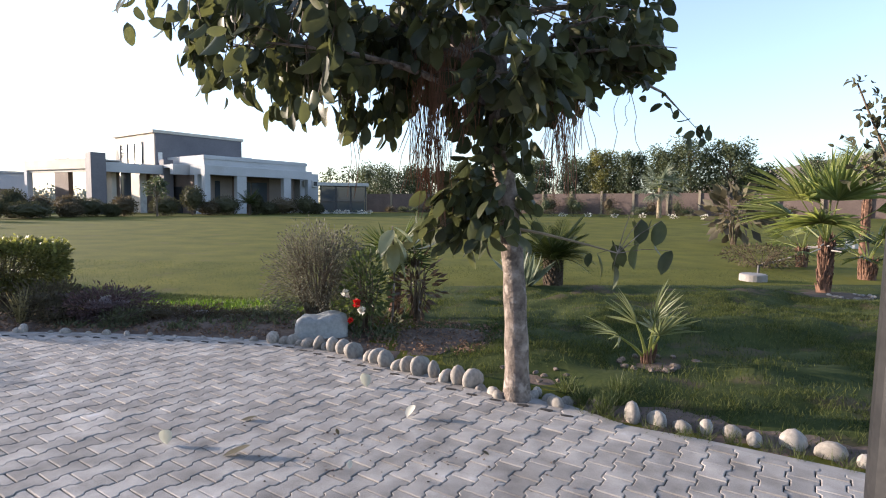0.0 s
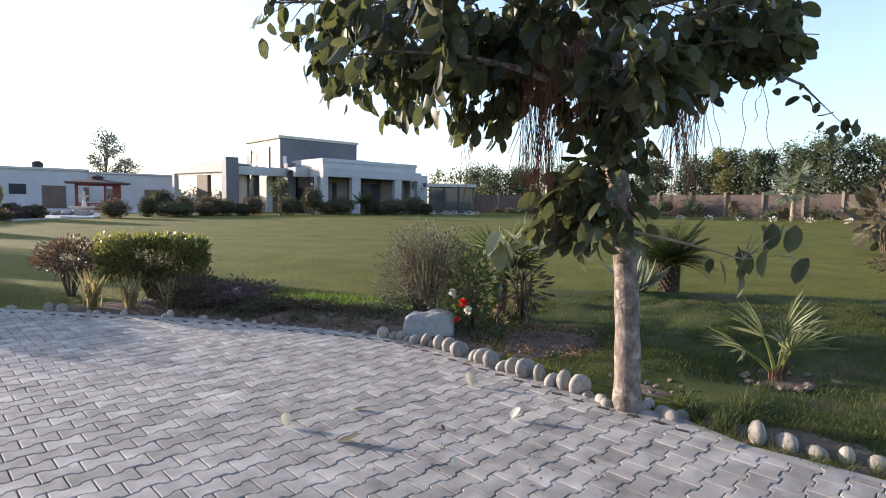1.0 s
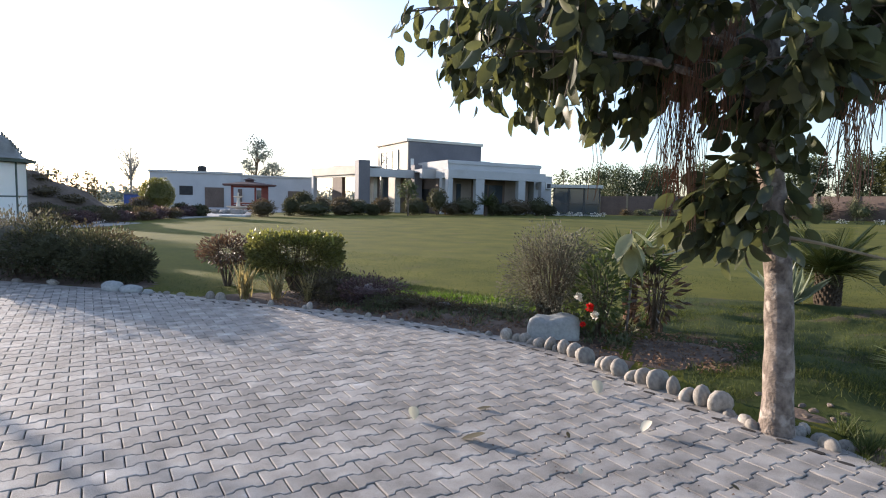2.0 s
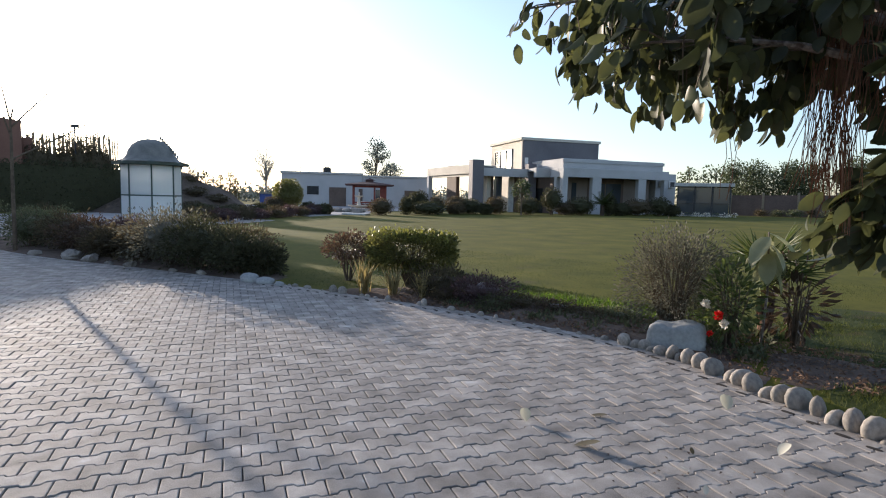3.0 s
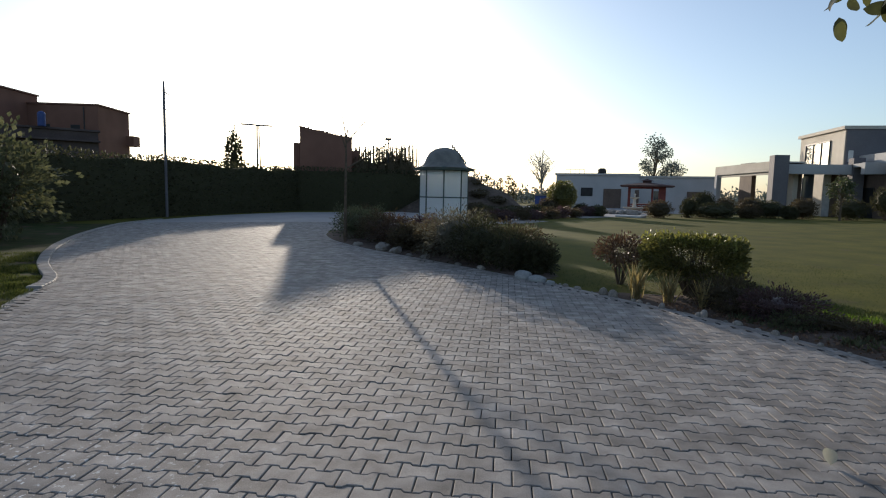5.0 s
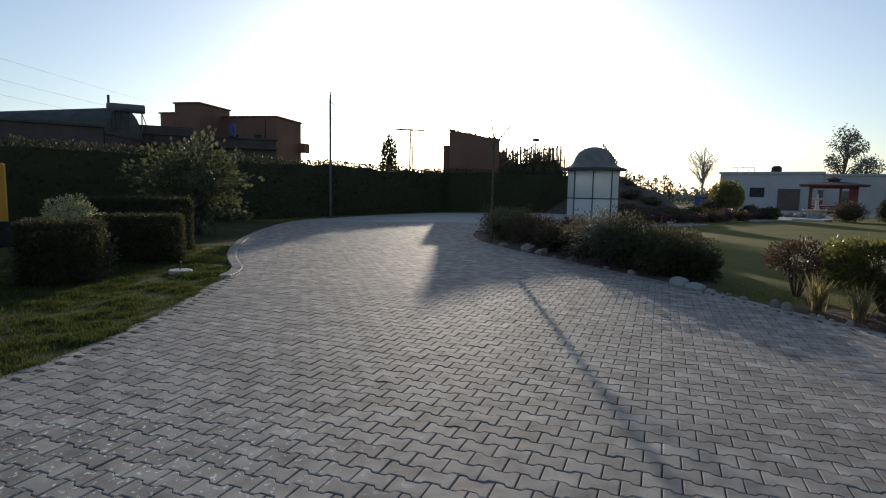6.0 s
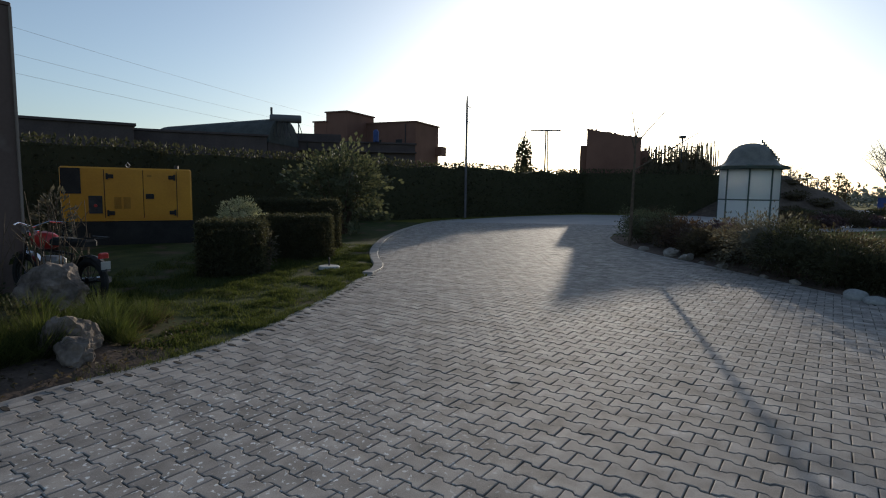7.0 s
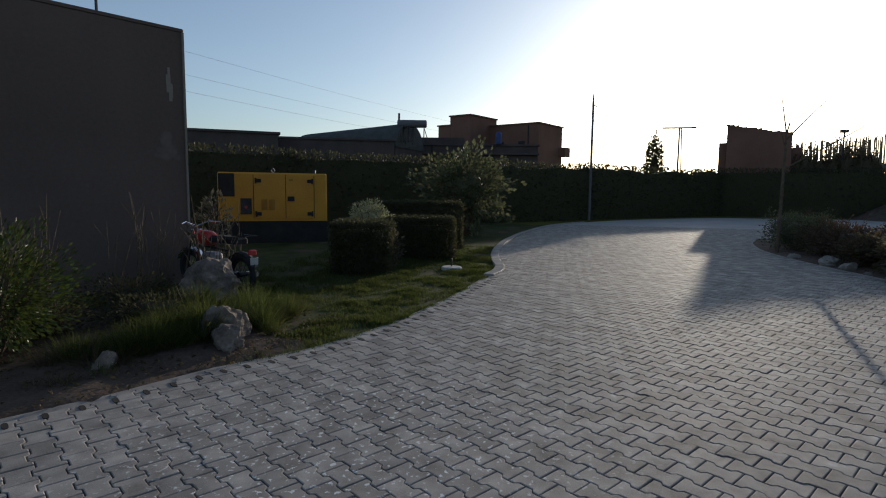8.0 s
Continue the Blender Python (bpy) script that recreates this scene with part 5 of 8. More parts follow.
# ---- house wall ----
hw = thing("house_corner", "dim brown plastered house wall with a pale scar", "house", -7.83, -6.1, 0, -28)
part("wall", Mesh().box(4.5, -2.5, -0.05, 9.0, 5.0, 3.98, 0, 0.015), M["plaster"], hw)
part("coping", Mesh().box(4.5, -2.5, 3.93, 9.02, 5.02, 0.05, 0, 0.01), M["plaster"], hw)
# Added strip; the light rim of the wall corner is put into its colour.
part("corner_strip", Mesh().box(0.01, 0.012, 0, 0.03, 0.03, 3.92), M["dim_cream"], hw, "added pale strip for the corner's light rim")
for k, (dx, dz, w, h) in enumerate(((0.0, 0.0, 0.05, 0.16), (0.015, 0.13, 0.09, 0.14), (0.03, 0.25, 0.07, 0.15), (0.02, 0.37, 0.04, 0.14), (-0.02, 0.05, 0.03, 0.2))):
    part("scar", Mesh().box(0.22 + dx, 0.003 + 0.001 * k, 2.85 + dz, w, 0.008, h, 0, 0.003), M["dim_cream"], hw, "pale patch of bare plaster")
part("wire_stub", Mesh().tube([(1.1, -0.3, 3.9), (1.1, -0.3, 4.7)], 0.02, 5), M["dark_steel"], hw)

# ---- generator ----
gen = thing("generator", "yellow diesel generator in an enclosed canopy on a black base", "generator", -14.9, -8.75, 0, 302)
part("base", Mesh().box(0, 0, -0.03, 3.05, 1.1, 0.62, 0, 0.02), M["black"], gen)
part("canopy", Mesh().box(0, 0, 0.6, 3.0, 1.08, 1.38, 0, 0.04), M["yellow"], gen)
for x0, w, hx in ((0.115, 0.86, 0.42), (-0.72, 0.78, -1.0)):
    dr = part("door", Mesh().box(x0, 0.548, 0.68, w, 0.024, 1.24, 0, 0.008), M["yellow"], gen)
    for hz in (0.76, 1.7):
        part("hinge", Mesh().box(hx, 0.568, hz, 0.15, 0.04, 0.1, 0, 0.01).box(hx + (0.07 if hx > 0 else -0.07), 0.568, hz - 0.03, 0.05, 0.05, 0.16, 0, 0.01), M["black"], dr)
    for gx_ in (x0 - w / 2 - 0.012, x0 + w / 2 + 0.012):
        part("door_gap", Mesh().box(gx_, 0.545, 0.68, 0.014, 0.012, 1.24), M["black"], dr)
    if hx < 0:
        part("latch", Mesh().box(-0.47, 0.568, 1.18, 0.19, 0.05, 0.13, 0, 0.01), M["black"], dr)
        part("label_plate", Mesh().box(-0.47, 0.562, 1.75, 0.11, 0.012, 0.06), M["decal"], dr)
for gx_ in (0.06, 0.27):
    gl = part("vent", Mesh().box(gx_, 0.564, 0.92, 0.16, 0.012, 0.3), M["decal"], gen, "faded vent panel")
    for k in range(5):
        part("slat", Mesh().box(gx_, 0.572, 0.94 + 0.055 * k, 0.15, 0.012, 0.014), M["decal"], gl)
pn = part("control_panel", Mesh().box(0.76, 0.55, 0.8, 0.3, 0.03, 0.45, 0, 0.01), M["dark_steel"], gen, "recessed dark control panel")
part("emergency_button", Mesh().tube([(0.76, 0.56, 1.0), (0.76, 0.6, 1.0)], 0.04, 10), M["red"], pn)
part("intake", Mesh().box(1.27, 0.545, 1.3, 0.42, 0.03, 0.64), M["black"], gen, "black air intake")
part("lifting_eye", Mesh().tube([(0, 0, 1.97), (0.05, 0.0, 2.06), (0, 0, 2.13), (-0.05, 0, 2.06), (0, 0, 1.97)], 0.016, 6), M["steel"], gen)
part("exhaust", Mesh().tube([(-1.2, -0.2, 1.95), (-1.2, -0.2, 2.1)], 0.05, 8), M["dark_steel"], gen)

# ---- motorcycle ----
mc = thing("motorcycle", "parked motorcycle with a red tank and round headlamp", "motorcycle", -7.3, -5.25, -0.02, 250)


def ring(r, tube_r, x, n=20, m=8):
    g = Mesh()
    for i in range(n):
        a = 2 * math.pi * i / n
        for j in range(m):
            b = 2 * math.pi * j / m
            q = r + tube_r * math.cos(b)
            g.v.append((x + q * math.cos(a), tube_r * math.sin(b), 0.3 + q * math.sin(a)))
    g.f += [[i * m + j, ((i + 1) % n) * m + j, ((i + 1) % n) * m + (j + 1) % m, i * m + (j + 1) % m] for i in range(n) for j in range(m)]
    return g


for wx in (-0.62, 0.62):
    wh = part("wheel", ring(0.25, 0.045, wx), M["rubber"], mc)
    part("rim", ring(0.2, 0.015, wx), M["black"], wh)
    sp = Mesh()
    for k in range(12):
        a = math.pi * k / 6
        sp.tube([(wx, 0, 0.3), (wx + 0.2 * math.cos(a), 0, 0.3 + 0.2 * math.sin(a))], 0.004, 4)
    sp.tube([(wx, -0.06, 0.3), (wx, 0.06, 0.3)], 0.04, 8)
    part("hub", sp, M["black"], wh)
    fd = Mesh()
    for i in range(9):
        a = radians(20 + 17 * i)
        fd.v += [(wx + 0.32 * math.cos(a), -0.06, 0.3 + 0.32 * math.sin(a)), (wx + 0.335 * math.cos(a), 0, 0.3 + 0.335 * math.sin(a)), (wx + 0.32 * math.cos(a), 0.06, 0.3 + 0.32 * math.sin(a))]
    fd.f += [[3 * i + j, 3 * i + 3 + j, 3 * i + 4 + j, 3 * i + 1 + j] for i in range(8) for j in (0, 1)]
    part("mudguard", fd, M["chrome"] if wx > 0 else M["black"], mc)
part("frame", Mesh().tube([(0.5, 0, 0.85), (0.3, 0, 0.62), (0.25, 0, 0.3), (-0.2, 0, 0.3), (-0.3, 0, 0.62), (0.3, 0, 0.66)], 0.022, 6), M["black"], mc)
part("swing_arm", Mesh().tube([(-0.2, 0.08, 0.32), (-0.62, 0.08, 0.3)], 0.02, 6), M["black"], mc)
part("fork", Mesh().tube([(0.46, 0.07, 0.9), (0.62, 0.07, 0.3)], 0.02, 6).tube([(0.46, -0.07, 0.9), (0.62, -0.07, 0.3)], 0.02, 6), M["chrome"], mc)
tank = Mesh().lathe([(0.05, 0), (0.11, 0.05), (0.14, 0.18), (0.13, 0.3), (0.09, 0.4), (0.03, 0.43)], n=12)
tank.v = [(0.42 - z, x * 0.9, 0.78 + y * 0.9) for x, y, z in tank.v]
part("fuel_tank", tank.data("fuel_tank", True), M["red"], mc)
part("seat", Mesh().box(-0.32, 0, 0.74, 0.66, 0.22, 0.1, 0, 0.035), M["rubber"], mc)
part("engine", Mesh().box(0.08, 0, 0.32, 0.3, 0.2, 0.26, 0, 0.04), M["steel"], mc)
part("exhaust", Mesh().tube([(0.2, -0.12, 0.35), (0.0, -0.14, 0.24), (-0.75, -0.15, 0.3)], [0.02, 0.025, 0.045], 8), M["chrome"], mc)
part("handlebar", Mesh().tube([(0.3, -0.34, 1.0), (0.42, -0.2, 1.02), (0.46, 0, 0.95), (0.42, 0.2, 1.02), (0.3, 0.34, 1.0)], 0.013, 6), M["chrome"], mc)
part("headlamp", Mesh().tube([(0.48, 0, 0.88), (0.56, 0, 0.88), (0.6, 0, 0.88)], [0.06, 0.09, 0.085], 12), M["chrome"], mc)
part("tail_lamp", Mesh().box(-0.86, 0, 0.6, 0.06, 0.12, 0.07, 0, 0.015), M["red"], mc)
part("number_plate", Mesh().box(-0.9, 0, 0.46, 0.012, 0.13, 0.1, 0, 0.003), M["concrete"], mc, "pale rear plate")
part("rack", Mesh().tube([(-0.55, 0.1, 0.86), (-0.85, 0.1, 0.86), (-0.85, -0.1, 0.86), (-0.55, -0.1, 0.86)], 0.01, 5), M["black"], mc)

# ---- manhole, well ring, slab ----
lid = thing("manhole_cover", "round pale concrete cover with a small tap", "manhole cover", -10.55, -2.35, -0.03)
part("lid", Mesh().lathe([(0.2, 0), (0.2, 0.06), (0.185, 0.075)], n=24), M["concrete"], lid)
part("tap", Mesh().tube([(0, 0, 0.08), (0, 0, 0.22), (0.05, 0, 0.24)], [0.015, 0.018, 0.012], 6), M["dark_steel"], lid)
rg = thing("well_ring", "low round grey concrete ring set in the lawn", "manhole", 6.5, 11.9, None)
part("ring", Mesh().lathe([(0.27, 0), (0.27, 0.13), (0.24, 0.15)], n=24), M["kerb"], rg)
part("tap", Mesh().tube([(0.1, 0, 0.17), (0.1, 0, 0.32), (0.18, 0, 0.34)], [0.03, 0.025, 0.02], 6), M["dark_steel"], rg)
single("stepping_slab", Mesh().box(0, 0, 0, 1.9, 1.0, 0.12, 20, 0.02), M["white"], "pale concrete slab lying on the lawn", "slab", -29.6, 30.6, gz(-29.6, 30.6) - 0.02)
wp = thing("plant_pot", "small white plant pot standing on the lawn", "plant pot", 15.3, 21.0)
part("pot", Mesh().lathe([(0.2, 0), (0.28, 0.32), (0.3, 0.34), (0.26, 0.34), (0.24, 0.28)], n=16), M["white"], wp)

# ---- boulders and stones ----
block_ = bmesh.new()
bmesh.ops.create_cube(block_, size=1.0)
bmesh.ops.subdivide_edges(block_, edges=block_.edges[:], cuts=7, use_grid_fill=True)
for v in block_.verts:
    v.co /= (sum(abs(2 * c) ** 5 for c in v.co)) ** 0.2
    x, y, z = v.co * 2
    swell = 1 + 0.07 * noise.noise(v.co * 3 + Vector((4, 0, 0))) + 0.03 * noise.noise(v.co * 9)
    v.co = Vector((0.33 * x * (1 - 0.05 * z), 0.22 * y * (1 - 0.12 * z) + 0.05 * max(0, x + 0.2) , 0.17 + 0.19 * z + 0.02 * z * x - 0.03 * max(0, z) * math.exp(-((x + 0.25) / 0.3) ** 2))) * swell * 0.84
for f in block_.faces:
    f.smooth = True
boulder = bpy.data.meshes.new("boulder")
block_.to_mesh(boulder)
block_.free()
single("boulder", boulder, M["boulder"], "pale blocky boulder beside the paving", "boulder", -1.44, 6.32, -0.05, 8)
pebbles = [stone(20 + k, 1.0, 0.72 + 0.06 * (k % 4), 0.72 + 0.05 * (k % 3), 0.05, 2) for k in range(6)]
pr = np.random.default_rng(21)


def lay(x, y, size, turn, group, up=0.0):
    ob = single("edging_stone", pebbles[int(pr.integers(6))], M["pebble"], "rounded grey river stone edging the paving", "stone", x, y, -0.035 + up, turn, group)
    ob.matrix_basis = pose(x, y, -0.035 + up, pr.normal() * 12, pr.normal() * 10, turn) @ Matrix.Diagonal((size * (0.9 + 0.3 * pr.random()), size * (0.72 + 0.3 * pr.random()), size * (1.05 + 0.4 * pr.random()), 1))
    return ob


row = smooth_path([(-1.9, 6.05), (-1.36, 5.84), (-0.85, 5.46), (-0.29, 5.03), (0.22, 4.62)], 0.02)
walked, last = 0.0, row[0]
gap = 0.0
for p in row:
    walked += float(np.linalg.norm(p - last))
    last = p
    if walked >= gap:
        s = 0.122 + 0.06 * pr.random() + 0.025 * (p[0] > -1.0)
        lay(p[0] + pr.normal() * 0.012, p[1] + pr.normal() * 0.012, s, 54 + pr.normal() * 14, "stones edging the tree bed")
        gap = walked + s * 0.7
for x, y, s in ((0.26, 4.56, 0.15), (0.33, 4.47, 0.16), (0.4, 4.38, 0.15), (0.78, 4.22, 0.16), (0.66, 4.42, 0.15), (0.76, 4.34, 0.17), (0.9, 4.28, 0.14), (0.7, 4.52, 0.13), (1.28, 3.98, 0.2), (1.42, 3.92, 0.19), (1.58, 3.84, 0.18), (1.72, 3.8, 0.16), (1.86, 3.74, 0.17),
                (1.96, 3.62, 0.17), (2.16, 3.56, 0.2), (2.34, 3.44, 0.21), (2.46, 3.34, 0.15), (2.62, 3.24, 0.2), (2.8, 3.1, 0.19)):
    lay(x - 0.01, y + 0.05, s * 0.78, pr.random() * 180, "stones edging the lawn", -0.015)
for k in range(34):
    x = -2.1 - 0.185 * k + pr.normal() * 0.05
    y = np.interp(-x, [2.0, 3.06, 4.5, 6.0, 7.6, 8.6], [6.06, 6.2, 6.3, 6.22, 6.14, 6.0])
    s = 0.07 + 0.09 * pr.random() ** 2
    lay(x, y + 0.02, s, pr.random() * 180, "half-buried stones along the bed", -0.01)
for x, y, w, h, tn in ((-8.3, 5.99, 0.37, 0.17, 10), (-7.95, 6.04, 0.34, 0.14, 25), (-7.6, 6.06, 0.16, 0.1, 50)):
    single("rock", stone(int(w * 100), w, w * 0.8, h * 1.25, 0.08), M["boulder"], "flat pale stone at the end of the island", "rock", x, y, -0.05, tn, "flat stones of the island")
for k, (x, y, w) in enumerate(((-9.7, 5.95, 0.26), (-10.4, 5.8, 0.2), (-11.6, 5.6, 0.34), (-13.0, 5.45, 0.5), (-13.7, 5.4, 0.6), (-15.0, 5.1, 0.35), (-12.3, 5.5, 0.24))):
    single("rock", rock(470 + k, w * 0.72, w * 0.6, w * 0.45), M["pebble"], "angular grey rock along the island", "rock", x, y, -0.05, 47 * k, "rocks along the island")
single("rockery_rock", rock(51, 0.8, 0.66, 0.6), M["rockery"], "rough weathered rock among the plants", "rock", -6.55, -4.75, -0.06, 30, "rockery rocks")
single("rockery_rock", rock(52, 0.36, 0.3, 0.3), M["rockery"], "rough pale rock at the paving edge", "rock", -4.6, -3.17, -0.05, 70, "rockery rocks")
single("rockery_rock", rock(53, 0.42, 0.36, 0.42), M["rockery"], "rough weathered rock among the plants", "rock", -4.87, -3.4, -0.05, 10, "rockery rocks")
single("rockery_rock", rock(54, 0.2, 0.17, 0.2), M["rockery"], "small pale stone in the dark bed", "rock", -3.75, -3.75, -0.04, 10, "rockery rocks")

# ---- planting along the driveway ----
box = shrub("box_hedge", "clipped green hedge with yellow-green tips", "hedge", -5.95, 7.5, 1.5, 0.95, "hedge", 1, 13000, 0.044, True, 0.75, 0.32, turn=22, stems=44, core=0, shell=0.3, width=0.6)
bt_ = np.random.default_rng(71)
# Lighter leaves over the hedge top; its lit look is put into their colour.
tips = np.stack([(bt_.random(900) - 0.5) * 1.42, (bt_.random(900) - 0.5) * 0.7, 0.88 + 0.05 * bt_.normal(size=900)], 1)
part("new_growth", sown("new_growth", leaf(0.6, 2, 0.12), frames_along(bt_.normal(size=(900, 3)) * 0.6 + [0, 0, 0.6], bt_.random(900) * 6.3, 0.035 + 0.035 * bt_.random(900)), tips), M["tips"], box, "yellow-green top leaves, light put into their colour")
shrub("shrub", "bronze-leaved shrub on thin bare stems", "shrub", -7.3, 7.35, 0.9, 0.86, "bronze", 2, 3000, 0.046, bare=0.42, stems=18, core=0, shell=0.2, lump=0.45)
shrub("shrub", "low dark purple-leaved shrub in the bed", "shrub", -4.25, 7.0, 1.0, 0.42, "purple", 3, 4200, 0.032, bare=0.02, lump=0.6, core=0.5)
shrub("shrub", "low dark green shrub in the bed", "shrub", -5.0, 7.05, 0.9, 0.47, "umber", 4, 3600, 0.036, bare=0.02, lump=0.6, core=0.5)
for k, (x, y, w, h, mt) in enumerate(((-3.6, 7.0, 0.7, 0.24, "umber"), (-3.2, 7.2, 0.7, 0.17, "bronze"), (-2.75, 7.1, 0.7, 0.13, "umber"), (-2.35, 7.3, 0.6, 0.14, "dusty"), (-3.9, 6.75, 0.5, 0.22, "dusty"), (-4.7, 6.75, 0.5, 0.26, "umber"))):
    shrub("shrub", "scruffy low ground cover in the bed", "shrub", x, y, w, h, mt, 480 + k, 1500, 0.027, bare=0.0, deep=0.5, lump=0.8, core=0.4, group="ground cover", stems=14)
olive = shrub("shrub", "grey-leaved airy round shrub behind the boulder", "shrub", -1.62, 7.0, 1.24, 1.26, "olive", 7, 15000, 0.029, bare=0.06, stems=26, width=0.42, shell=0.2, lump=0.5, core=0)
ol_ = np.random.default_rng(17)
fine_twigs = Mesh()
for k in range(260):
    d_ = ol_.normal(size=3)
    d_ /= np.linalg.norm(d_)
    e_ = d_ * (0.5 + 0.5 * ol_.random()) * [0.6, 0.6, 0.58] + [0, 0, 0.68]
    a_ = e_ * [0.55, 0.55, 0.72]
    fine_twigs.tube([tuple(a_), tuple((a_ + e_) / 2 + ol_.normal(size=3) * 0.02), tuple(e_)], [0.004, 0.003, 0.0015], 4)
tagged(part("twig_spray", fine_twigs, M["twig"], olive), kind="stuff")
for k, (x, y) in enumerate(((-6.05, 6.45), (-5.55, 6.55), (-5.12, 6.7))):
    tuft("grass_tuft", "straw-coloured upright grass tuft in the bed", "grass", x, y, 46, 0.56 - 0.05 * k, "straw", 30 + k, 0.17, 0.045, "grass tufts")
rose = shrub("rose_bush", "thin rose bush with a red flower", "rose bush", -0.98, 6.55, 0.55, 0.95, "shrub", 8, 900, 0.06, bare=0.1, stems=14, shell=0.15, core=0)
for k, (dx, dy, dz, s, mt) in enumerate(((-0.06, -0.3, 0.42, 0.045, "flower"), (-0.13, -0.28, 0.22, 0.03, "flower"), (0.0, -0.32, 0.34, 0.045, "pale_petal"), (-0.2, -0.2, 0.5, 0.05, "pale_petal"))):
    rr_ = np.random.default_rng(60 + k)
    ax = rr_.normal(size=(22, 3)) + [0, 0, 0.5]
    part("flower", sown("flower", leaf(0.8, 3, 0.3), frames_along(ax, rr_.random(22) * 6.3, np.full(22, s * 1.2)), np.tile([dx, dy, dz], (22, 1))), M[mt], rose)
shrub("shrub", "upright reddish-brown shrub with thin leaves", "shrub", -0.42, 7.2, 0.5, 0.9, "bronze", 9, 230, 0.11, bare=0.1, width=0.34, stems=16, shell=0.1, core=0, lump=0.6)
fan_palm("young green fan palm among shrubs", -0.75, 7.6, 0.35, 0.06, 7, 0.42, 0.66, "shrub", 3, (40, 80), boots=12)
rp = thing("rubber_plant", "young plant with large pale glossy leaves", "plant", -0.72, 7.0)
part("stem", Mesh().tube([(0, 0, -0.03), (0.03, 0, 0.6), (0.0, 0.02, 1.25)], [0.016, 0.013, 0.008], 6), M["bark"], rp)
rl = np.random.default_rng(91)
for k in range(9):
    a, z = k * 2.4, 0.95 + 0.036 * k
    mm_ = frames_along(np.array([[math.cos(a), math.sin(a), -1.3 + 0.09 * k + rl.normal() * 0.2]]), np.array([rl.normal() * 0.4]), np.array([0.32 + 0.07 * rl.random()]))
    part("leaf", sown("leaf", leaf(0.5, 6, 0.3, 0.12, 0.5, 0.6), mm_, np.array([[0.01, 0.01, z]])), M["pale"], rp)
sago("sago palm with a stout dark trunk on the lawn", 2.02, 10.75, 0.5, 0.17, 42, 0.95, 4)
tuft("agave", "small spiky grey-green plant on the lawn", "plant", 1.4, 10.2, 34, 0.8, "silver_palm", 41, 0.75, 0.11)
fan_palm("young fan palm growing from the lawn", 1.9, 5.45, 0.08, 0.04, 5, 0.4, 0.33, "young_palm", 6, (38, 82), boots=8, spread=125, blades=19)
mound("soil_patch", "bare soil patch round the young palm", "soil", 1.95, 5.35, 0.85, 0.6, 0.05, M["soil"], 3)
for k in range(14):
    a_, q_ = k * 2.4, 0.12 + 0.26 * ((k * 0.618) % 1)
    single("rubble_stone", rock(600 + k, 0.05 + 0.05 * ((k * 0.37) % 1), 0.05, 0.04), M["rockery"], "small broken brown stone round the young palm", "stone", 1.95 + math.cos(a_) * q_ * 1.3, 5.35 + math.sin(a_) * q_, -0.01, 40 * k, "rubble round the palm")
fan_palm("fan palm with bright green fronds and a shaggy brown trunk", 6.8, 10.15, 0.95, 0.095, 8, 1.02, 0.8, "palm", 7, (24, 88), boots=130, spread=150, blades=36)
fan_palm("fan palm with a short brown trunk", 9.45, 14.9, 0.5, 0.12, 8, 0.5, 0.6, "palm", 8, (0, 75))
fan_palm("fan palm with a short brown trunk", 9.3, 12.4, 0.42, 0.15, 9, 0.5, 0.55, "sago", 9, (5, 70))
fan_palm("tall fan palm in front of the boundary wall", 14.15, 18.95, 2.9, 0.12, 12, 0.7, 0.7, "silver_palm", 10, (-20, 70))
fan_palm("silvery fan palm on a pale trunk by the boundary wall", 16.5, 43.1, 2.3, 0.16, 13, 1.1, 0.9, "silver_palm", 11, (-30, 75), boots=20, bark="bamboo")
shrub("shrub", "low grey twiggy shrub on the lawn", "shrub", 8.2, 14.6, 2.0, 0.6, "umber", 12, 1900, 0.055, bare=0.0, shell=0.2, core=0, stems=24)
mound("soil_patch", "sandy bare soil round the palm trunk", "soil", 6.9, 9.9, 2.0, 1.5, 0.06, M["rubble"], 6)

soil_bed([(-0.8, 5.95), (-0.35, 5.5), (0.1, 5.55), (0.3, 5.95), (0.75, 6.3), (0.8, 6.7), (0.4, 7.15), (-0.15, 7.05), (-0.7, 7.2)], "trodden bare soil beside the rose bush", 7)
soil_bed([(0.2, 4.9), (0.6, 4.62), (1.2, 4.55), (1.45, 4.8), (1.1, 5.0), (0.95, 5.3), (0.45, 5.2)], "trodden bare soil behind the tree", 8)
cl2 = np.random.default_rng(31)
for k in range(22):
    x, y = (-0.5 + 1.1 * cl2.random(), 5.9 + 1.0 * cl2.random()) if k < 14 else (0.4 + 0.8 * cl2.random(), 4.75 + 0.4 * cl2.random())
    single("rubble_stone", rock(640 + k, 0.03 + 0.04 * cl2.random(), 0.035, 0.03), M["rockery"], "small broken brown stone on bare soil", "stone", x, y, 0.012, 50 * k, "rubble on bare soil")

for k in range(26):
    x, y = 6.6 + 1.5 * cl2.random(), 9.2 + 0.7 * cl2.random()
    single("rubble_stone", rock(670 + k, 0.05 + 0.09 * cl2.random(), 0.07, 0.05), M["pebble"], "pale broken stone on the soil below the palm", "stone", x, y, -0.01, 50 * k, "rubble below the palm")
sticks = Mesh()
for k in range(5):
    sticks.tube([(-0.35 + 0.1 * k, 0.05 * k, 0.03), (0.3 + 0.08 * cl2.random(), 0.2 - 0.1 * k, 0.1 + 0.04 * k)], [0.03, 0.02], 5)
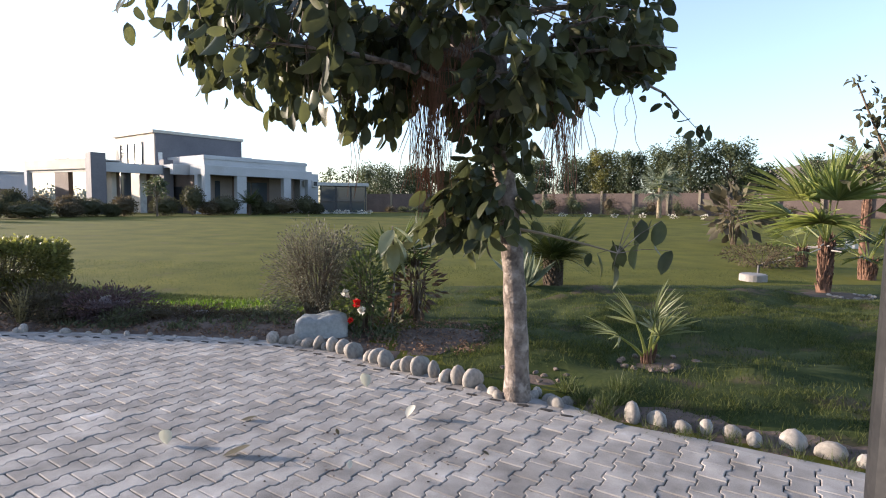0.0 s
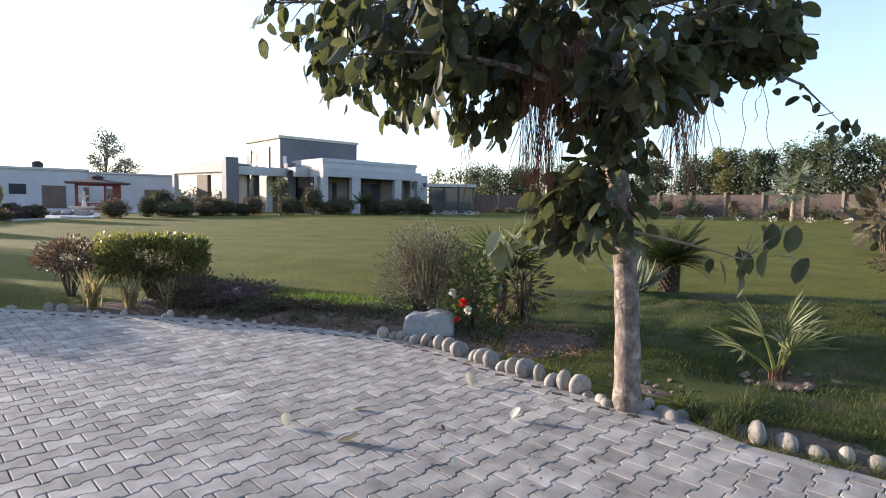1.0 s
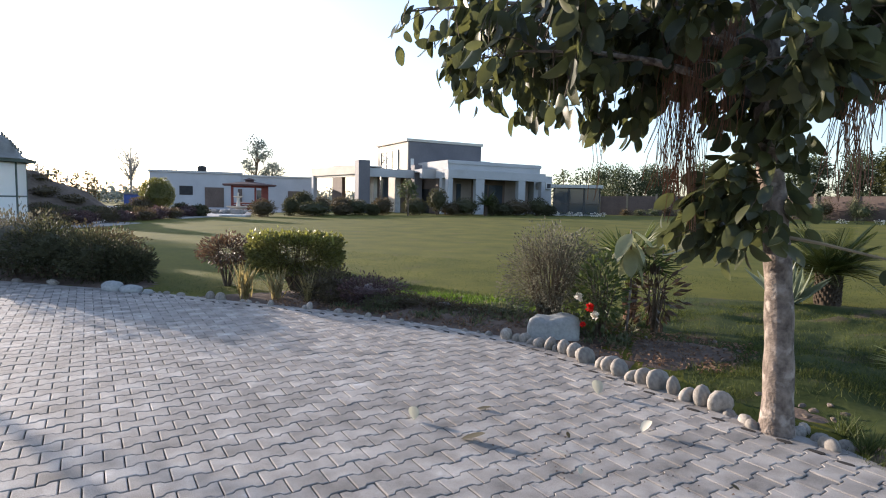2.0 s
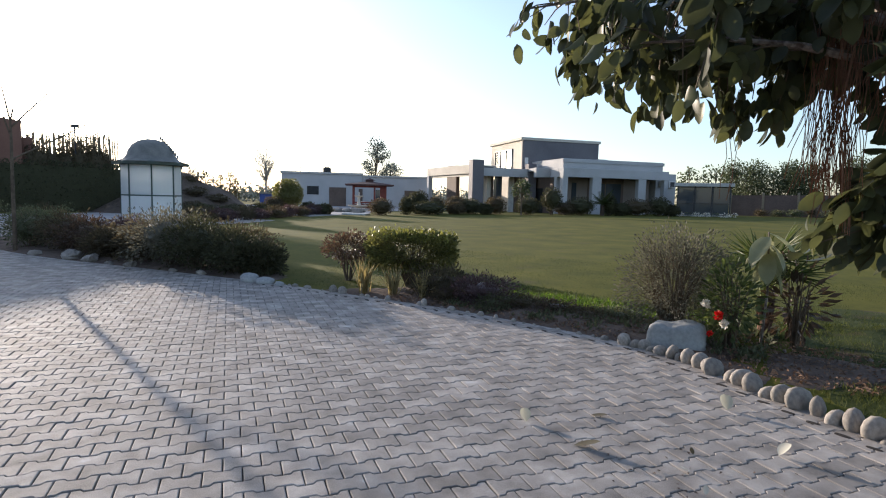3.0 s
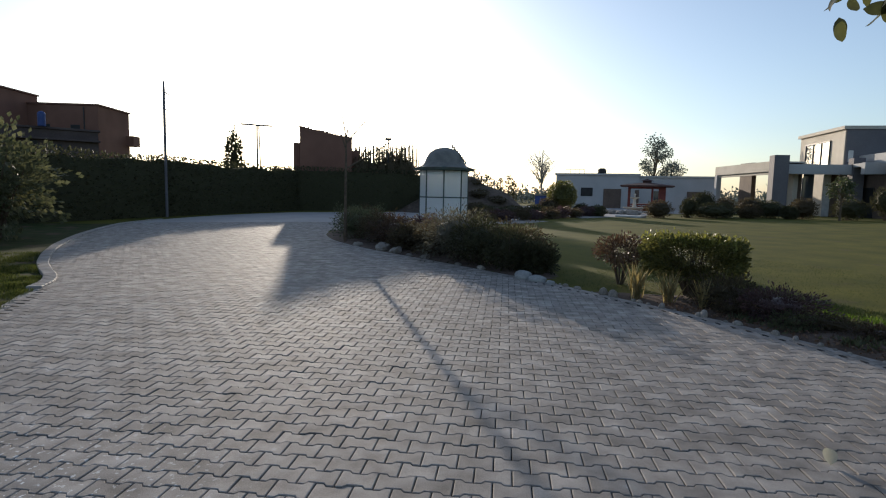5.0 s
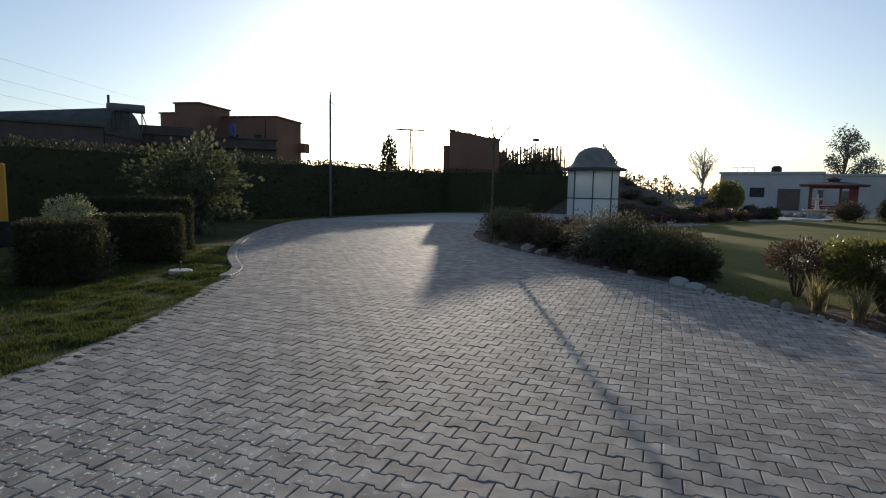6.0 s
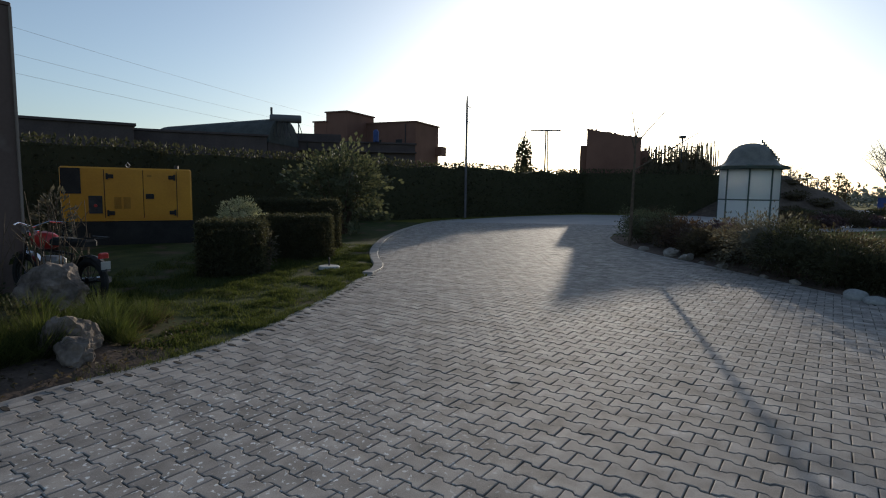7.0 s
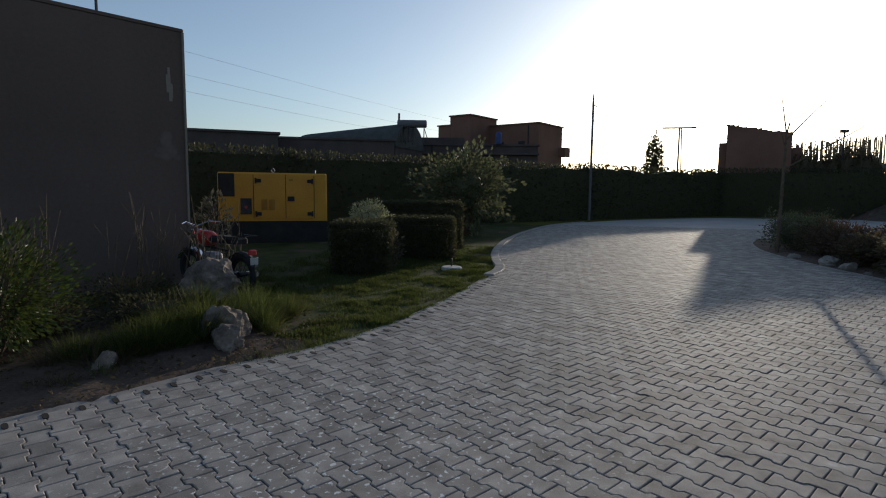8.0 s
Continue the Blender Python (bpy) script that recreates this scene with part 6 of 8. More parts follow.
single("dry_fronds", sticks, M["pale_hazy_twig"], "small heap of pale dry palm stalks on the lawn", "debris", 9.0, 15.3, gz(9.0, 15.3) + GROUND)

fg = np.random.default_rng(75)
fx_, fy_ = -4.3 + 3.2 * fg.random(6500), 7.55 + 0.75 * fg.random(6500) ** 1.4
sel = np.array([noise.noise(Vector((a * 1.9, b * 1.9, 5))) for a, b in zip(fx_, fy_)]) > -0.1 + 0.2 * fg.normal(size=6500)
fx_, fy_ = fx_[sel], fy_[sel]
single("fresh_grass", sown("fresh_grass", leaf(0.12, 3, 0.25, 0.2, 0.2), frames_along(fg.normal(size=(len(fx_), 3)) * [0.45, 0.45, 0] + [0, 0, 1], fg.random(len(fx_)) * 6.3, 0.05 + 0.07 * fg.random(len(fx_))), np.stack([fx_, fy_, np.full(len(fx_), GROUND)], 1)), M["fresh"], "bright green longer grass along the back of the bed", "grass", kind="stuff")

# weeds over the bed
wd = np.random.default_rng(73)
wx_, wy_ = -4.6 + 4.0 * wd.random(5200), 6.2 + 1.6 * wd.random(5200)
wk = np.array([noise.noise(Vector((a * 2.1, b * 2.1, 8))) for a, b in zip(wx_, wy_)])
sel = (wk > -0.05 + 0.15 * wd.normal(size=5200)) & ~inside(DRIVE, wx_, wy_ - 0.12) & (np.hypot(wx_ + 1.5, wy_ - 6.3) > 0.4) & (wy_ > np.interp(wx_, [-4.6, -1.9, -0.6], [6.5, 6.35, 5.7]))
wx_, wy_ = wx_[sel], wy_[sel]
single("bed_weeds", sown("bed_weeds", leaf(0.35, 2, 0.25), frames_along(wd.normal(size=(len(wx_), 3)) * 0.7 + [0, 0, 0.8], wd.random(len(wx_)) * 6.3, 0.05 + 0.06 * wd.random(len(wx_))), np.stack([wx_, wy_, np.full(len(wx_), 0.0)], 1)), M["dusty"], "sparse low weeds over the soil bed", "weeds", kind="stuff")

bl_ = np.random.default_rng(74)
bx_, by_ = -5.6 + 6.2 * bl_.random(5200), 5.6 + 2.1 * bl_.random(5200)
sel = ~inside(DRIVE, bx_, by_ - 0.1) & (by_ < np.interp(bx_, [-5.6, -2.0, 0.6], [7.6, 7.6, 6.9])) & (np.hypot(bx_ + 1.5, by_ - 6.3) > 0.4)
bx_, by_ = bx_[sel], by_[sel]
single("leaf_litter", sown("leaf_litter", leaf(0.6, 2, 0.4, 0.3), frames_along(bl_.normal(size=(len(bx_), 3)) * [1, 1, 0.4], bl_.normal(size=len(bx_)) * 0.6, 0.02 + 0.035 * bl_.random(len(bx_))), np.stack([bx_, by_, 0.015 + 0.03 * bl_.random(len(bx_))], 1)), M["litter"], "dry reddish brown leaf litter over the flower bed", "debris", kind="stuff")

# island at the bend
ISLE = ((-17.0, 5.75, 1.5, 1.05, "dusty"), (-15.6, 6.0, 1.3, 0.95, "umber"), (-14.5, 6.0, 1.2, 0.9, "bronze"), (-13.3, 5.95, 1.0, 0.72, "umber"), (-12.2, 6.2, 1.2, 0.8, "umber"), (-11.1, 6.2, 1.9, 1.2, "olive"), (-10.3, 6.25, 1.3, 1.05, "dark_hedge"),
        (-9.35, 6.45, 1.1, 0.86, "dark_hedge"), (-8.85, 6.7, 0.85, 0.62, "dark_hedge"), (-18.4, 6.6, 1.6, 1.0, "dusty"), (-20.0, 7.0, 1.5, 1.0, "umber"), (-12.6, 7.5, 1.3, 0.8, "shrub"), (-10.6, 7.4, 1.4, 0.85, "umber"), (-14.4, 8.0, 1.4, 0.85, "umber"), (-9.7, 7.25, 0.9, 0.6, "umber"), (-11.7, 8.2, 1.2, 0.75, "dusty"), (-16.5, 7.9, 1.3, 0.8, "purple"))
for k, (x, y, w, h, mt) in enumerate(ISLE):
    shrub("shrub", {"umber": "brown-leaved twiggy shrub on the driveway island", "dusty": "dusty green shrub on the driveway island", "olive": "grey-green shrub on the driveway island"}.get(mt, "dark green shrub on the driveway island"),
          "shrub", x, y, w, h, mt, 100 + k, 5200, 0.048, bare=0.02, stems=26, shell=0.25, group="island shrubs", core=0.55, lump=0.6)
sap = thing("bare_sapling", "leafless young tree with two long thin branches", "tree", -16.3, 5.15, -0.03)
part("trunk", Mesh().tube([(0, 0, -0.05), (0.02, 0, 1.4), (0, 0.02, 2.6), (0.0, 0.02, 3.1), (0.0, -0.16, 4.1)], [0.05, 0.042, 0.032, 0.022, 0.008], 8), M["twig"], sap)
for e in (((0, 0.02, 2.95), (0.05, 0.35, 3.35), (0.1, 0.86, 3.95)), ((0, 0, 2.2), (0.1, 0.9, 2.75), (0.2, 1.75, 3.3)), ((0, 0, 2.8), (0, -0.12, 3.2)), ((0, 0, 3.0), (0.0, 0.08, 3.4))):
    part("branch", Mesh().tube(e, [0.022, 0.017, 0.01][:len(e)], 5), M["twig"], sap)

# lawn-side planting of the south edge
for k, (x, y, w, d, h, tn) in enumerate(((-9.84, -3.9, 1.05, 0.95, 0.93, 104), (-12.2, -3.45, 0.75, 1.5, 0.92, 10), (-14.4, -4.05, 0.8, 2.1, 1.22, 10))):
    clipped_hedge("dark clipped box hedge on the side lawn", x, y, w, d, h, tn, "dark_hedge", 130 + k, 0.042, 4200, 0.03, group="clipped hedges")
shrub("shrub", "pale silvery shrub behind the clipped hedges", "shrub", -11.9, -4.55, 0.95, 1.3, "pale", 140, 4200, 0.04, bare=0.3, core=0.4, lump=0.35)
shrub("shrub", "pale sprigs growing from the hedge side", "shrub", -10.15, -3.4, 0.34, 0.8, "olive", 145, 420, 0.045, bare=0.1, core=0, shell=0.1, lump=0.5)
shrub("shrub", "large round shrub with glossy leaves by the driveway", "shrub", -19.3, -3.9, 3.0, 2.95, "dusty", 141, 5200, 0.12, bare=0.1, stems=30, shell=0.25, core=0.45, lump=0.75, width=0.8)
shrub("shrub", "leafy green shrub beneath the house wall", "shrub", -3.6, -4.85, 1.35, 1.2, "sago", 142, 12000, 0.04, bare=0.02, width=0.42, stems=40, shell=0.15, core=0.35, lump=0.55)
shrub("shrub", "dark twiggy shrub beneath the house wall", "shrub", -4.4, -5.1, 0.8, 0.45, "dark_hedge", 146, 2000, 0.036, bare=0.0, stems=40, shell=0.1, core=0.3, lump=0.6)
shrub("shrub", "dark twiggy shrub beneath the house wall", "shrub", -5.9, -5.5, 1.4, 0.45, "dark_hedge", 147, 2200, 0.036, bare=0.0, stems=50, shell=0.1, core=0.3, lump=0.6)
shrub("shrub", "dark low shrub behind the rocks", "shrub", -5.3, -4.6, 1.2, 0.36, "dark_hedge", 143, 3000, 0.035, bare=0.0, lump=0.6, core=0.5)
shrub("shrub", "tall thin shrub at the corner of the house", "shrub", -8.6, -6.2, 0.5, 1.5, "olive", 144, 500, 0.07, bare=0.15, core=0)
for k, (x, y, n_, ln) in enumerate(((-5.25, -3.25, 110, 0.34), (-5.6, -3.5, 120, 0.38), (-6.0, -3.85, 110, 0.38), (-5.0, -3.85, 90, 0.4), (-4.5, -3.6, 80, 0.32), (-5.6, -4.3, 90, 0.42), (-4.75, -4.1, 80, 0.36),
        (-5.3, -3.6, 110, 0.36), (-5.85, -3.3, 90, 0.3), (-6.2, -3.5, 80, 0.28), (-5.15, -3.05, 70, 0.26), (-4.2, -3.75, 70, 0.3))):
    # Shade put into colour: clumps east of x = -5.2 use the darker blades.
    tuft("grass_clump", "long green grass clump among the rocks", "grass", x, y, n_ * 4, ln * (1.15 if x < -5.2 else 0.95), "grass" if x < -5.2 else "turf", 150 + k, 0.5, 0.013, "grass clumps")
lt = np.random.default_rng(79)
for k in range(12):
    tuft("grass_clump", "dark low grass clump beside the rocks", "grass", -3.85 - 0.09 * k, -3.9 - 0.3 * lt.random() + 0.05 * k, 420, 0.3 + 0.012 * k + 0.08 * lt.random(), "turf", 840 + k, 0.8, 0.014, "dark grass clumps")
for k in range(26):
    x = -2.4 - 4.0 * lt.random()
    y = -4.55 + 0.75 * lt.random() - 0.16 * (x + 2.4) * (1 if x > -4.6 else 1.6)
    tuft("grass_clump", "dark withered grass clump in the shaded bed", "grass", x, min(y, -3.95 - 0.62 * (x + 1.5) if x > -3.2 else -3.3), 130, 0.16 + 0.16 * lt.random(), "umber" if k % 3 else "turf", 800 + k, 0.8, 0.02, "withered clumps")
lx_, ly_ = -1.5 - 4.6 * lt.random(2600), -6.2 + 3.6 * lt.random(2600)
lk = ~inside(DRIVE, lx_, ly_ + 0.06) & (ly_ < -2.4 - 0.5 * (lx_ + 5.0)) & (ly_ > -6.4)
single("leaf_litter", sown("leaf_litter", leaf(0.6, 2, 0.4, 0.3), frames_along(lt.normal(size=(lk.sum(), 3)) * [1, 1, 0.35], lt.normal(size=lk.sum()) * 0.5, 0.02 + 0.04 * lt.random(lk.sum())), np.stack([lx_[lk], ly_[lk], np.full(lk.sum(), 0.035)], 1)), M["umber"], "dry brown leaf litter over the shaded bed", "debris", kind="stuff")
rd = np.random.default_rng(77)
for k in range(24):
    x, y = -3.0 - 4.2 * rd.random(), 0.0
    y = -5.35 - 0.35 * rd.random() + (x + 3.0) * 0.05
    if k >= 16:
        x, y = -6.5 - 0.9 * rd.random(), -4.75 - 0.4 * rd.random()
    ds = thing("dry_plant", "bare dry plant stalks against the house wall", "plant", x, y, -0.03, group="dry plants")
    for j in range(3):
        top = (rd.normal() * 0.15, rd.normal() * 0.12, 0.85 + 0.65 * rd.random() ** 1.5)
        g_ = Mesh().tube([(0, 0, -0.05), (top[0] * 0.4 + rd.normal() * 0.03, top[1] * 0.4, top[2] * 0.5), top], [0.008, 0.006, 0.003], 5)
        m_ = (top[0] * 0.7, top[1] * 0.7, top[2] * 0.75)
        g_.tube([m_, (m_[0] + rd.normal() * 0.12, m_[1] + rd.normal() * 0.1, m_[2] + 0.25)], [0.006, 0.003], 4)
        part("stalk", g_, M["twig"], ds)

# ---- far planting ----
FRONT = ((-28.2, 36.6, 1.5, 1.9), (-26.4, 39.2, 1.8, 1.5), (-26.4, 35.4, 2.9, 1.1), (-25.3, 39.9, 2.0, 1.3), (-24.0, 41.8, 1.8, 1.5), (-21.6, 43.1, 2.2, 1.5), (-18.3, 46.7, 2.6, 1.6),
         (-14.4, 50.2, 2.6, 1.5), (-12.9, 51.6, 2.0, 1.7), (-23.7, 39.7, 1.2, 0.9),
         (-19.2, 45.6, 1.8, 1.1), (-15.5, 49.0, 1.8, 1.1), (-12.0, 52.2, 1.4, 1.0), (-25.6, 38.2, 1.6, 1.0), (-16.2, 48.0, 1.2, 1.9))
for k, (x, y, w, h) in enumerate(FRONT):
    shrub("shrub", "dark rounded shrub in front of the villa", "shrub", x, y, w, h, ("dark_hedge", "umber", "dark_hedge")[k % 3], 200 + k, 3000, 0.085, bare=0.0, lump=0.2, group="villa shrubs")
shrub("topiary", "dark ball-shaped topiary in front of the villa", "topiary", -20.2, 44.9, 1.8, 2.4, "dark_hedge", 220, 1800, 0.11, bare=0.15, lump=0.08)
WEST = ((-34.8, 27.2, 1.5, 1.3), (-32.5, 28.5, 1.2, 0.9), (-31.0, 28.7, 1.3, 0.8), (-28.0, 31.6, 1.9, 1.25), (-27.8, 34.4, 1.1, 1.4), (-28.4, 36.5, 2.0, 1.8), (-27.1, 37.4, 1.4, 1.5),
        (-33.2, 22.7, 2.3, 0.7), (-30.9, 18.9, 1.8, 0.8), (-28.6, 17.5, 2.0, 0.7), (-33.4, 25.0, 1.6, 0.8))
for k, (x, y, w, h) in enumerate(WEST):
    shrub("shrub", "dark shrub at the far edge of the lawn", "shrub", x, y, w, h, ("umber", "dark_hedge", "dark_hedge")[k % 3], 240 + k, 2400, 0.085, bare=0.0, group="far lawn shrubs")
for k in range(13):
    shrub("shrub", "low dark purple plant along the far lawn edge", "shrub", -26.6 - 0.4 * k + 0.3 * math.sin(k * 2.3), 16.6 + 1.0 * k, 1.15, 0.45 + 0.35 * ((k * 0.618) % 1), "purple" if k % 3 else "umber", 760 + k, 1500, 0.075, bare=0.0, group="far lawn row", lump=0.6, core=0.55)
shrub("topiary", "green ball-shaped topiary at the lawn edge", "topiary", -35.0, 28.7, 2.3, 2.65, "hedge", 260, 15000, 0.075, bare=0.12, lump=0.16, core=0.72)
TREES = ((-7.5, 63.5, 5.0, 5.4), (-3.0, 63.0, 4.5, 5.2), (2.0, 62.0, 4.5, 5.4), (6.0, 60.0, 4.0, 5.5), (9.4, 55.8, 3.4, 5.7), (12.5, 55.0, 4.0, 5.7), (15.1, 53.2, 3.2, 6.4), (17.1, 51.6, 3.4, 6.0),
         (19.2, 49.8, 3.8, 6.3), (21.4, 48.0, 4.2, 6.8), (23.6, 46.8, 3.8, 6.6), (25.6, 46.0, 3.0, 4.4), (29.0, 43.0, 4.0, 4.6), (33.0, 39.0, 4.0, 4.4))
for k, (x, y, w, h) in enumerate(TREES):
    far_tree("tree", "leafy garden tree behind the boundary wall", x * 1.14, y * 1.14, w * 1.1, h * 1.12, "hedge" if k == 6 else "tree", 300 + k, 7000, 0.22, 0.2, "boundary trees", bunches=17)
far_tree("tree", "tall tree behind the bungalow, haze put into its leaf colour", -60.9, 66.5, 4.3, 10.9, "hazy_tree", 330, 3000, 0.27, 0.36, bunches=12)
far_tree("tree", "low tree behind the bungalow, haze put into its leaf colour", -58.6, 67.8, 3.6, 7.4, "hazy_tree", 331, 1500, 0.27, 0.4, bunches=8)
for k, (x, y, h, w) in enumerate(((-75.8, 57.6, 10.2, 6.5), (-80, 47, 6.0, 4.5), (-84, 44, 7, 4.5))):
    bt = thing("bare_tree", "leafless tree on the far ground", "tree", x, y, 0, group="bare trees")
    tr_ = np.random.default_rng(340 + k)
    wood = Mesh().tube([(0, 0, -0.1), (0.1, 0, h * 0.35), (0, 0.1, h * 0.7)], [0.2, 0.16, 0.07], 7)
    part("trunk", wood, M["pale_hazy_twig"], bt)
    for j in range(64):
        z0 = h * (0.25 + 0.42 * tr_.random())
        d_ = tr_.normal(size=3)
        d_ /= np.linalg.norm(d_)
        q = 0.55 + 0.45 * tr_.random()
        e = (d_[0] * q * w / 2, d_[1] * q * w / 2, max(z0 + 0.1, h * (0.68 + 0.32 * d_[2] * q)))
        mid = (e[0] * 0.45 + tr_.normal() * 0.12, e[1] * 0.45 + tr_.normal() * 0.12, (z0 + e[2]) / 2 + 0.15)
        br = Mesh().tube([(0, 0, z0), mid, e], [0.06, 0.04, 0.02], 4)
        for i in range(4):
            f_ = Vector(mid).lerp(Vector(e), 0.25 * i)
            br.tube([tuple(f_), tuple(f_ + Vector((tr_.normal() * 0.4, tr_.normal() * 0.4, 0.25 + 0.5 * tr_.random())))], [0.028, 0.014], 4)
        part("branch", br, M["pale_hazy_twig"], bt)
shrub("conifer", "dark narrow conifer above the hedge", "tree", -44.5, 5.4, 1.15, 5.7, "dark_hedge", 350, 3600, 0.17, bare=0.1, lump=0.35, core=0.5, stems=3)
for k in range(16):
    a = 62 + 9 * k if k < 4 else 40 + 0.9 * k
    far_tree("tree", "distant tree on the flat land", -math.sin(radians(a + 20)) * 105, math.cos(radians(a + 20)) * 105, 7, 5.5, "hazy_tree", 360 + k, 500, 0.5, 0.1, "distant trees") if k < 4 else \
        far_tree("cypress", "small dark conifer on the far ground", -66 - 0.4 * k, 27 + 1.5 * k, 1.3, 3.9 + 0.5 * (k % 3), "dark_hedge", 360 + k, 420, 0.25, 0.05, "small conifers")
for k in range(5):
    far_tree("tree", "tree beyond the villa", -16 + 3.2 * k, 78, 4, 6.0, "tree", 390 + k, 500, 0.4, 0.15, "trees behind the villa")
for k, (x, y, h) in enumerate(((-40.6, 20.4, 1.9), (-38.4, 21.0, 1.9), (-37.2, 22.4, 1.5), (-36.2, 23.4, 1.0), (-39.2, 23.0, 2.3), (-35.6, 21.2, 0.5), (-41.5, 22.6, 1.7))):
    shrub("scrub", "low dark scrub growing on the earth heap", "shrub", x, y, 1.5, 0.6, "umber", 420 + k, 700, 0.11, bare=0.0, group="heap scrub", z=h - 0.25)
br_ = np.random.default_rng(88)
belt, belt_axes = [], []
for k in range(330):
    a, q, h = radians(28 + 75 * br_.random()), 95 + 80 * br_.random(), 1.6 + 2.2 * br_.random() ** 2
    c = np.array([-math.sin(a) * q, math.cos(a) * q, h * 0.5])
    belt.append(c + br_.normal(size=(55, 3)) * [1.6, 1.6, h * 0.24])
    belt_axes.append(br_.normal(size=(55, 3)) + [0, 0, 0.4])
belt, belt_axes = np.concatenate(belt), np.concatenate(belt_axes)
single("distant_woods", sown("distant_woods", LEAF1, frames_along(belt_axes, br_.random(len(belt)) * 6.3, 0.5 + 0.5 * br_.random(len(belt))), belt), M["hazy_tree"], "low belt of distant scrub and trees on the horizon", "woods", kind="stuff")
far_tree("tree", "leafless bushy tree behind the bamboo screen", -46.5, 18.8, 3.4, 5.9, "umber", 399, 1300, 0.2, 0.3, bunches=14)
far_tree("tree", "leafless bushy tree behind the bamboo screen", -47.5, 16.4, 2.6, 5.3, "umber", 398, 900, 0.2, 0.3, bunches=12)

for k in range(9):
    shrub("flowering_plant", "low plant with small white flowers at the far lawn edge", "flower", -13.2 + 0.75 * k, 54.2 - 0.1 * k, 0.6, 0.35, "pale_petal" if k % 3 else "dusty", 470 + k, 70, 0.11, bare=0.1, group="white flowers", core=0, stems=5)

shrub("shrub", "plant with large drooping dull brown-green leaves on the lawn", "plant", 11.3, 21.9, 2.2, 2.2, "dry_ficus", 455, 190, 0.44, bare=0.2, shell=0.3, core=0, stems=12, lump=0.4)
shed = thing("garden_shed", "low blue painted shed beyond the paved court", "shed", -47.6, 36.5, None, 52)
part("wall", Mesh().box(0, 0.9, 0, 1.7, 1.8, 1.5, 0, 0.02), M["blue"], shed)
part("roof", Mesh().box(0, 0.9, 1.5, 1.9, 2.0, 0.1, 0, 0.02), M["grey"], shed)
far_tree("tree", "small round tree in front of the villa porch", -21.2, 41.2, 1.5, 3.0, "tree", 456, 900, 0.16, 0.5, bunches=8)
sago("dark spiky palm in front of the villa verandah", -16.6, 47.4, 0.9, 0.16, 20, 1.5, 457)

wl = np.random.default_rng(58)
for k in range(26):
    x = -6.0 + 1.45 * k + wl.normal() * 0.4
    y = float(np.interp(x, [p[0] for p in WALL_LINE], [p[1] for p in WALL_LINE])) - 1.2 - 1.2 * wl.random()
    shrub("shrub", "scrubby plant at the foot of the boundary wall", "shrub", x, y, 0.9 + 1.1 * wl.random(), 0.6 + 1.7 * wl.random() ** 2, ("umber", "dusty", "tree")[k % 3], 700 + k, 900, 0.1, bare=0.0, shell=0.2, core=0.5, lump=0.7, group="wall planting", stems=6)
for k in range(12):
    shrub("flowering_plant", "low plant with small white flowers before the boundary wall", "flower", 9.0 + 0.9 * k, 47.5 - 0.62 * k, 0.6, 0.3, "pale_petal" if k % 2 else "dusty", 740 + k, 60, 0.1, bare=0.1, group="wall flowers", core=0, stems=4)

# ---- the ficus at the paving edge ----
ficus = thing("ficus_tree", "ficus tree with large glossy leaves and hanging aerial roots", "tree", 0.5, 4.42, -0.03)
tk = Mesh()
prof = [(0.0, 0.0, -0.1, 0.14), (0.0, 0.0, 0.05, 0.107), (-0.01, 0, 0.4, 0.093), (-0.04, 0, 0.9, 0.086), (-0.09, 0.0, 1.4, 0.08), (-0.16, 0.02, 1.9, 0.085), (-0.2, 0.02, 2.4, 0.08), (-0.22, 0.05, 3.0, 0.06), (-0.2, 0.05, 3.7, 0.04)]
tk.tube([p[:3] for p in smooth_path([q[:3] for q in prof], 0.1)], [float(np.interp(p[2], [q[2] for q in prof], [q[3] for q in prof])) * (1 + 0.05 * math.sin(i * 1.7)) for i, p in enumerate(smooth_path([q[:3] for q in prof], 0.1))], 14)
part("trunk", tk.data("trunk", True), M["bark"], ficus)
fr_ = np.random.default_rng(404)
BOUGHS = [(a, z0, ln, up) for a, z0, ln, up in (
    (175, 2.4, 2.3, 0.85), (190, 2.5, 2.5, 1.2), (205, 2.25, 1.7, 0.7), (160, 2.6, 2.2, 1.3), (150, 2.3, 1.6, 0.9), (225, 2.4, 1.5, 1.0), (250, 2.5, 1.3, 1.2), (275, 2.1, 1.1, 0.7),
    (300, 2.3, 1.0, 0.9), (325, 2.3, 0.9, 0.7), (350, 2.3, 0.85, 0.6), (5, 2.4, 0.9, 0.9), (20, 2.2, 0.9, 0.6), (45, 2.3, 1.0, 0.9), (80, 2.3, 1.4, 0.9), (115, 2.5, 1.5, 1.2),
    (180, 3.1, 1.8, 1.0), (0, 2.9, 0.95, 0.3), (90, 3.2, 1.2, 1.1), (270, 3.2, 1.1, 1.1), (230, 3.3, 1.2, 1.2), (320, 3.3, 1.2, 1.2), (140, 3.4, 1.2, 1.2), (40, 3.4, 1.2, 1.2))]
UNDER = ([-3.1, -2.55, -2.33, -1.82, -1.56, -1.2, -1.03, -0.9, -0.6, -0.5, -0.4, -0.2, 0.08, 0.34, 0.56, 0.82, 1.1], [2.88, 2.58, 2.38, 2.24, 2.15, 2.02, 2.04, 2.4, 2.42, 2.0, 1.3, 1.2, 1.85, 2.12, 2.34, 2.4, 2.3])
nodes, heads = [], []
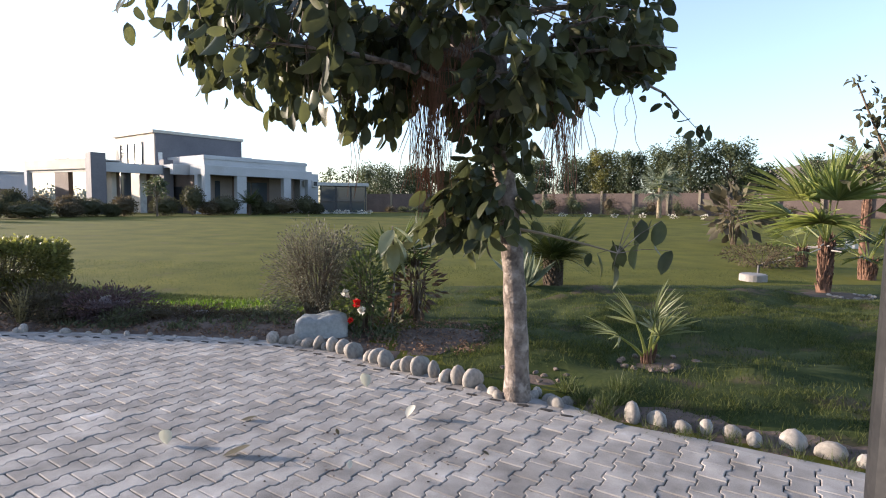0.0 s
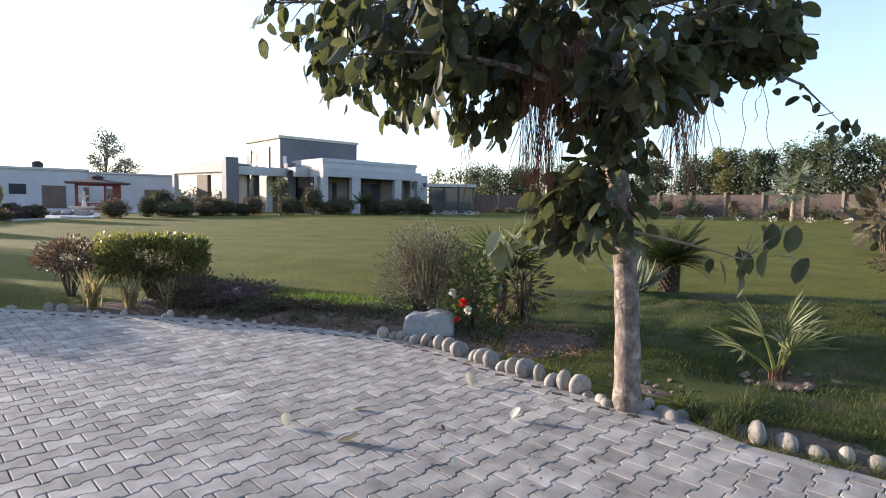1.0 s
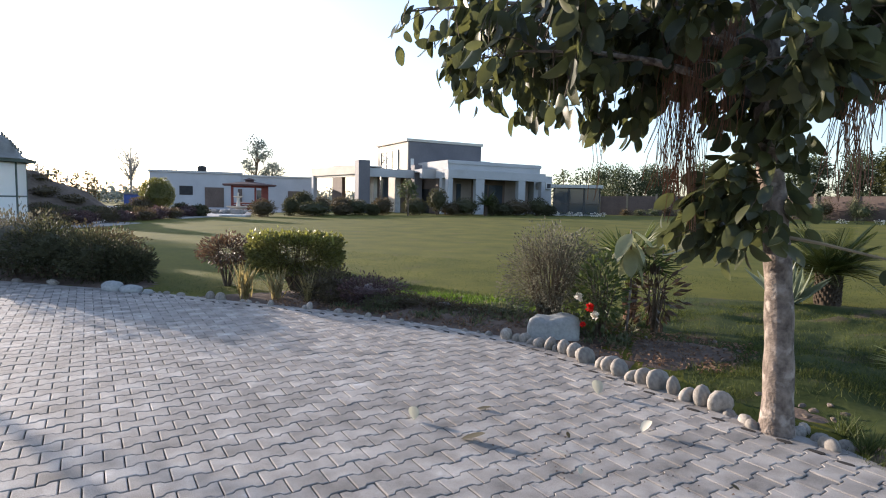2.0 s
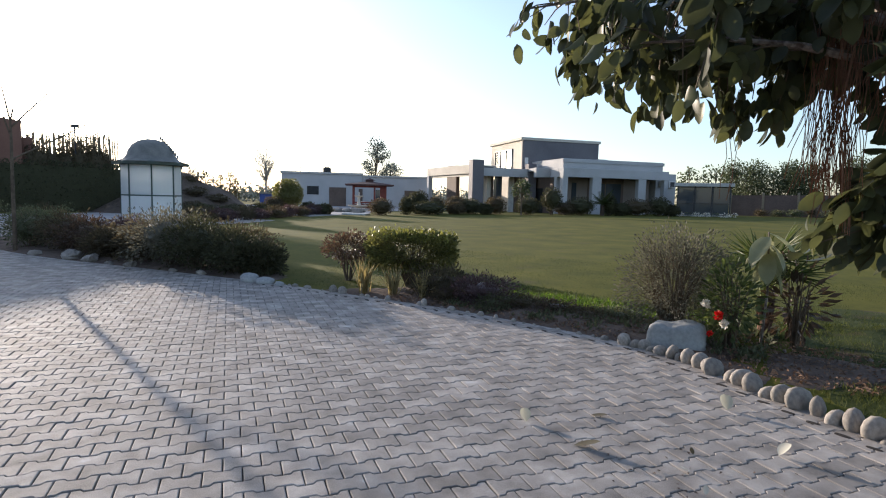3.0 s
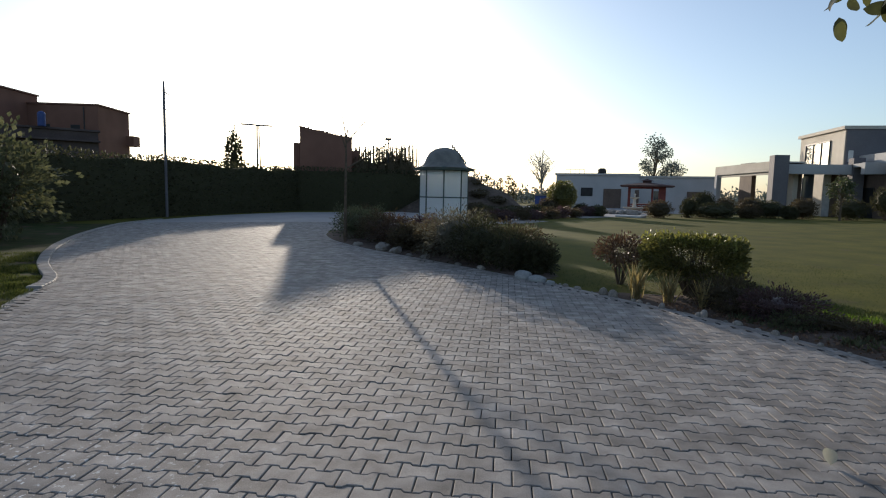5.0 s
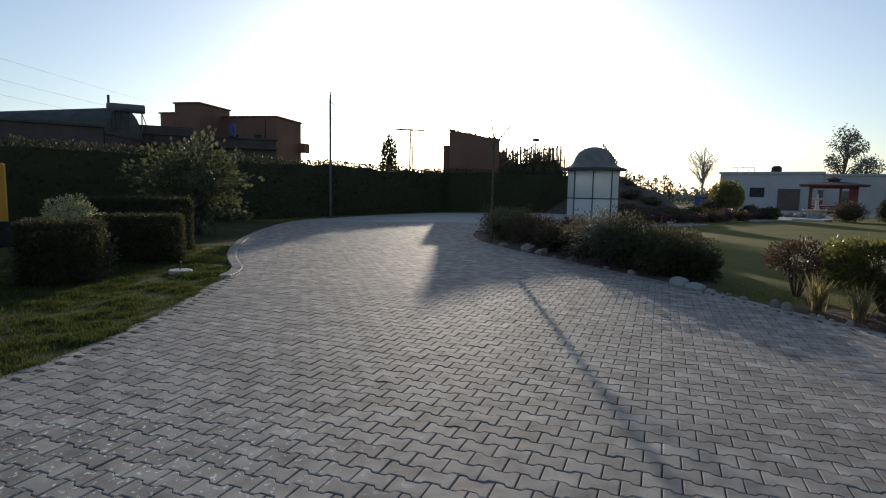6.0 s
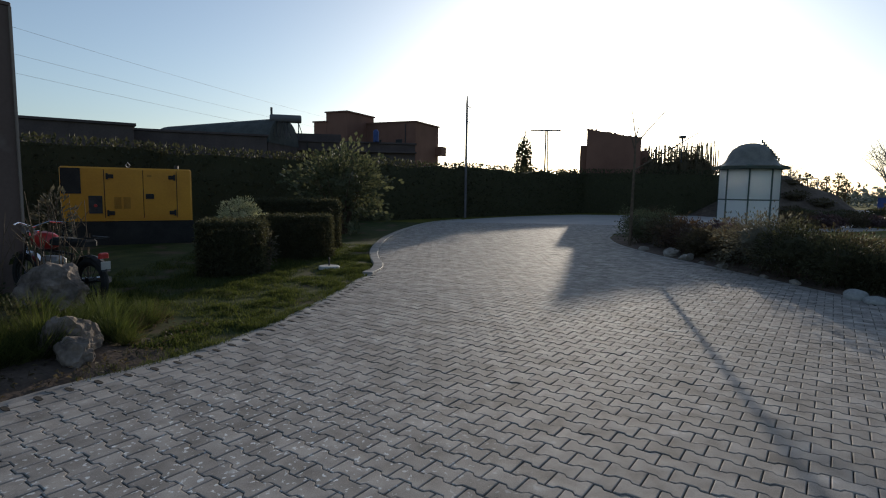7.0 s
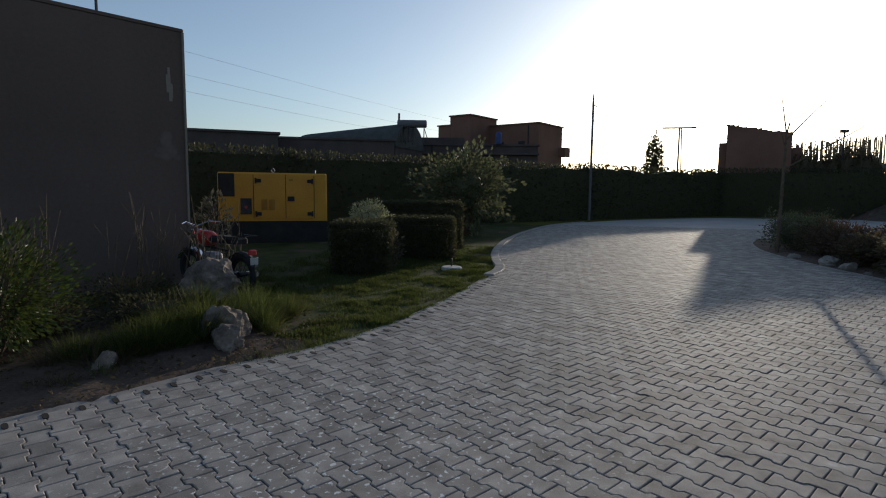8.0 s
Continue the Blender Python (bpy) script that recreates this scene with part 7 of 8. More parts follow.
for a, z0, ln, up in BOUGHS:
    c, s = math.cos(radians(a)), math.sin(radians(a))
    b = Vector((-0.2, 0.03, z0))
    spine = [b + Vector((c * ln * q, s * ln * q, up * (q - 0.62 * q * q))) for q in (0, 0.2, 0.45, 0.7, 1.0)]
    lm = part("limb", Mesh().tube([tuple(p) for p in spine], [0.04, 0.032, 0.022, 0.014, 0.006], 7), M["bark"], ficus)
    tw_ = Mesh()
    for k in range(int(11 * ln)):
        q = 0.22 + 0.78 * fr_.random()
        p = b + Vector((c * ln * q, s * ln * q, up * (q - 0.62 * q * q)))
        d = Vector((c, s, 0)) * (0.35 + 0.5 * fr_.random()) + Vector((fr_.normal(), fr_.normal(), fr_.normal() * 0.7 - 0.15)) * 0.55
        e = p + d.normalized() * (0.18 + 0.3 * fr_.random())
        if e.z < np.interp(e.x, *UNDER) + 0.14 or e.x > 0.95:
            continue
        tw_.tube([tuple(p), tuple((p + e) / 2 + Vector((0, 0, 0.02))), tuple(e)], [0.007, 0.005, 0.003], 4)
        nodes += [p.lerp(e, 0.5), p.lerp(e, 0.8), e]
        heads += [d.normalized()] * 3
    tagged(part("twig_spray", tw_, M["twig"], lm), kind="stuff")
# leafy shoots hanging under the long boughs
for k in range(70):
    x = -2.5 + 1.9 * fr_.random()
    y = fr_.normal() * 0.42
    lo = float(np.interp(x, *UNDER)) + 0.04 + 0.3 * fr_.random() ** 1.5
    hi = lo + 0.35 + 0.3 * fr_.random()
    a, b = Vector((x * 0.94, y * 0.8, hi)), Vector((x, y, lo))
    m = (a + b) / 2 + Vector((fr_.normal() * 0.04 - 0.03, fr_.normal() * 0.04, 0.05))
    part("shoot", Mesh().tube([tuple(a), tuple(m), tuple(b)], [0.006, 0.005, 0.003], 4), M["twig"], ficus)
    for q in (0.35, 0.65, 1.0):
        nodes.append(a.lerp(m, q * 2) if q < 0.5 else m.lerp(b, q * 2 - 1))
        heads.append((b - a).normalized())
# leafy shoots on the trunk itself and the low side branch
for k in range(95):
    a, z = fr_.random() * 6.283, 1.32 + 1.1 * fr_.random()
    q = 0.1 + 0.26 * fr_.random()
    nodes.append(Vector((-0.2 + math.cos(a) * q, math.sin(a) * q, z)))
    heads.append(Vector((math.cos(a), math.sin(a), -0.2)))
for k in range(19):
    e = Vector((-0.24 - 0.5 * fr_.random(), -0.08 + 0.16 * fr_.normal(), 1.22 + 0.42 * fr_.random()))
    root = Vector((-0.12, 0.0, min(1.9, e.z + 0.16)))
    part("shoot", Mesh().tube([tuple(root), tuple((root + e) / 2 + Vector((0, 0, 0.05))), tuple(e)], [0.006, 0.004, 0.003], 4), M["twig"], ficus)
    nodes += [root.lerp(e, 0.7), e]
    heads += [(e - root).normalized()] * 2
# short leafy shoots filling the crown above the trunk
for k in range(120):
    e = Vector((0.9 * fr_.random(), fr_.normal() * 0.3, 2.45 + 0.9 * fr_.random()))
    root = Vector((e.x * 0.75 - 0.05, e.y * 0.7, e.z + 0.05))
    part("shoot", Mesh().tube([tuple(root), tuple(e)], [0.005, 0.003], 4), M["twig"], ficus)
    nodes.append(e)
    heads.append((e - root).normalized())
low = [(-0.1, -0.02, 1.36), (0.15, -0.1, 1.32), (0.45, -0.15, 1.25), (0.68, -0.2, 1.19)]
lowb = part("low_branch", Mesh().tube(low, [0.014, 0.011, 0.008, 0.005], 6), M["bamboo"], ficus, "pale thin low branch")
per_node = 5
P, A = [], []
for p, h in zip(nodes, heads):
    for j in range(per_node):
        P.append(p + Vector((fr_.normal(), fr_.normal(), fr_.normal())) * 0.05)
        A.append(h * 0.6 + Vector((fr_.normal(), fr_.normal(), fr_.normal())) * 0.55 + Vector((0, 0, -0.95)))
SPRAY = ((0.1, 0.02), (0.26, 0.03), (0.17, 0.19), (0.24, 0.17), (0.4, 0.16), (0.43, -0.05), (-0.03, -0.1), (0.07, -0.14))
for k in range(16):
    dx, dz = SPRAY[k // 2]
    P.append(Vector((0.58 + dx + 0.02 * fr_.normal(), -0.2 + 0.07 * (k % 2) + 0.02 * fr_.normal(), 1.27 + dz + 0.02 * fr_.normal())))
    A.append(Vector((fr_.normal() * 0.3, fr_.normal() * 0.3, -1.0)))
    tip = Vector(low[3])
    if k % 2 == 0:
        part("twig", Mesh().tube([tuple(tip), tuple((tip + P[-1]) / 2 + Vector((0, 0, 0.02))), tuple(P[-1])], [0.004, 0.003, 0.002], 4), M["bark"], lowb)
DROOP = (((0.7, -0.1, 2.5), (1.0, -0.1, 2.36), (1.3, -0.1, 2.06)),)
for line in DROOP:
    part("limb", Mesh().tube(line, [0.012, 0.009, 0.004], 6), M["bark"], ficus)
    for j in range(20):
        q = fr_.random() ** 0.8
        a, b, c = (Vector(v) for v in line)
        p = a.lerp(b, q).lerp(b.lerp(c, q), q) + Vector(fr_.normal(size=3)) * 0.04
        P.append(p)
        A.append(Vector((fr_.normal() * 0.6, fr_.normal() * 0.6, -0.7 + 0.5 * fr_.normal())))
P, A = np.array(P), np.array(A)
gaps = np.array([noise.noise(Vector((p[0] * 2.6, p[1] * 1.2, p[2] * 2.6))) for p in P]) < np.where(P[:, 0] < 0.05, -0.11, -0.21)
gaps &= P[:, 2] > 2.3
under = np.interp(P[:, 0], *UNDER) + 0.09 * fr_.normal(size=len(P))
far_twig = np.arange(len(P)) >= len(P) - 20
held = ((P[:, 2] > under) & (P[:, 0] < 1.1)) | far_twig | (P[:, 2] < 1.45) & (np.abs(P[:, 1] + 0.2) < 0.5) & (P[:, 0] > -0.4)
held |= (P[:, 2] > 1.0) & (P[:, 2] < 1.74) & (P[:, 0] > -0.95) & (P[:, 0] < 0.1)
held &= ~gaps | far_twig
spray = (P[:, 2] < 1.5) & (P[:, 0] > 0.4)
held &= ~((P[:, 2] < 2.15) & (P[:, 0] > 0.1)) | spray | far_twig
held &= (P[:, 2] > 2.1) | (fr_.random(len(P)) < 0.72) | spray | far_twig
thin = np.interp(P[:, 0], [-3.0, -2.75, -2.4, -2.1], [0.3, 0.4, 0.6, 1.0])
held &= (fr_.random(len(P)) < thin) | far_twig
held &= (P[:, 0] < np.where(P[:, 2] > 2.5, 0.375, 0.325) * (4.24 + P[:, 1]) - 0.58) | far_twig | (P[:, 2] < 1.6)
P, A = P[held], A[held]
S = (0.1 + 0.085 * fr_.random(len(P))) * np.where(P[:, 0] > 0.1, 0.86, 1.0)
S[-36:-20] = np.where(np.arange(16) % 2, 0.11, 0.185)
S[-20:] *= 0.75
S[(P[:, 0] < 0.2) & (P[:, 2] > 3.0)] *= 1.1
FR = frames_along(A, fr_.random(len(P)) * 6.3, np.stack([S * 1.05, S, S], 1))
order = np.argsort(P[:, 1] + 0.3 * P[:, 2])
single_ids = set(order[:280].tolist())
rest = np.array([i for i in range(len(P)) if i not in single_ids])
tagged(part("foliage", sown("foliage", leaf(0.56, 6, 0.2, 0.14, 0.55, 0.5), FR[rest], P[rest]), M["ficus"], ficus), kind="stuff")
LEAVES = []
for k in range(4):
    v_, f_ = leaf(0.5 + 0.05 * k, 8, 0.1 + 0.08 * k, 0.1 + 0.05 * k, 0.55, 0.5)
    LEAVES.append(np_mesh("leaf", v_, f_, True))
for i in sorted(single_ids):
    ob = part("leaf", LEAVES[i % 4], M["ficus_one"], ficus)
    m4 = Matrix([[*FR[i][r_], P[i][r_]] for r_ in range(3)] + [[0, 0, 0, 1]])
    ob.matrix_basis = m4
for cx, cy, top, lo, n_ in ((-0.74, -0.1, 2.62, 1.5, 50), (-0.64, -0.2, 2.6, 1.36, 46), (0.26, -0.1, 2.5, 1.58, 44), (0.34, -0.1, 2.5, 1.85, 24), (0.7, -0.1, 2.35, 1.9, 3), (-0.45, -0.3, 2.7, 1.9, 36), (0.0, -0.2, 2.7, 2.1, 16), (-1.3, 0, 2.3, 1.55, 4)):
    for k in range(n_):
        x, y = cx + fr_.normal() * 0.055, cy + fr_.normal() * 0.06
        z1 = lo + abs(fr_.normal()) * 0.25
        sw, wob = fr_.normal() * 0.05, fr_.random() * 6.3
        pts = [(x + sw * (j / 5) ** 2 + 0.02 * math.sin(wob + 1.7 * j), y + 0.02 * math.cos(wob + 1.5 * j), top + (z1 - top) * j / 5) for j in range(6)]
        part("aerial_root", Mesh().tube(pts, 0.0027, 3, False), M["root"], ficus)

# fallen leaves on the paving
for k, (x, y, tn, s, tilt, mt) in enumerate(((-0.7, 4.6, 25, 0.12, 38, "dead_leaf"), (-0.33, 3.97, -50, 0.1, 34, "dead_leaf"), (-1.77, 3.48, 40, 0.1, 32, "dead_leaf"), (-1.37, 3.34, -75, 0.16, 12, "dry_ficus"), (-1.46, 3.87, -75, 0.11, 5, "dry_ficus"),
                                             (-0.6, 3.2, 10, 0.06, 20, "dead_leaf"), (0.2, 3.4, 45, 0.05, 10, "dry_ficus"), (-0.75, 3.66, 30, 0.05, 25, "dry_ficus"), (-0.72, 3.42, 120, 0.06, 20, "dead_leaf"))):
    v_, f_ = leaf(0.74, 7, -0.16, 0.3, 0.5, 0.5) if tilt > 30 else leaf(0.5, 7, -0.1, 0.1, 0.5, 0.6)
    v_ = np.array([Matrix.Rotation(radians(tilt), 3, "X") @ Vector(p) for p in v_ * s])
    v_[:, 2] -= v_[:, 2].min() - 0.003
    single("fallen_leaf", np_mesh("fallen_leaf", v_, f_, True), M[mt], "pale dry curled leaf lying on the paving" if mt == "dead_leaf" else "brown withered leaf lying on the paving", "leaf", x, y, 0.0, tn, "fallen leaves")
cr = np.random.default_rng(640)
cp = np.stack([-0.5 + 0.45 * cr.normal(size=70), 3.35 + 0.22 * cr.normal(size=70), np.full(70, 0.004)], 1)
single("crumbs", sown("crumbs", leaf(0.8, 2, 0.3, 0.3), frames_along(cr.normal(size=(70, 3)) * [1, 1, 0.25], cr.normal(size=70) * 0.4, 0.008 + 0.018 * cr.random(70)), cp), M["soil"], "scattered crumbs of soil and leaf on the paving", "debris", kind="stuff")

# grass blades over the near lawn
gr = np.random.default_rng(500)
n = 90000
gx = -9 + 17 * gr.random(n)
gy = 3 + 11 * gr.random(n) ** 1.3
clump = np.array([noise.noise(Vector((a * 1.3, b * 1.3, 5))) for a, b in zip(gx, gy)])
bed1 = strip(bed_line, 1.5, 3)
ok = ~inside(DRIVE, gx, gy) & ~inside(bed1, gx, gy) & ~inside([p for p in north if p[0] < -8.0] + ISLAND_BACK, gx, gy) & (clump > -0.35 + 1.2 * sum(np.exp(-((gx - p_[0]) ** 2 / 0.9 + (gy - p_[1]) ** 2 / 0.45) / (p_[2] ** 2)) for p_ in SOIL_SPOTS)) & (gy > np.interp(gx, [-9, 0.3, 3, 8], [6.4, 4.6, 3.0, 1.0]))
gx, gy, clump = gx[ok], gy[ok], clump[ok]
m_ = len(gx)
d = gr.normal(size=(m_, 3)) * [0.5, 0.5, 0] + [0, 0, 1]
rough_lawn = (gx > -0.2) & (gy < 8)
s = np.where(rough_lawn, 0.03 + 0.03 * gr.random(m_) + 0.02 * np.clip(clump, 0, 1), 0.025 + 0.015 * gr.random(m_))
pz = np.array([gz(a, b) + hummock(a, b) for a, b in zip(gx, gy)]) + GROUND - 0.005
single("lawn_grass", sown("lawn_grass", SPEAR, frames_along(d, gr.random(m_) * 6.3, s), np.stack([gx, gy, pz], 1), False), M["turf"], "short green lawn grass blades", "grass", kind="stuff")
n = 270000
bare_at = lambda a, b: sum(np.exp(-((a - p_[0]) ** 2 / 0.9 + (b - p_[1]) ** 2 / 0.45) / (p_[2] ** 2)) for p_ in SOIL_SPOTS)
gx, gy = -1.3 + 8.3 * gr.random(n), 2.4 + 7.4 * gr.random(n) ** 1.15
clump = np.array([noise.noise(Vector((a * 1.1, b * 1.1, 15))) + 0.5 * noise.noise(Vector((a * 4, b * 4, 2))) for a, b in zip(gx, gy)])
ok = ~inside(DRIVE, gx, gy) & (clump > 0.1 + 1.3 * bare_at(gx, gy) + 0.3 * gr.normal(size=n) + 0.9 * np.clip(1 - (gy - np.interp(gx, [-1.3, -0.75, -0.29, 0.2, 0.8, 1.2, 2.3, 3.4, 6], [5.9, 5.5, 5.1, 4.65, 4.2, 3.86, 3.2, 2.55, 0.9])) / 0.85, 0, 1) + np.clip((0.1 - gx) * 0.5, 0, 0.5) + np.clip((gy - 9.0) * 0.5, 0, 2)) & (~inside(bed1, gx, gy) | (gx > -0.75)) & (np.hypot(gx - 1.95, gy - 5.35) > 0.45) & (gy > np.interp(gx, EDGE_X, EDGE_Y))
gx, gy, clump = gx[ok], gy[ok], clump[ok]
m_ = len(gx)
single("lawn_grass", sown("lawn_grass", leaf(0.1, 2, 0.3, 0.1), frames_along(gr.normal(size=(m_, 3)) * [0.6, 0.6, 0] + [0, 0, 1], gr.random(m_) * 6.3, 0.024 + 0.028 * gr.random(m_) + 0.03 * np.clip(clump, 0, 1)), np.stack([gx, gy, np.array([hummock(a, b) for a, b in zip(gx, gy)]) + GROUND - 0.005], 1), False), M["turf"], "rough unmown green grass at the paving edge", "grass", kind="stuff")
n = 230000
gx, gy = -15.5 + 11.4 * gr.random(n) ** 0.75, -6 + 4.7 * gr.random(n) ** 0.6
tufty = np.array([noise.noise(Vector((a * 1.7, b * 1.7, 31))) + 0.6 * noise.noise(Vector((a * 5, b * 5, 3))) for a, b in zip(gx, gy)])
ok = (tufty > -0.12 + 0.25 * gr.normal(size=n)) & ~inside(DRIVE, gx, gy + 0.07) & (gx < -4.5 + 0.25 * gr.normal(size=n)) & ~((gx > -6.4) & (gy < -2.95)) & (gy < np.interp(gx, [-15.5, -13.4, -11.6, -10.9, -10.2], [-2.25, -2.1, -1.66, -1.5, -1.5]))
gx, gy, tufty = gx[ok], gy[ok], tufty[ok]
m_ = len(gx)
single("lawn_grass", sown("lawn_grass", SPEAR, frames_along(gr.normal(size=(m_, 3)) * [0.5, 0.5, 0] + [0, 0, 1], gr.random(m_) * 6.3, 0.035 + 0.03 * gr.random(m_) + 0.06 * np.clip(tufty, 0, 1)), np.stack([gx, gy, np.full(m_, GROUND - 0.005)], 1), False), M["turf"], "short green grass blades of the side lawn", "grass", kind="stuff")
n = 26000
gx = -5.6 + 5.2 * gr.random(n)
gy = np.interp(gx, [-5.6, -3.0, -1.0, -0.4], [8.1, 7.75, 7.55, 7.5]) + 1.1 * gr.random(n) ** 1.6
ok = np.array([noise.noise(Vector((a * 1.4, b * 1.4, 21))) for a, b in zip(gx, gy)]) > -0.25 + 0.3 * gr.normal(size=n)
gx, gy = gx[ok], gy[ok]
m_ = len(gx)
single("lawn_grass", sown("lawn_grass", SPEAR, frames_along(gr.normal(size=(m_, 3)) * [0.5, 0.5, 0] + [0, 0, 1], gr.random(m_) * 6.3, 0.03 + 0.035 * gr.random(m_)), np.stack([gx, gy, np.full(m_, GROUND - 0.005)], 1), False), M["grass"], "brighter unmown grass fringe behind the bed", "grass", kind="stuff")
for k, (x, y) in enumerate(((1.0, 4.35), (1.1, 4.15), (0.95, 4.6), (1.25, 4.3), (1.35, 4.55), (2.9, 3.6), (3.2, 3.8), (1.35, 3.86), (1.5, 3.76), (1.64, 3.72), (1.8, 3.66), (1.98, 3.56), (2.1, 3.46), (2.3, 3.34), (1.12, 3.98), (0.98, 4.16), (2.5, 3.22))):
    tuft("grass_clump", "tall bright grass clump at the lawn edge", "grass", x, y, 90 if k < 7 else 50, 0.2 if k < 7 else 0.12, "grass", 520 + k, 0.5, 0.03, "lawn edge clumps")

# climbing plant on the post
climber = thing("climbing_plant", "straggly dark climbing plant with small curled leaves on the post", "plant", 1.46, 2.08, 0.0)
part("stem", Mesh().tube([(0, 0, -0.04), (0.02, -0.05, 0.9), (0.0, 0.02, 1.6), (0.02, 0.06, 2.0), (0.05, 0.1, 2.5)], [0.007, 0.005, 0.004, 0.003, 0.002], 6), M["twig"], climber)
part("stem", Mesh().tube([(0.0, 0.02, 1.6), (-0.05, 0.08, 1.8), (-0.09, 0.12, 1.95)], [0.005, 0.004, 0.003], 5), M["twig"], climber)
cl_ = np.random.default_rng(612)
cz = 1.6 + 0.32 * cl_.random(150)
cp = np.stack([cl_.normal(size=150) * 0.04 - 0.03, 0.08 + cl_.normal(size=150) * 0.05, cz], 1)
cp[:10] = np.array([-0.09, 0.12, 1.95]) + cl_.normal(size=(10, 3)) * 0.018
part("foliage", sown("foliage", leaf(0.6, 4, 0.5, 0.3), frames_along(cl_.normal(size=(150, 3)) + [0, 0, -0.4], cl_.random(150) * 6.3, 0.016 + 0.02 * cl_.random(150)), cp), M["dark_hedge"], climber)

# ---- kerb blocks and pavers ----
kb = Mesh().box(0, 0, -0.05, 0.13, 0.2, 0.085, 0, 0.012).data("kerb_block")
kerb = tagged(new("kerb"), "curved kerb of upright concrete blocks", "kerb", kind="structure")
acc, prev, count = 0.0, kerb_line[0], 0
for i, p in enumerate(kerb_line[1:], 1):
    ob = part("kerb_block", kb, M["kerb"], kerb)
    tn = math.degrees(math.atan2(p[1] - prev[1], p[0] - prev[0]))
    ob.matrix_basis = pose((p[0] + prev[0]) / 2, (p[1] + prev[1]) / 2 - 0.1, 0.0, 0, 0, tn)
    prev, count = p, count + 1
    if count > 130:
        break

PL, PW, TURN, PX, PY = 0.2015, 0.1412, 56.2, -2.66, 1.893
HALF, END, MID, C1, C2, JOINT = PL / 2, 0.0825, 0.0587, 0.041, 0.059, 0.0034


def paver_ring(inset):
    a, e, m = HALF - inset, END - inset, MID - inset
    return [(-a, -e), (-C2, -e), (-C1, -m), (C1, -m), (C2, -e), (a, -e), (a, e), (C2, e), (C1, m), (-C1, m), (-C2, e), (-a, e)]


def paver_template(chamfer):
    rings = [[(x, y, 0.0) for x, y in paver_ring(JOINT + 0.005)], [(x, y, -0.0032) for x, y in paver_ring(JOINT)], [(x, y, -0.022) for x, y in paver_ring(JOINT)]] if chamfer else \
            [[(x, y, 0.0) for x, y in paver_ring(JOINT + 0.002)], [(x, y, -0.02) for x, y in paver_ring(JOINT)]]
    v = [p for r in rings for p in r]
    quads = [(0, 1, 10, 11), (1, 2, 9, 10), (2, 3, 8, 9), (3, 4, 7, 8), (4, 5, 6, 7)]
    for k in range(len(rings) - 1):
        quads += [(12 * k + (i + 1) % 12, 12 * k + i, 12 * k + 12 + i, 12 * k + 12 + (i + 1) % 12) for i in range(12)]
    return np.array(v), np.array(quads)


near_t, far_t = paver_template(True), paver_template(False)
ct, st = math.cos(radians(TURN)), math.sin(radians(TURN))
ii, jj = np.meshgrid(np.arange(-160, 160), np.arange(-60, 260))
uu = (ii + 0.5 + 0.5 * (jj % 2)) * PL
vv = jj * PW
cx, cy = PX + ct * uu - st * vv, PY + st * uu + ct * vv
keep = inside(DRIVE, cx, cy) & (cx > -27) & (cx < 6)
# half pieces close the toothed ends of every other row
HALF_RING = lambda q: [(0.004, -MID + q), (C1, -MID + q), (C2, -END + q), (HALF - q, -END + q), (HALF - q, END - q), (C2, END - q), (C1, MID - q), (0.004, MID - q)]
hv = np.array([(x, y, z) for q, z in ((JOINT + 0.003, -0.001), (JOINT, -0.02)) for x, y in HALF_RING(q)])
hf = np.array([(0, 1, 6, 7), (1, 2, 5, 6), (2, 3, 4, 5)] + [((i + 1) % 8, i, 8 + i, 8 + (i + 1) % 8) for i in range(8)])
hx, hy, hs = [], [], []
for side in (1, -1):
    lone = ~keep & np.roll(keep, side, 1)
    bx, by = cx - side * ct * PL / 4, cy - side * st * PL / 4
    lone &= inside(DRIVE, bx, by - 0.03 * np.sign(by - 1.2)) & (cx > -26) & (cx < 5.8)
    hx += list(cx[lone])
    hy += list(cy[lone])
    hs += [TURN + (180 if side > 0 else 0)] * int(lone.sum())
a = np.radians(np.array(hs))
z0 = np.zeros_like(a)
F = np.stack([np.stack([np.cos(a), -np.sin(a), z0], 1), np.stack([np.sin(a), np.cos(a), z0], 1), np.stack([z0, z0, z0 + 1], 1)], 1)
tagged(part("half_pavers", sown("half_pavers", (hv, hf), F, np.stack([np.array(hx), np.array(hy), z0], 1), False), M["paver"], drive), kind="stuff")
for line in (south[::-1], north):
    part("edge_strip", sheet("edge_strip", strip(line, -0.03), -0.007, 0.03), M["kerb"], drive, "flush concrete edge strip")
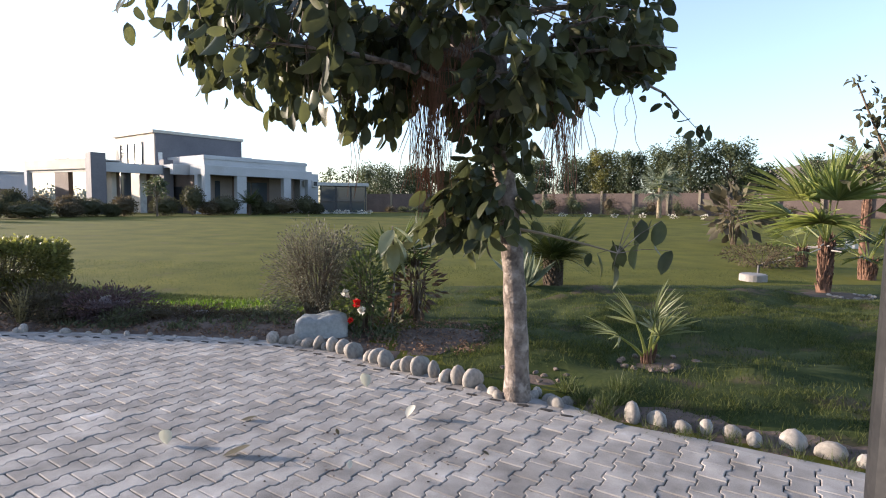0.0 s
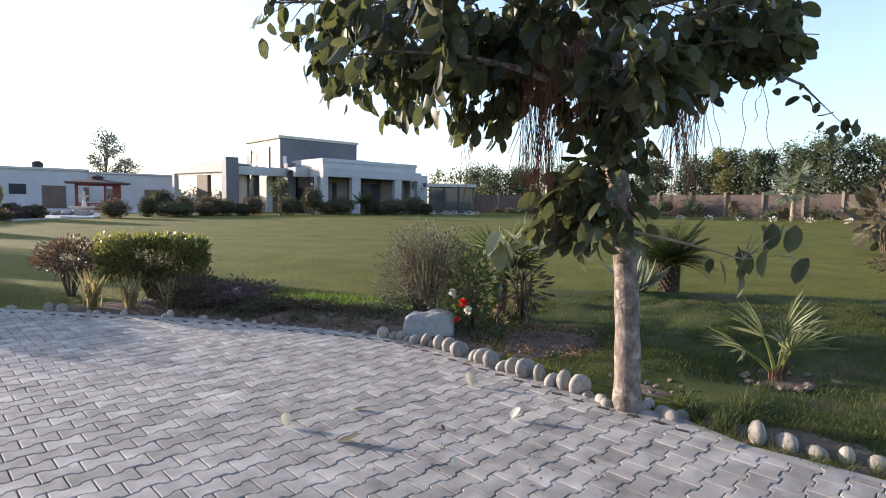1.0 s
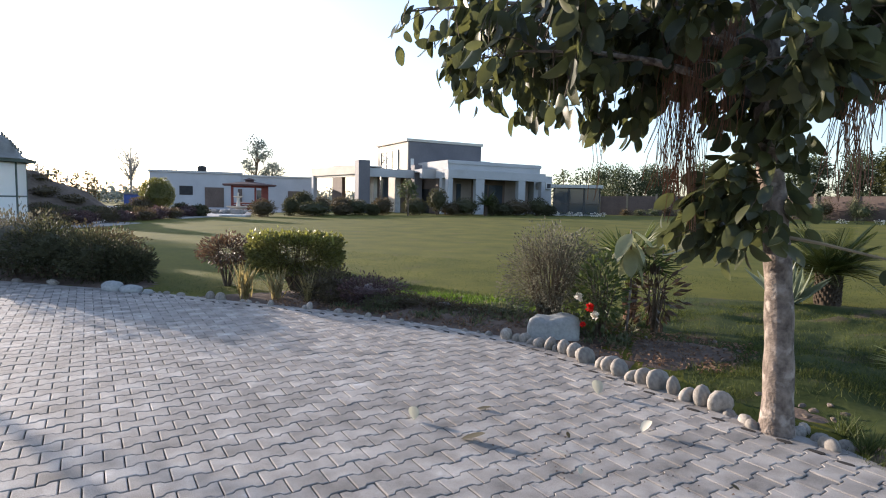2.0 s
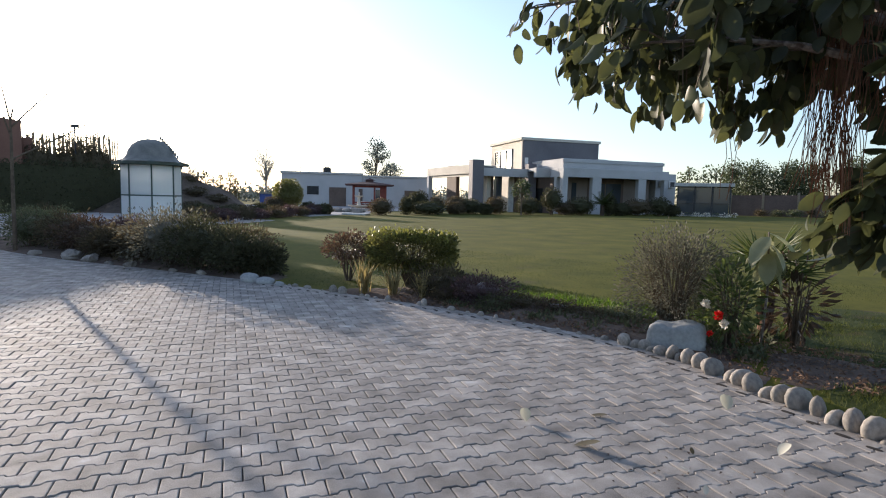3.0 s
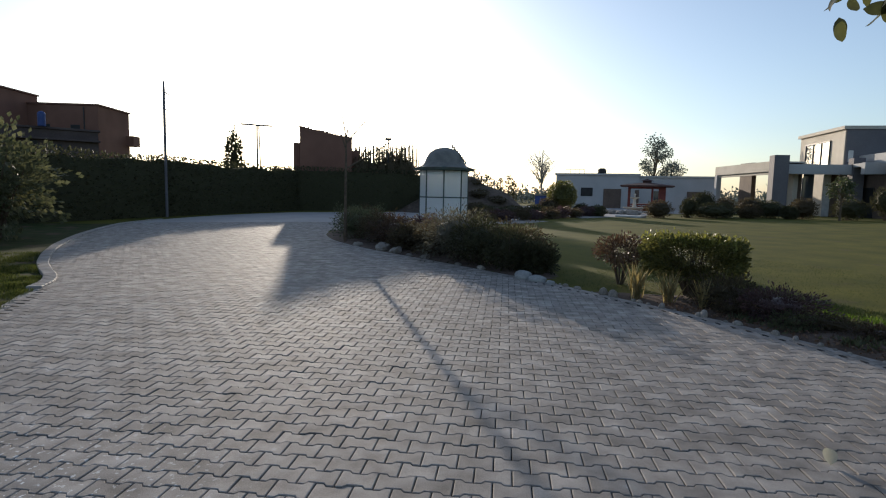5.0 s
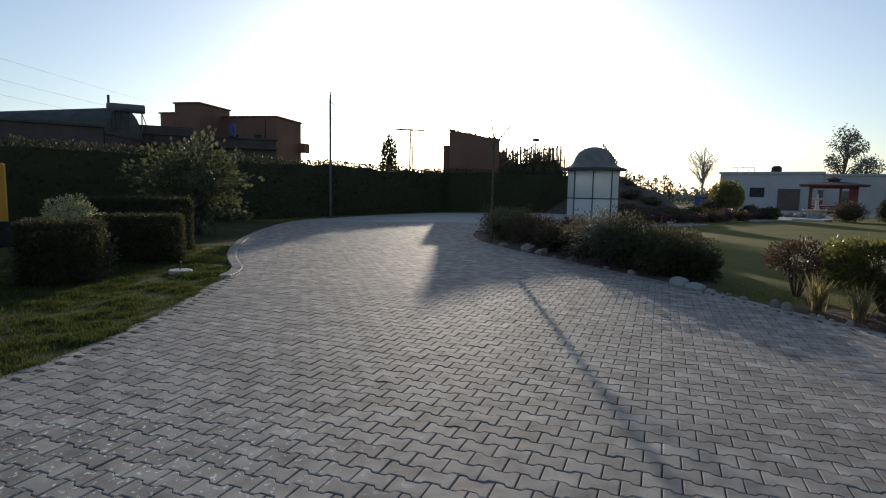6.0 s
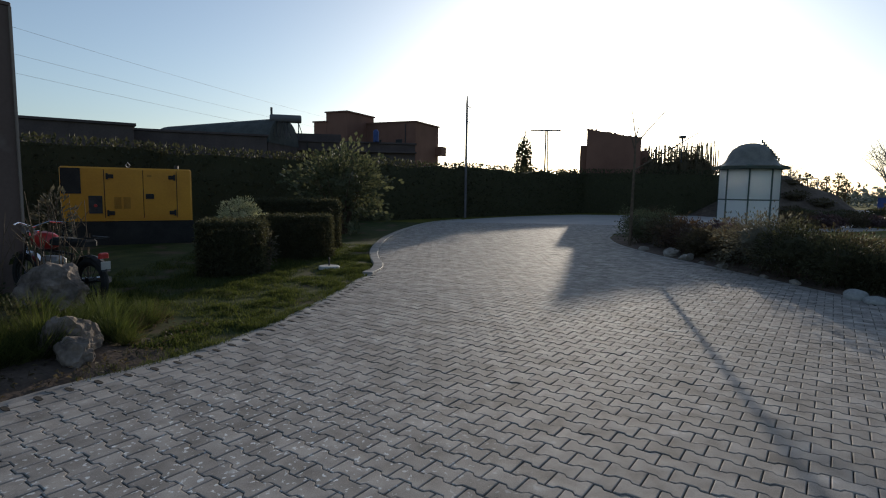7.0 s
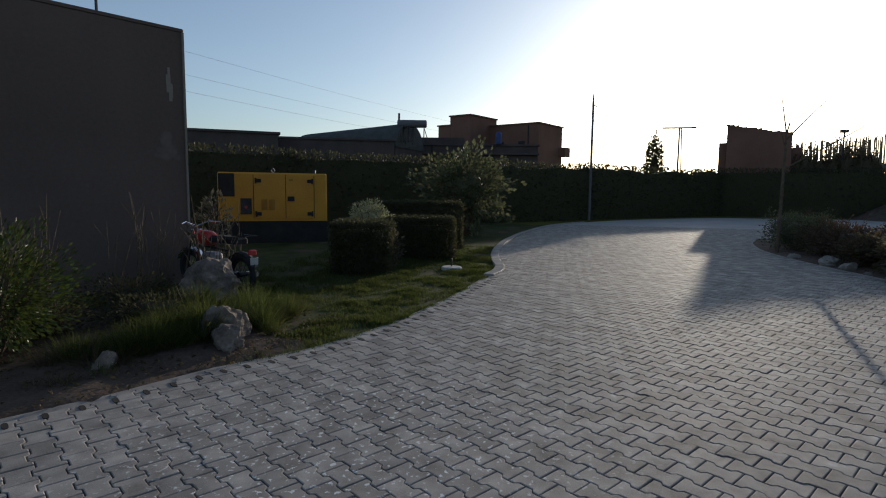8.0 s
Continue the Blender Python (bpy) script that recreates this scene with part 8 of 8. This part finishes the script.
# notches at the ends of the rows, filled with dark soil
notch_mesh = {}
for long in (0.1, 0.12):
    nb = Mesh()
    rim = [(long * math.copysign(abs(math.cos(a)) ** 0.7, math.cos(a)) / 2, 0.021 * math.copysign(abs(math.sin(a)) ** 0.7, math.sin(a))) for a in [2 * math.pi * k / 12 for k in range(12)]]
    nb.add([(x, y, -0.012) for x, y in rim] + [(x * 0.93, y * 0.9, 0.0035) for x, y in rim], [tuple(range(12, 24))] + [(k, (k + 1) % 12, 12 + (k + 1) % 12, 12 + k) for k in range(12)])
    notch_mesh[long] = nb.data("soil_notch")
for line, inset, long, lo, hi in ((smooth_path(SOUTH_EDGE, 0.02), 0.06, 0.12, -10.0, 0.5), (smooth_path(NORTH_EDGE, 0.02), -0.1, 0.1, -8.0, 0.9)):
    run, nxt = 0.0, 0.0
    for p, q in zip(line, line[1:]):
        run += float(np.linalg.norm(q - p))
        if run >= nxt and lo < p[0] < hi:
            nxt = run + 0.195
            d_ = (q - p) / np.linalg.norm(q - p)
            ob = part("soil_notch", notch_mesh[long], M["sand"], drive)
            ob.matrix_basis = pose(p[0] + d_[1] * inset, p[1] - d_[0] * inset, 0.0, 0, 0, TURN if inset > 0 else TURN - 78)
cx, cy = cx[keep], cy[keep]
pv = np.random.default_rng(9)
spun = (pv.normal(size=len(cx)) * 0.5 + TURN)
dz = pv.normal(size=len(cx)) * 0.0012
near = (np.hypot(cx + 2.55, cy - 2.0) < 1.62)
ids = np.flatnonzero(near)[:300]
solo = np.zeros(len(cx), bool)
solo[ids] = True
pm = np_mesh("paver", near_t[0], near_t[1])
for i in ids:
    ob = part("paver", pm, M["paver_one"], drive)
    ob.matrix_basis = pose(cx[i], cy[i], dz[i], pv.normal() * 0.25, pv.normal() * 0.25, spun[i])
for close, tpl in ((True, near_t), (False, far_t)):
    sel = ~solo & ((np.hypot(cx, cy) < 9) == close)
    a = np.radians(spun[sel])
    z0 = np.zeros_like(a)
    tx, ty = pv.normal(size=len(a)) * 0.005, pv.normal(size=len(a)) * 0.005
    F = np.stack([np.stack([np.cos(a), -np.sin(a), z0], 1), np.stack([np.sin(a), np.cos(a), z0], 1), np.stack([tx, ty, z0 + 1], 1)], 1)
    tagged(part("pavers", sown("pavers", tpl, F, np.stack([cx[sel], cy[sel], dz[sel]], 1), False), M["paver"], drive), kind="stuff")
far_drive = [(x, y) for x, y in DRIVE if x < -26.5]
far_drive = [(-26.9, -0.7), (-26.9, 21.5)] + [p for p in far_drive if p[1] > 21.0] + [p for p in far_drive if p[1] <= 21.0]
part("far_paving", sheet("far_paving", far_drive, -0.002, 0.02), M["plaza"], drive)
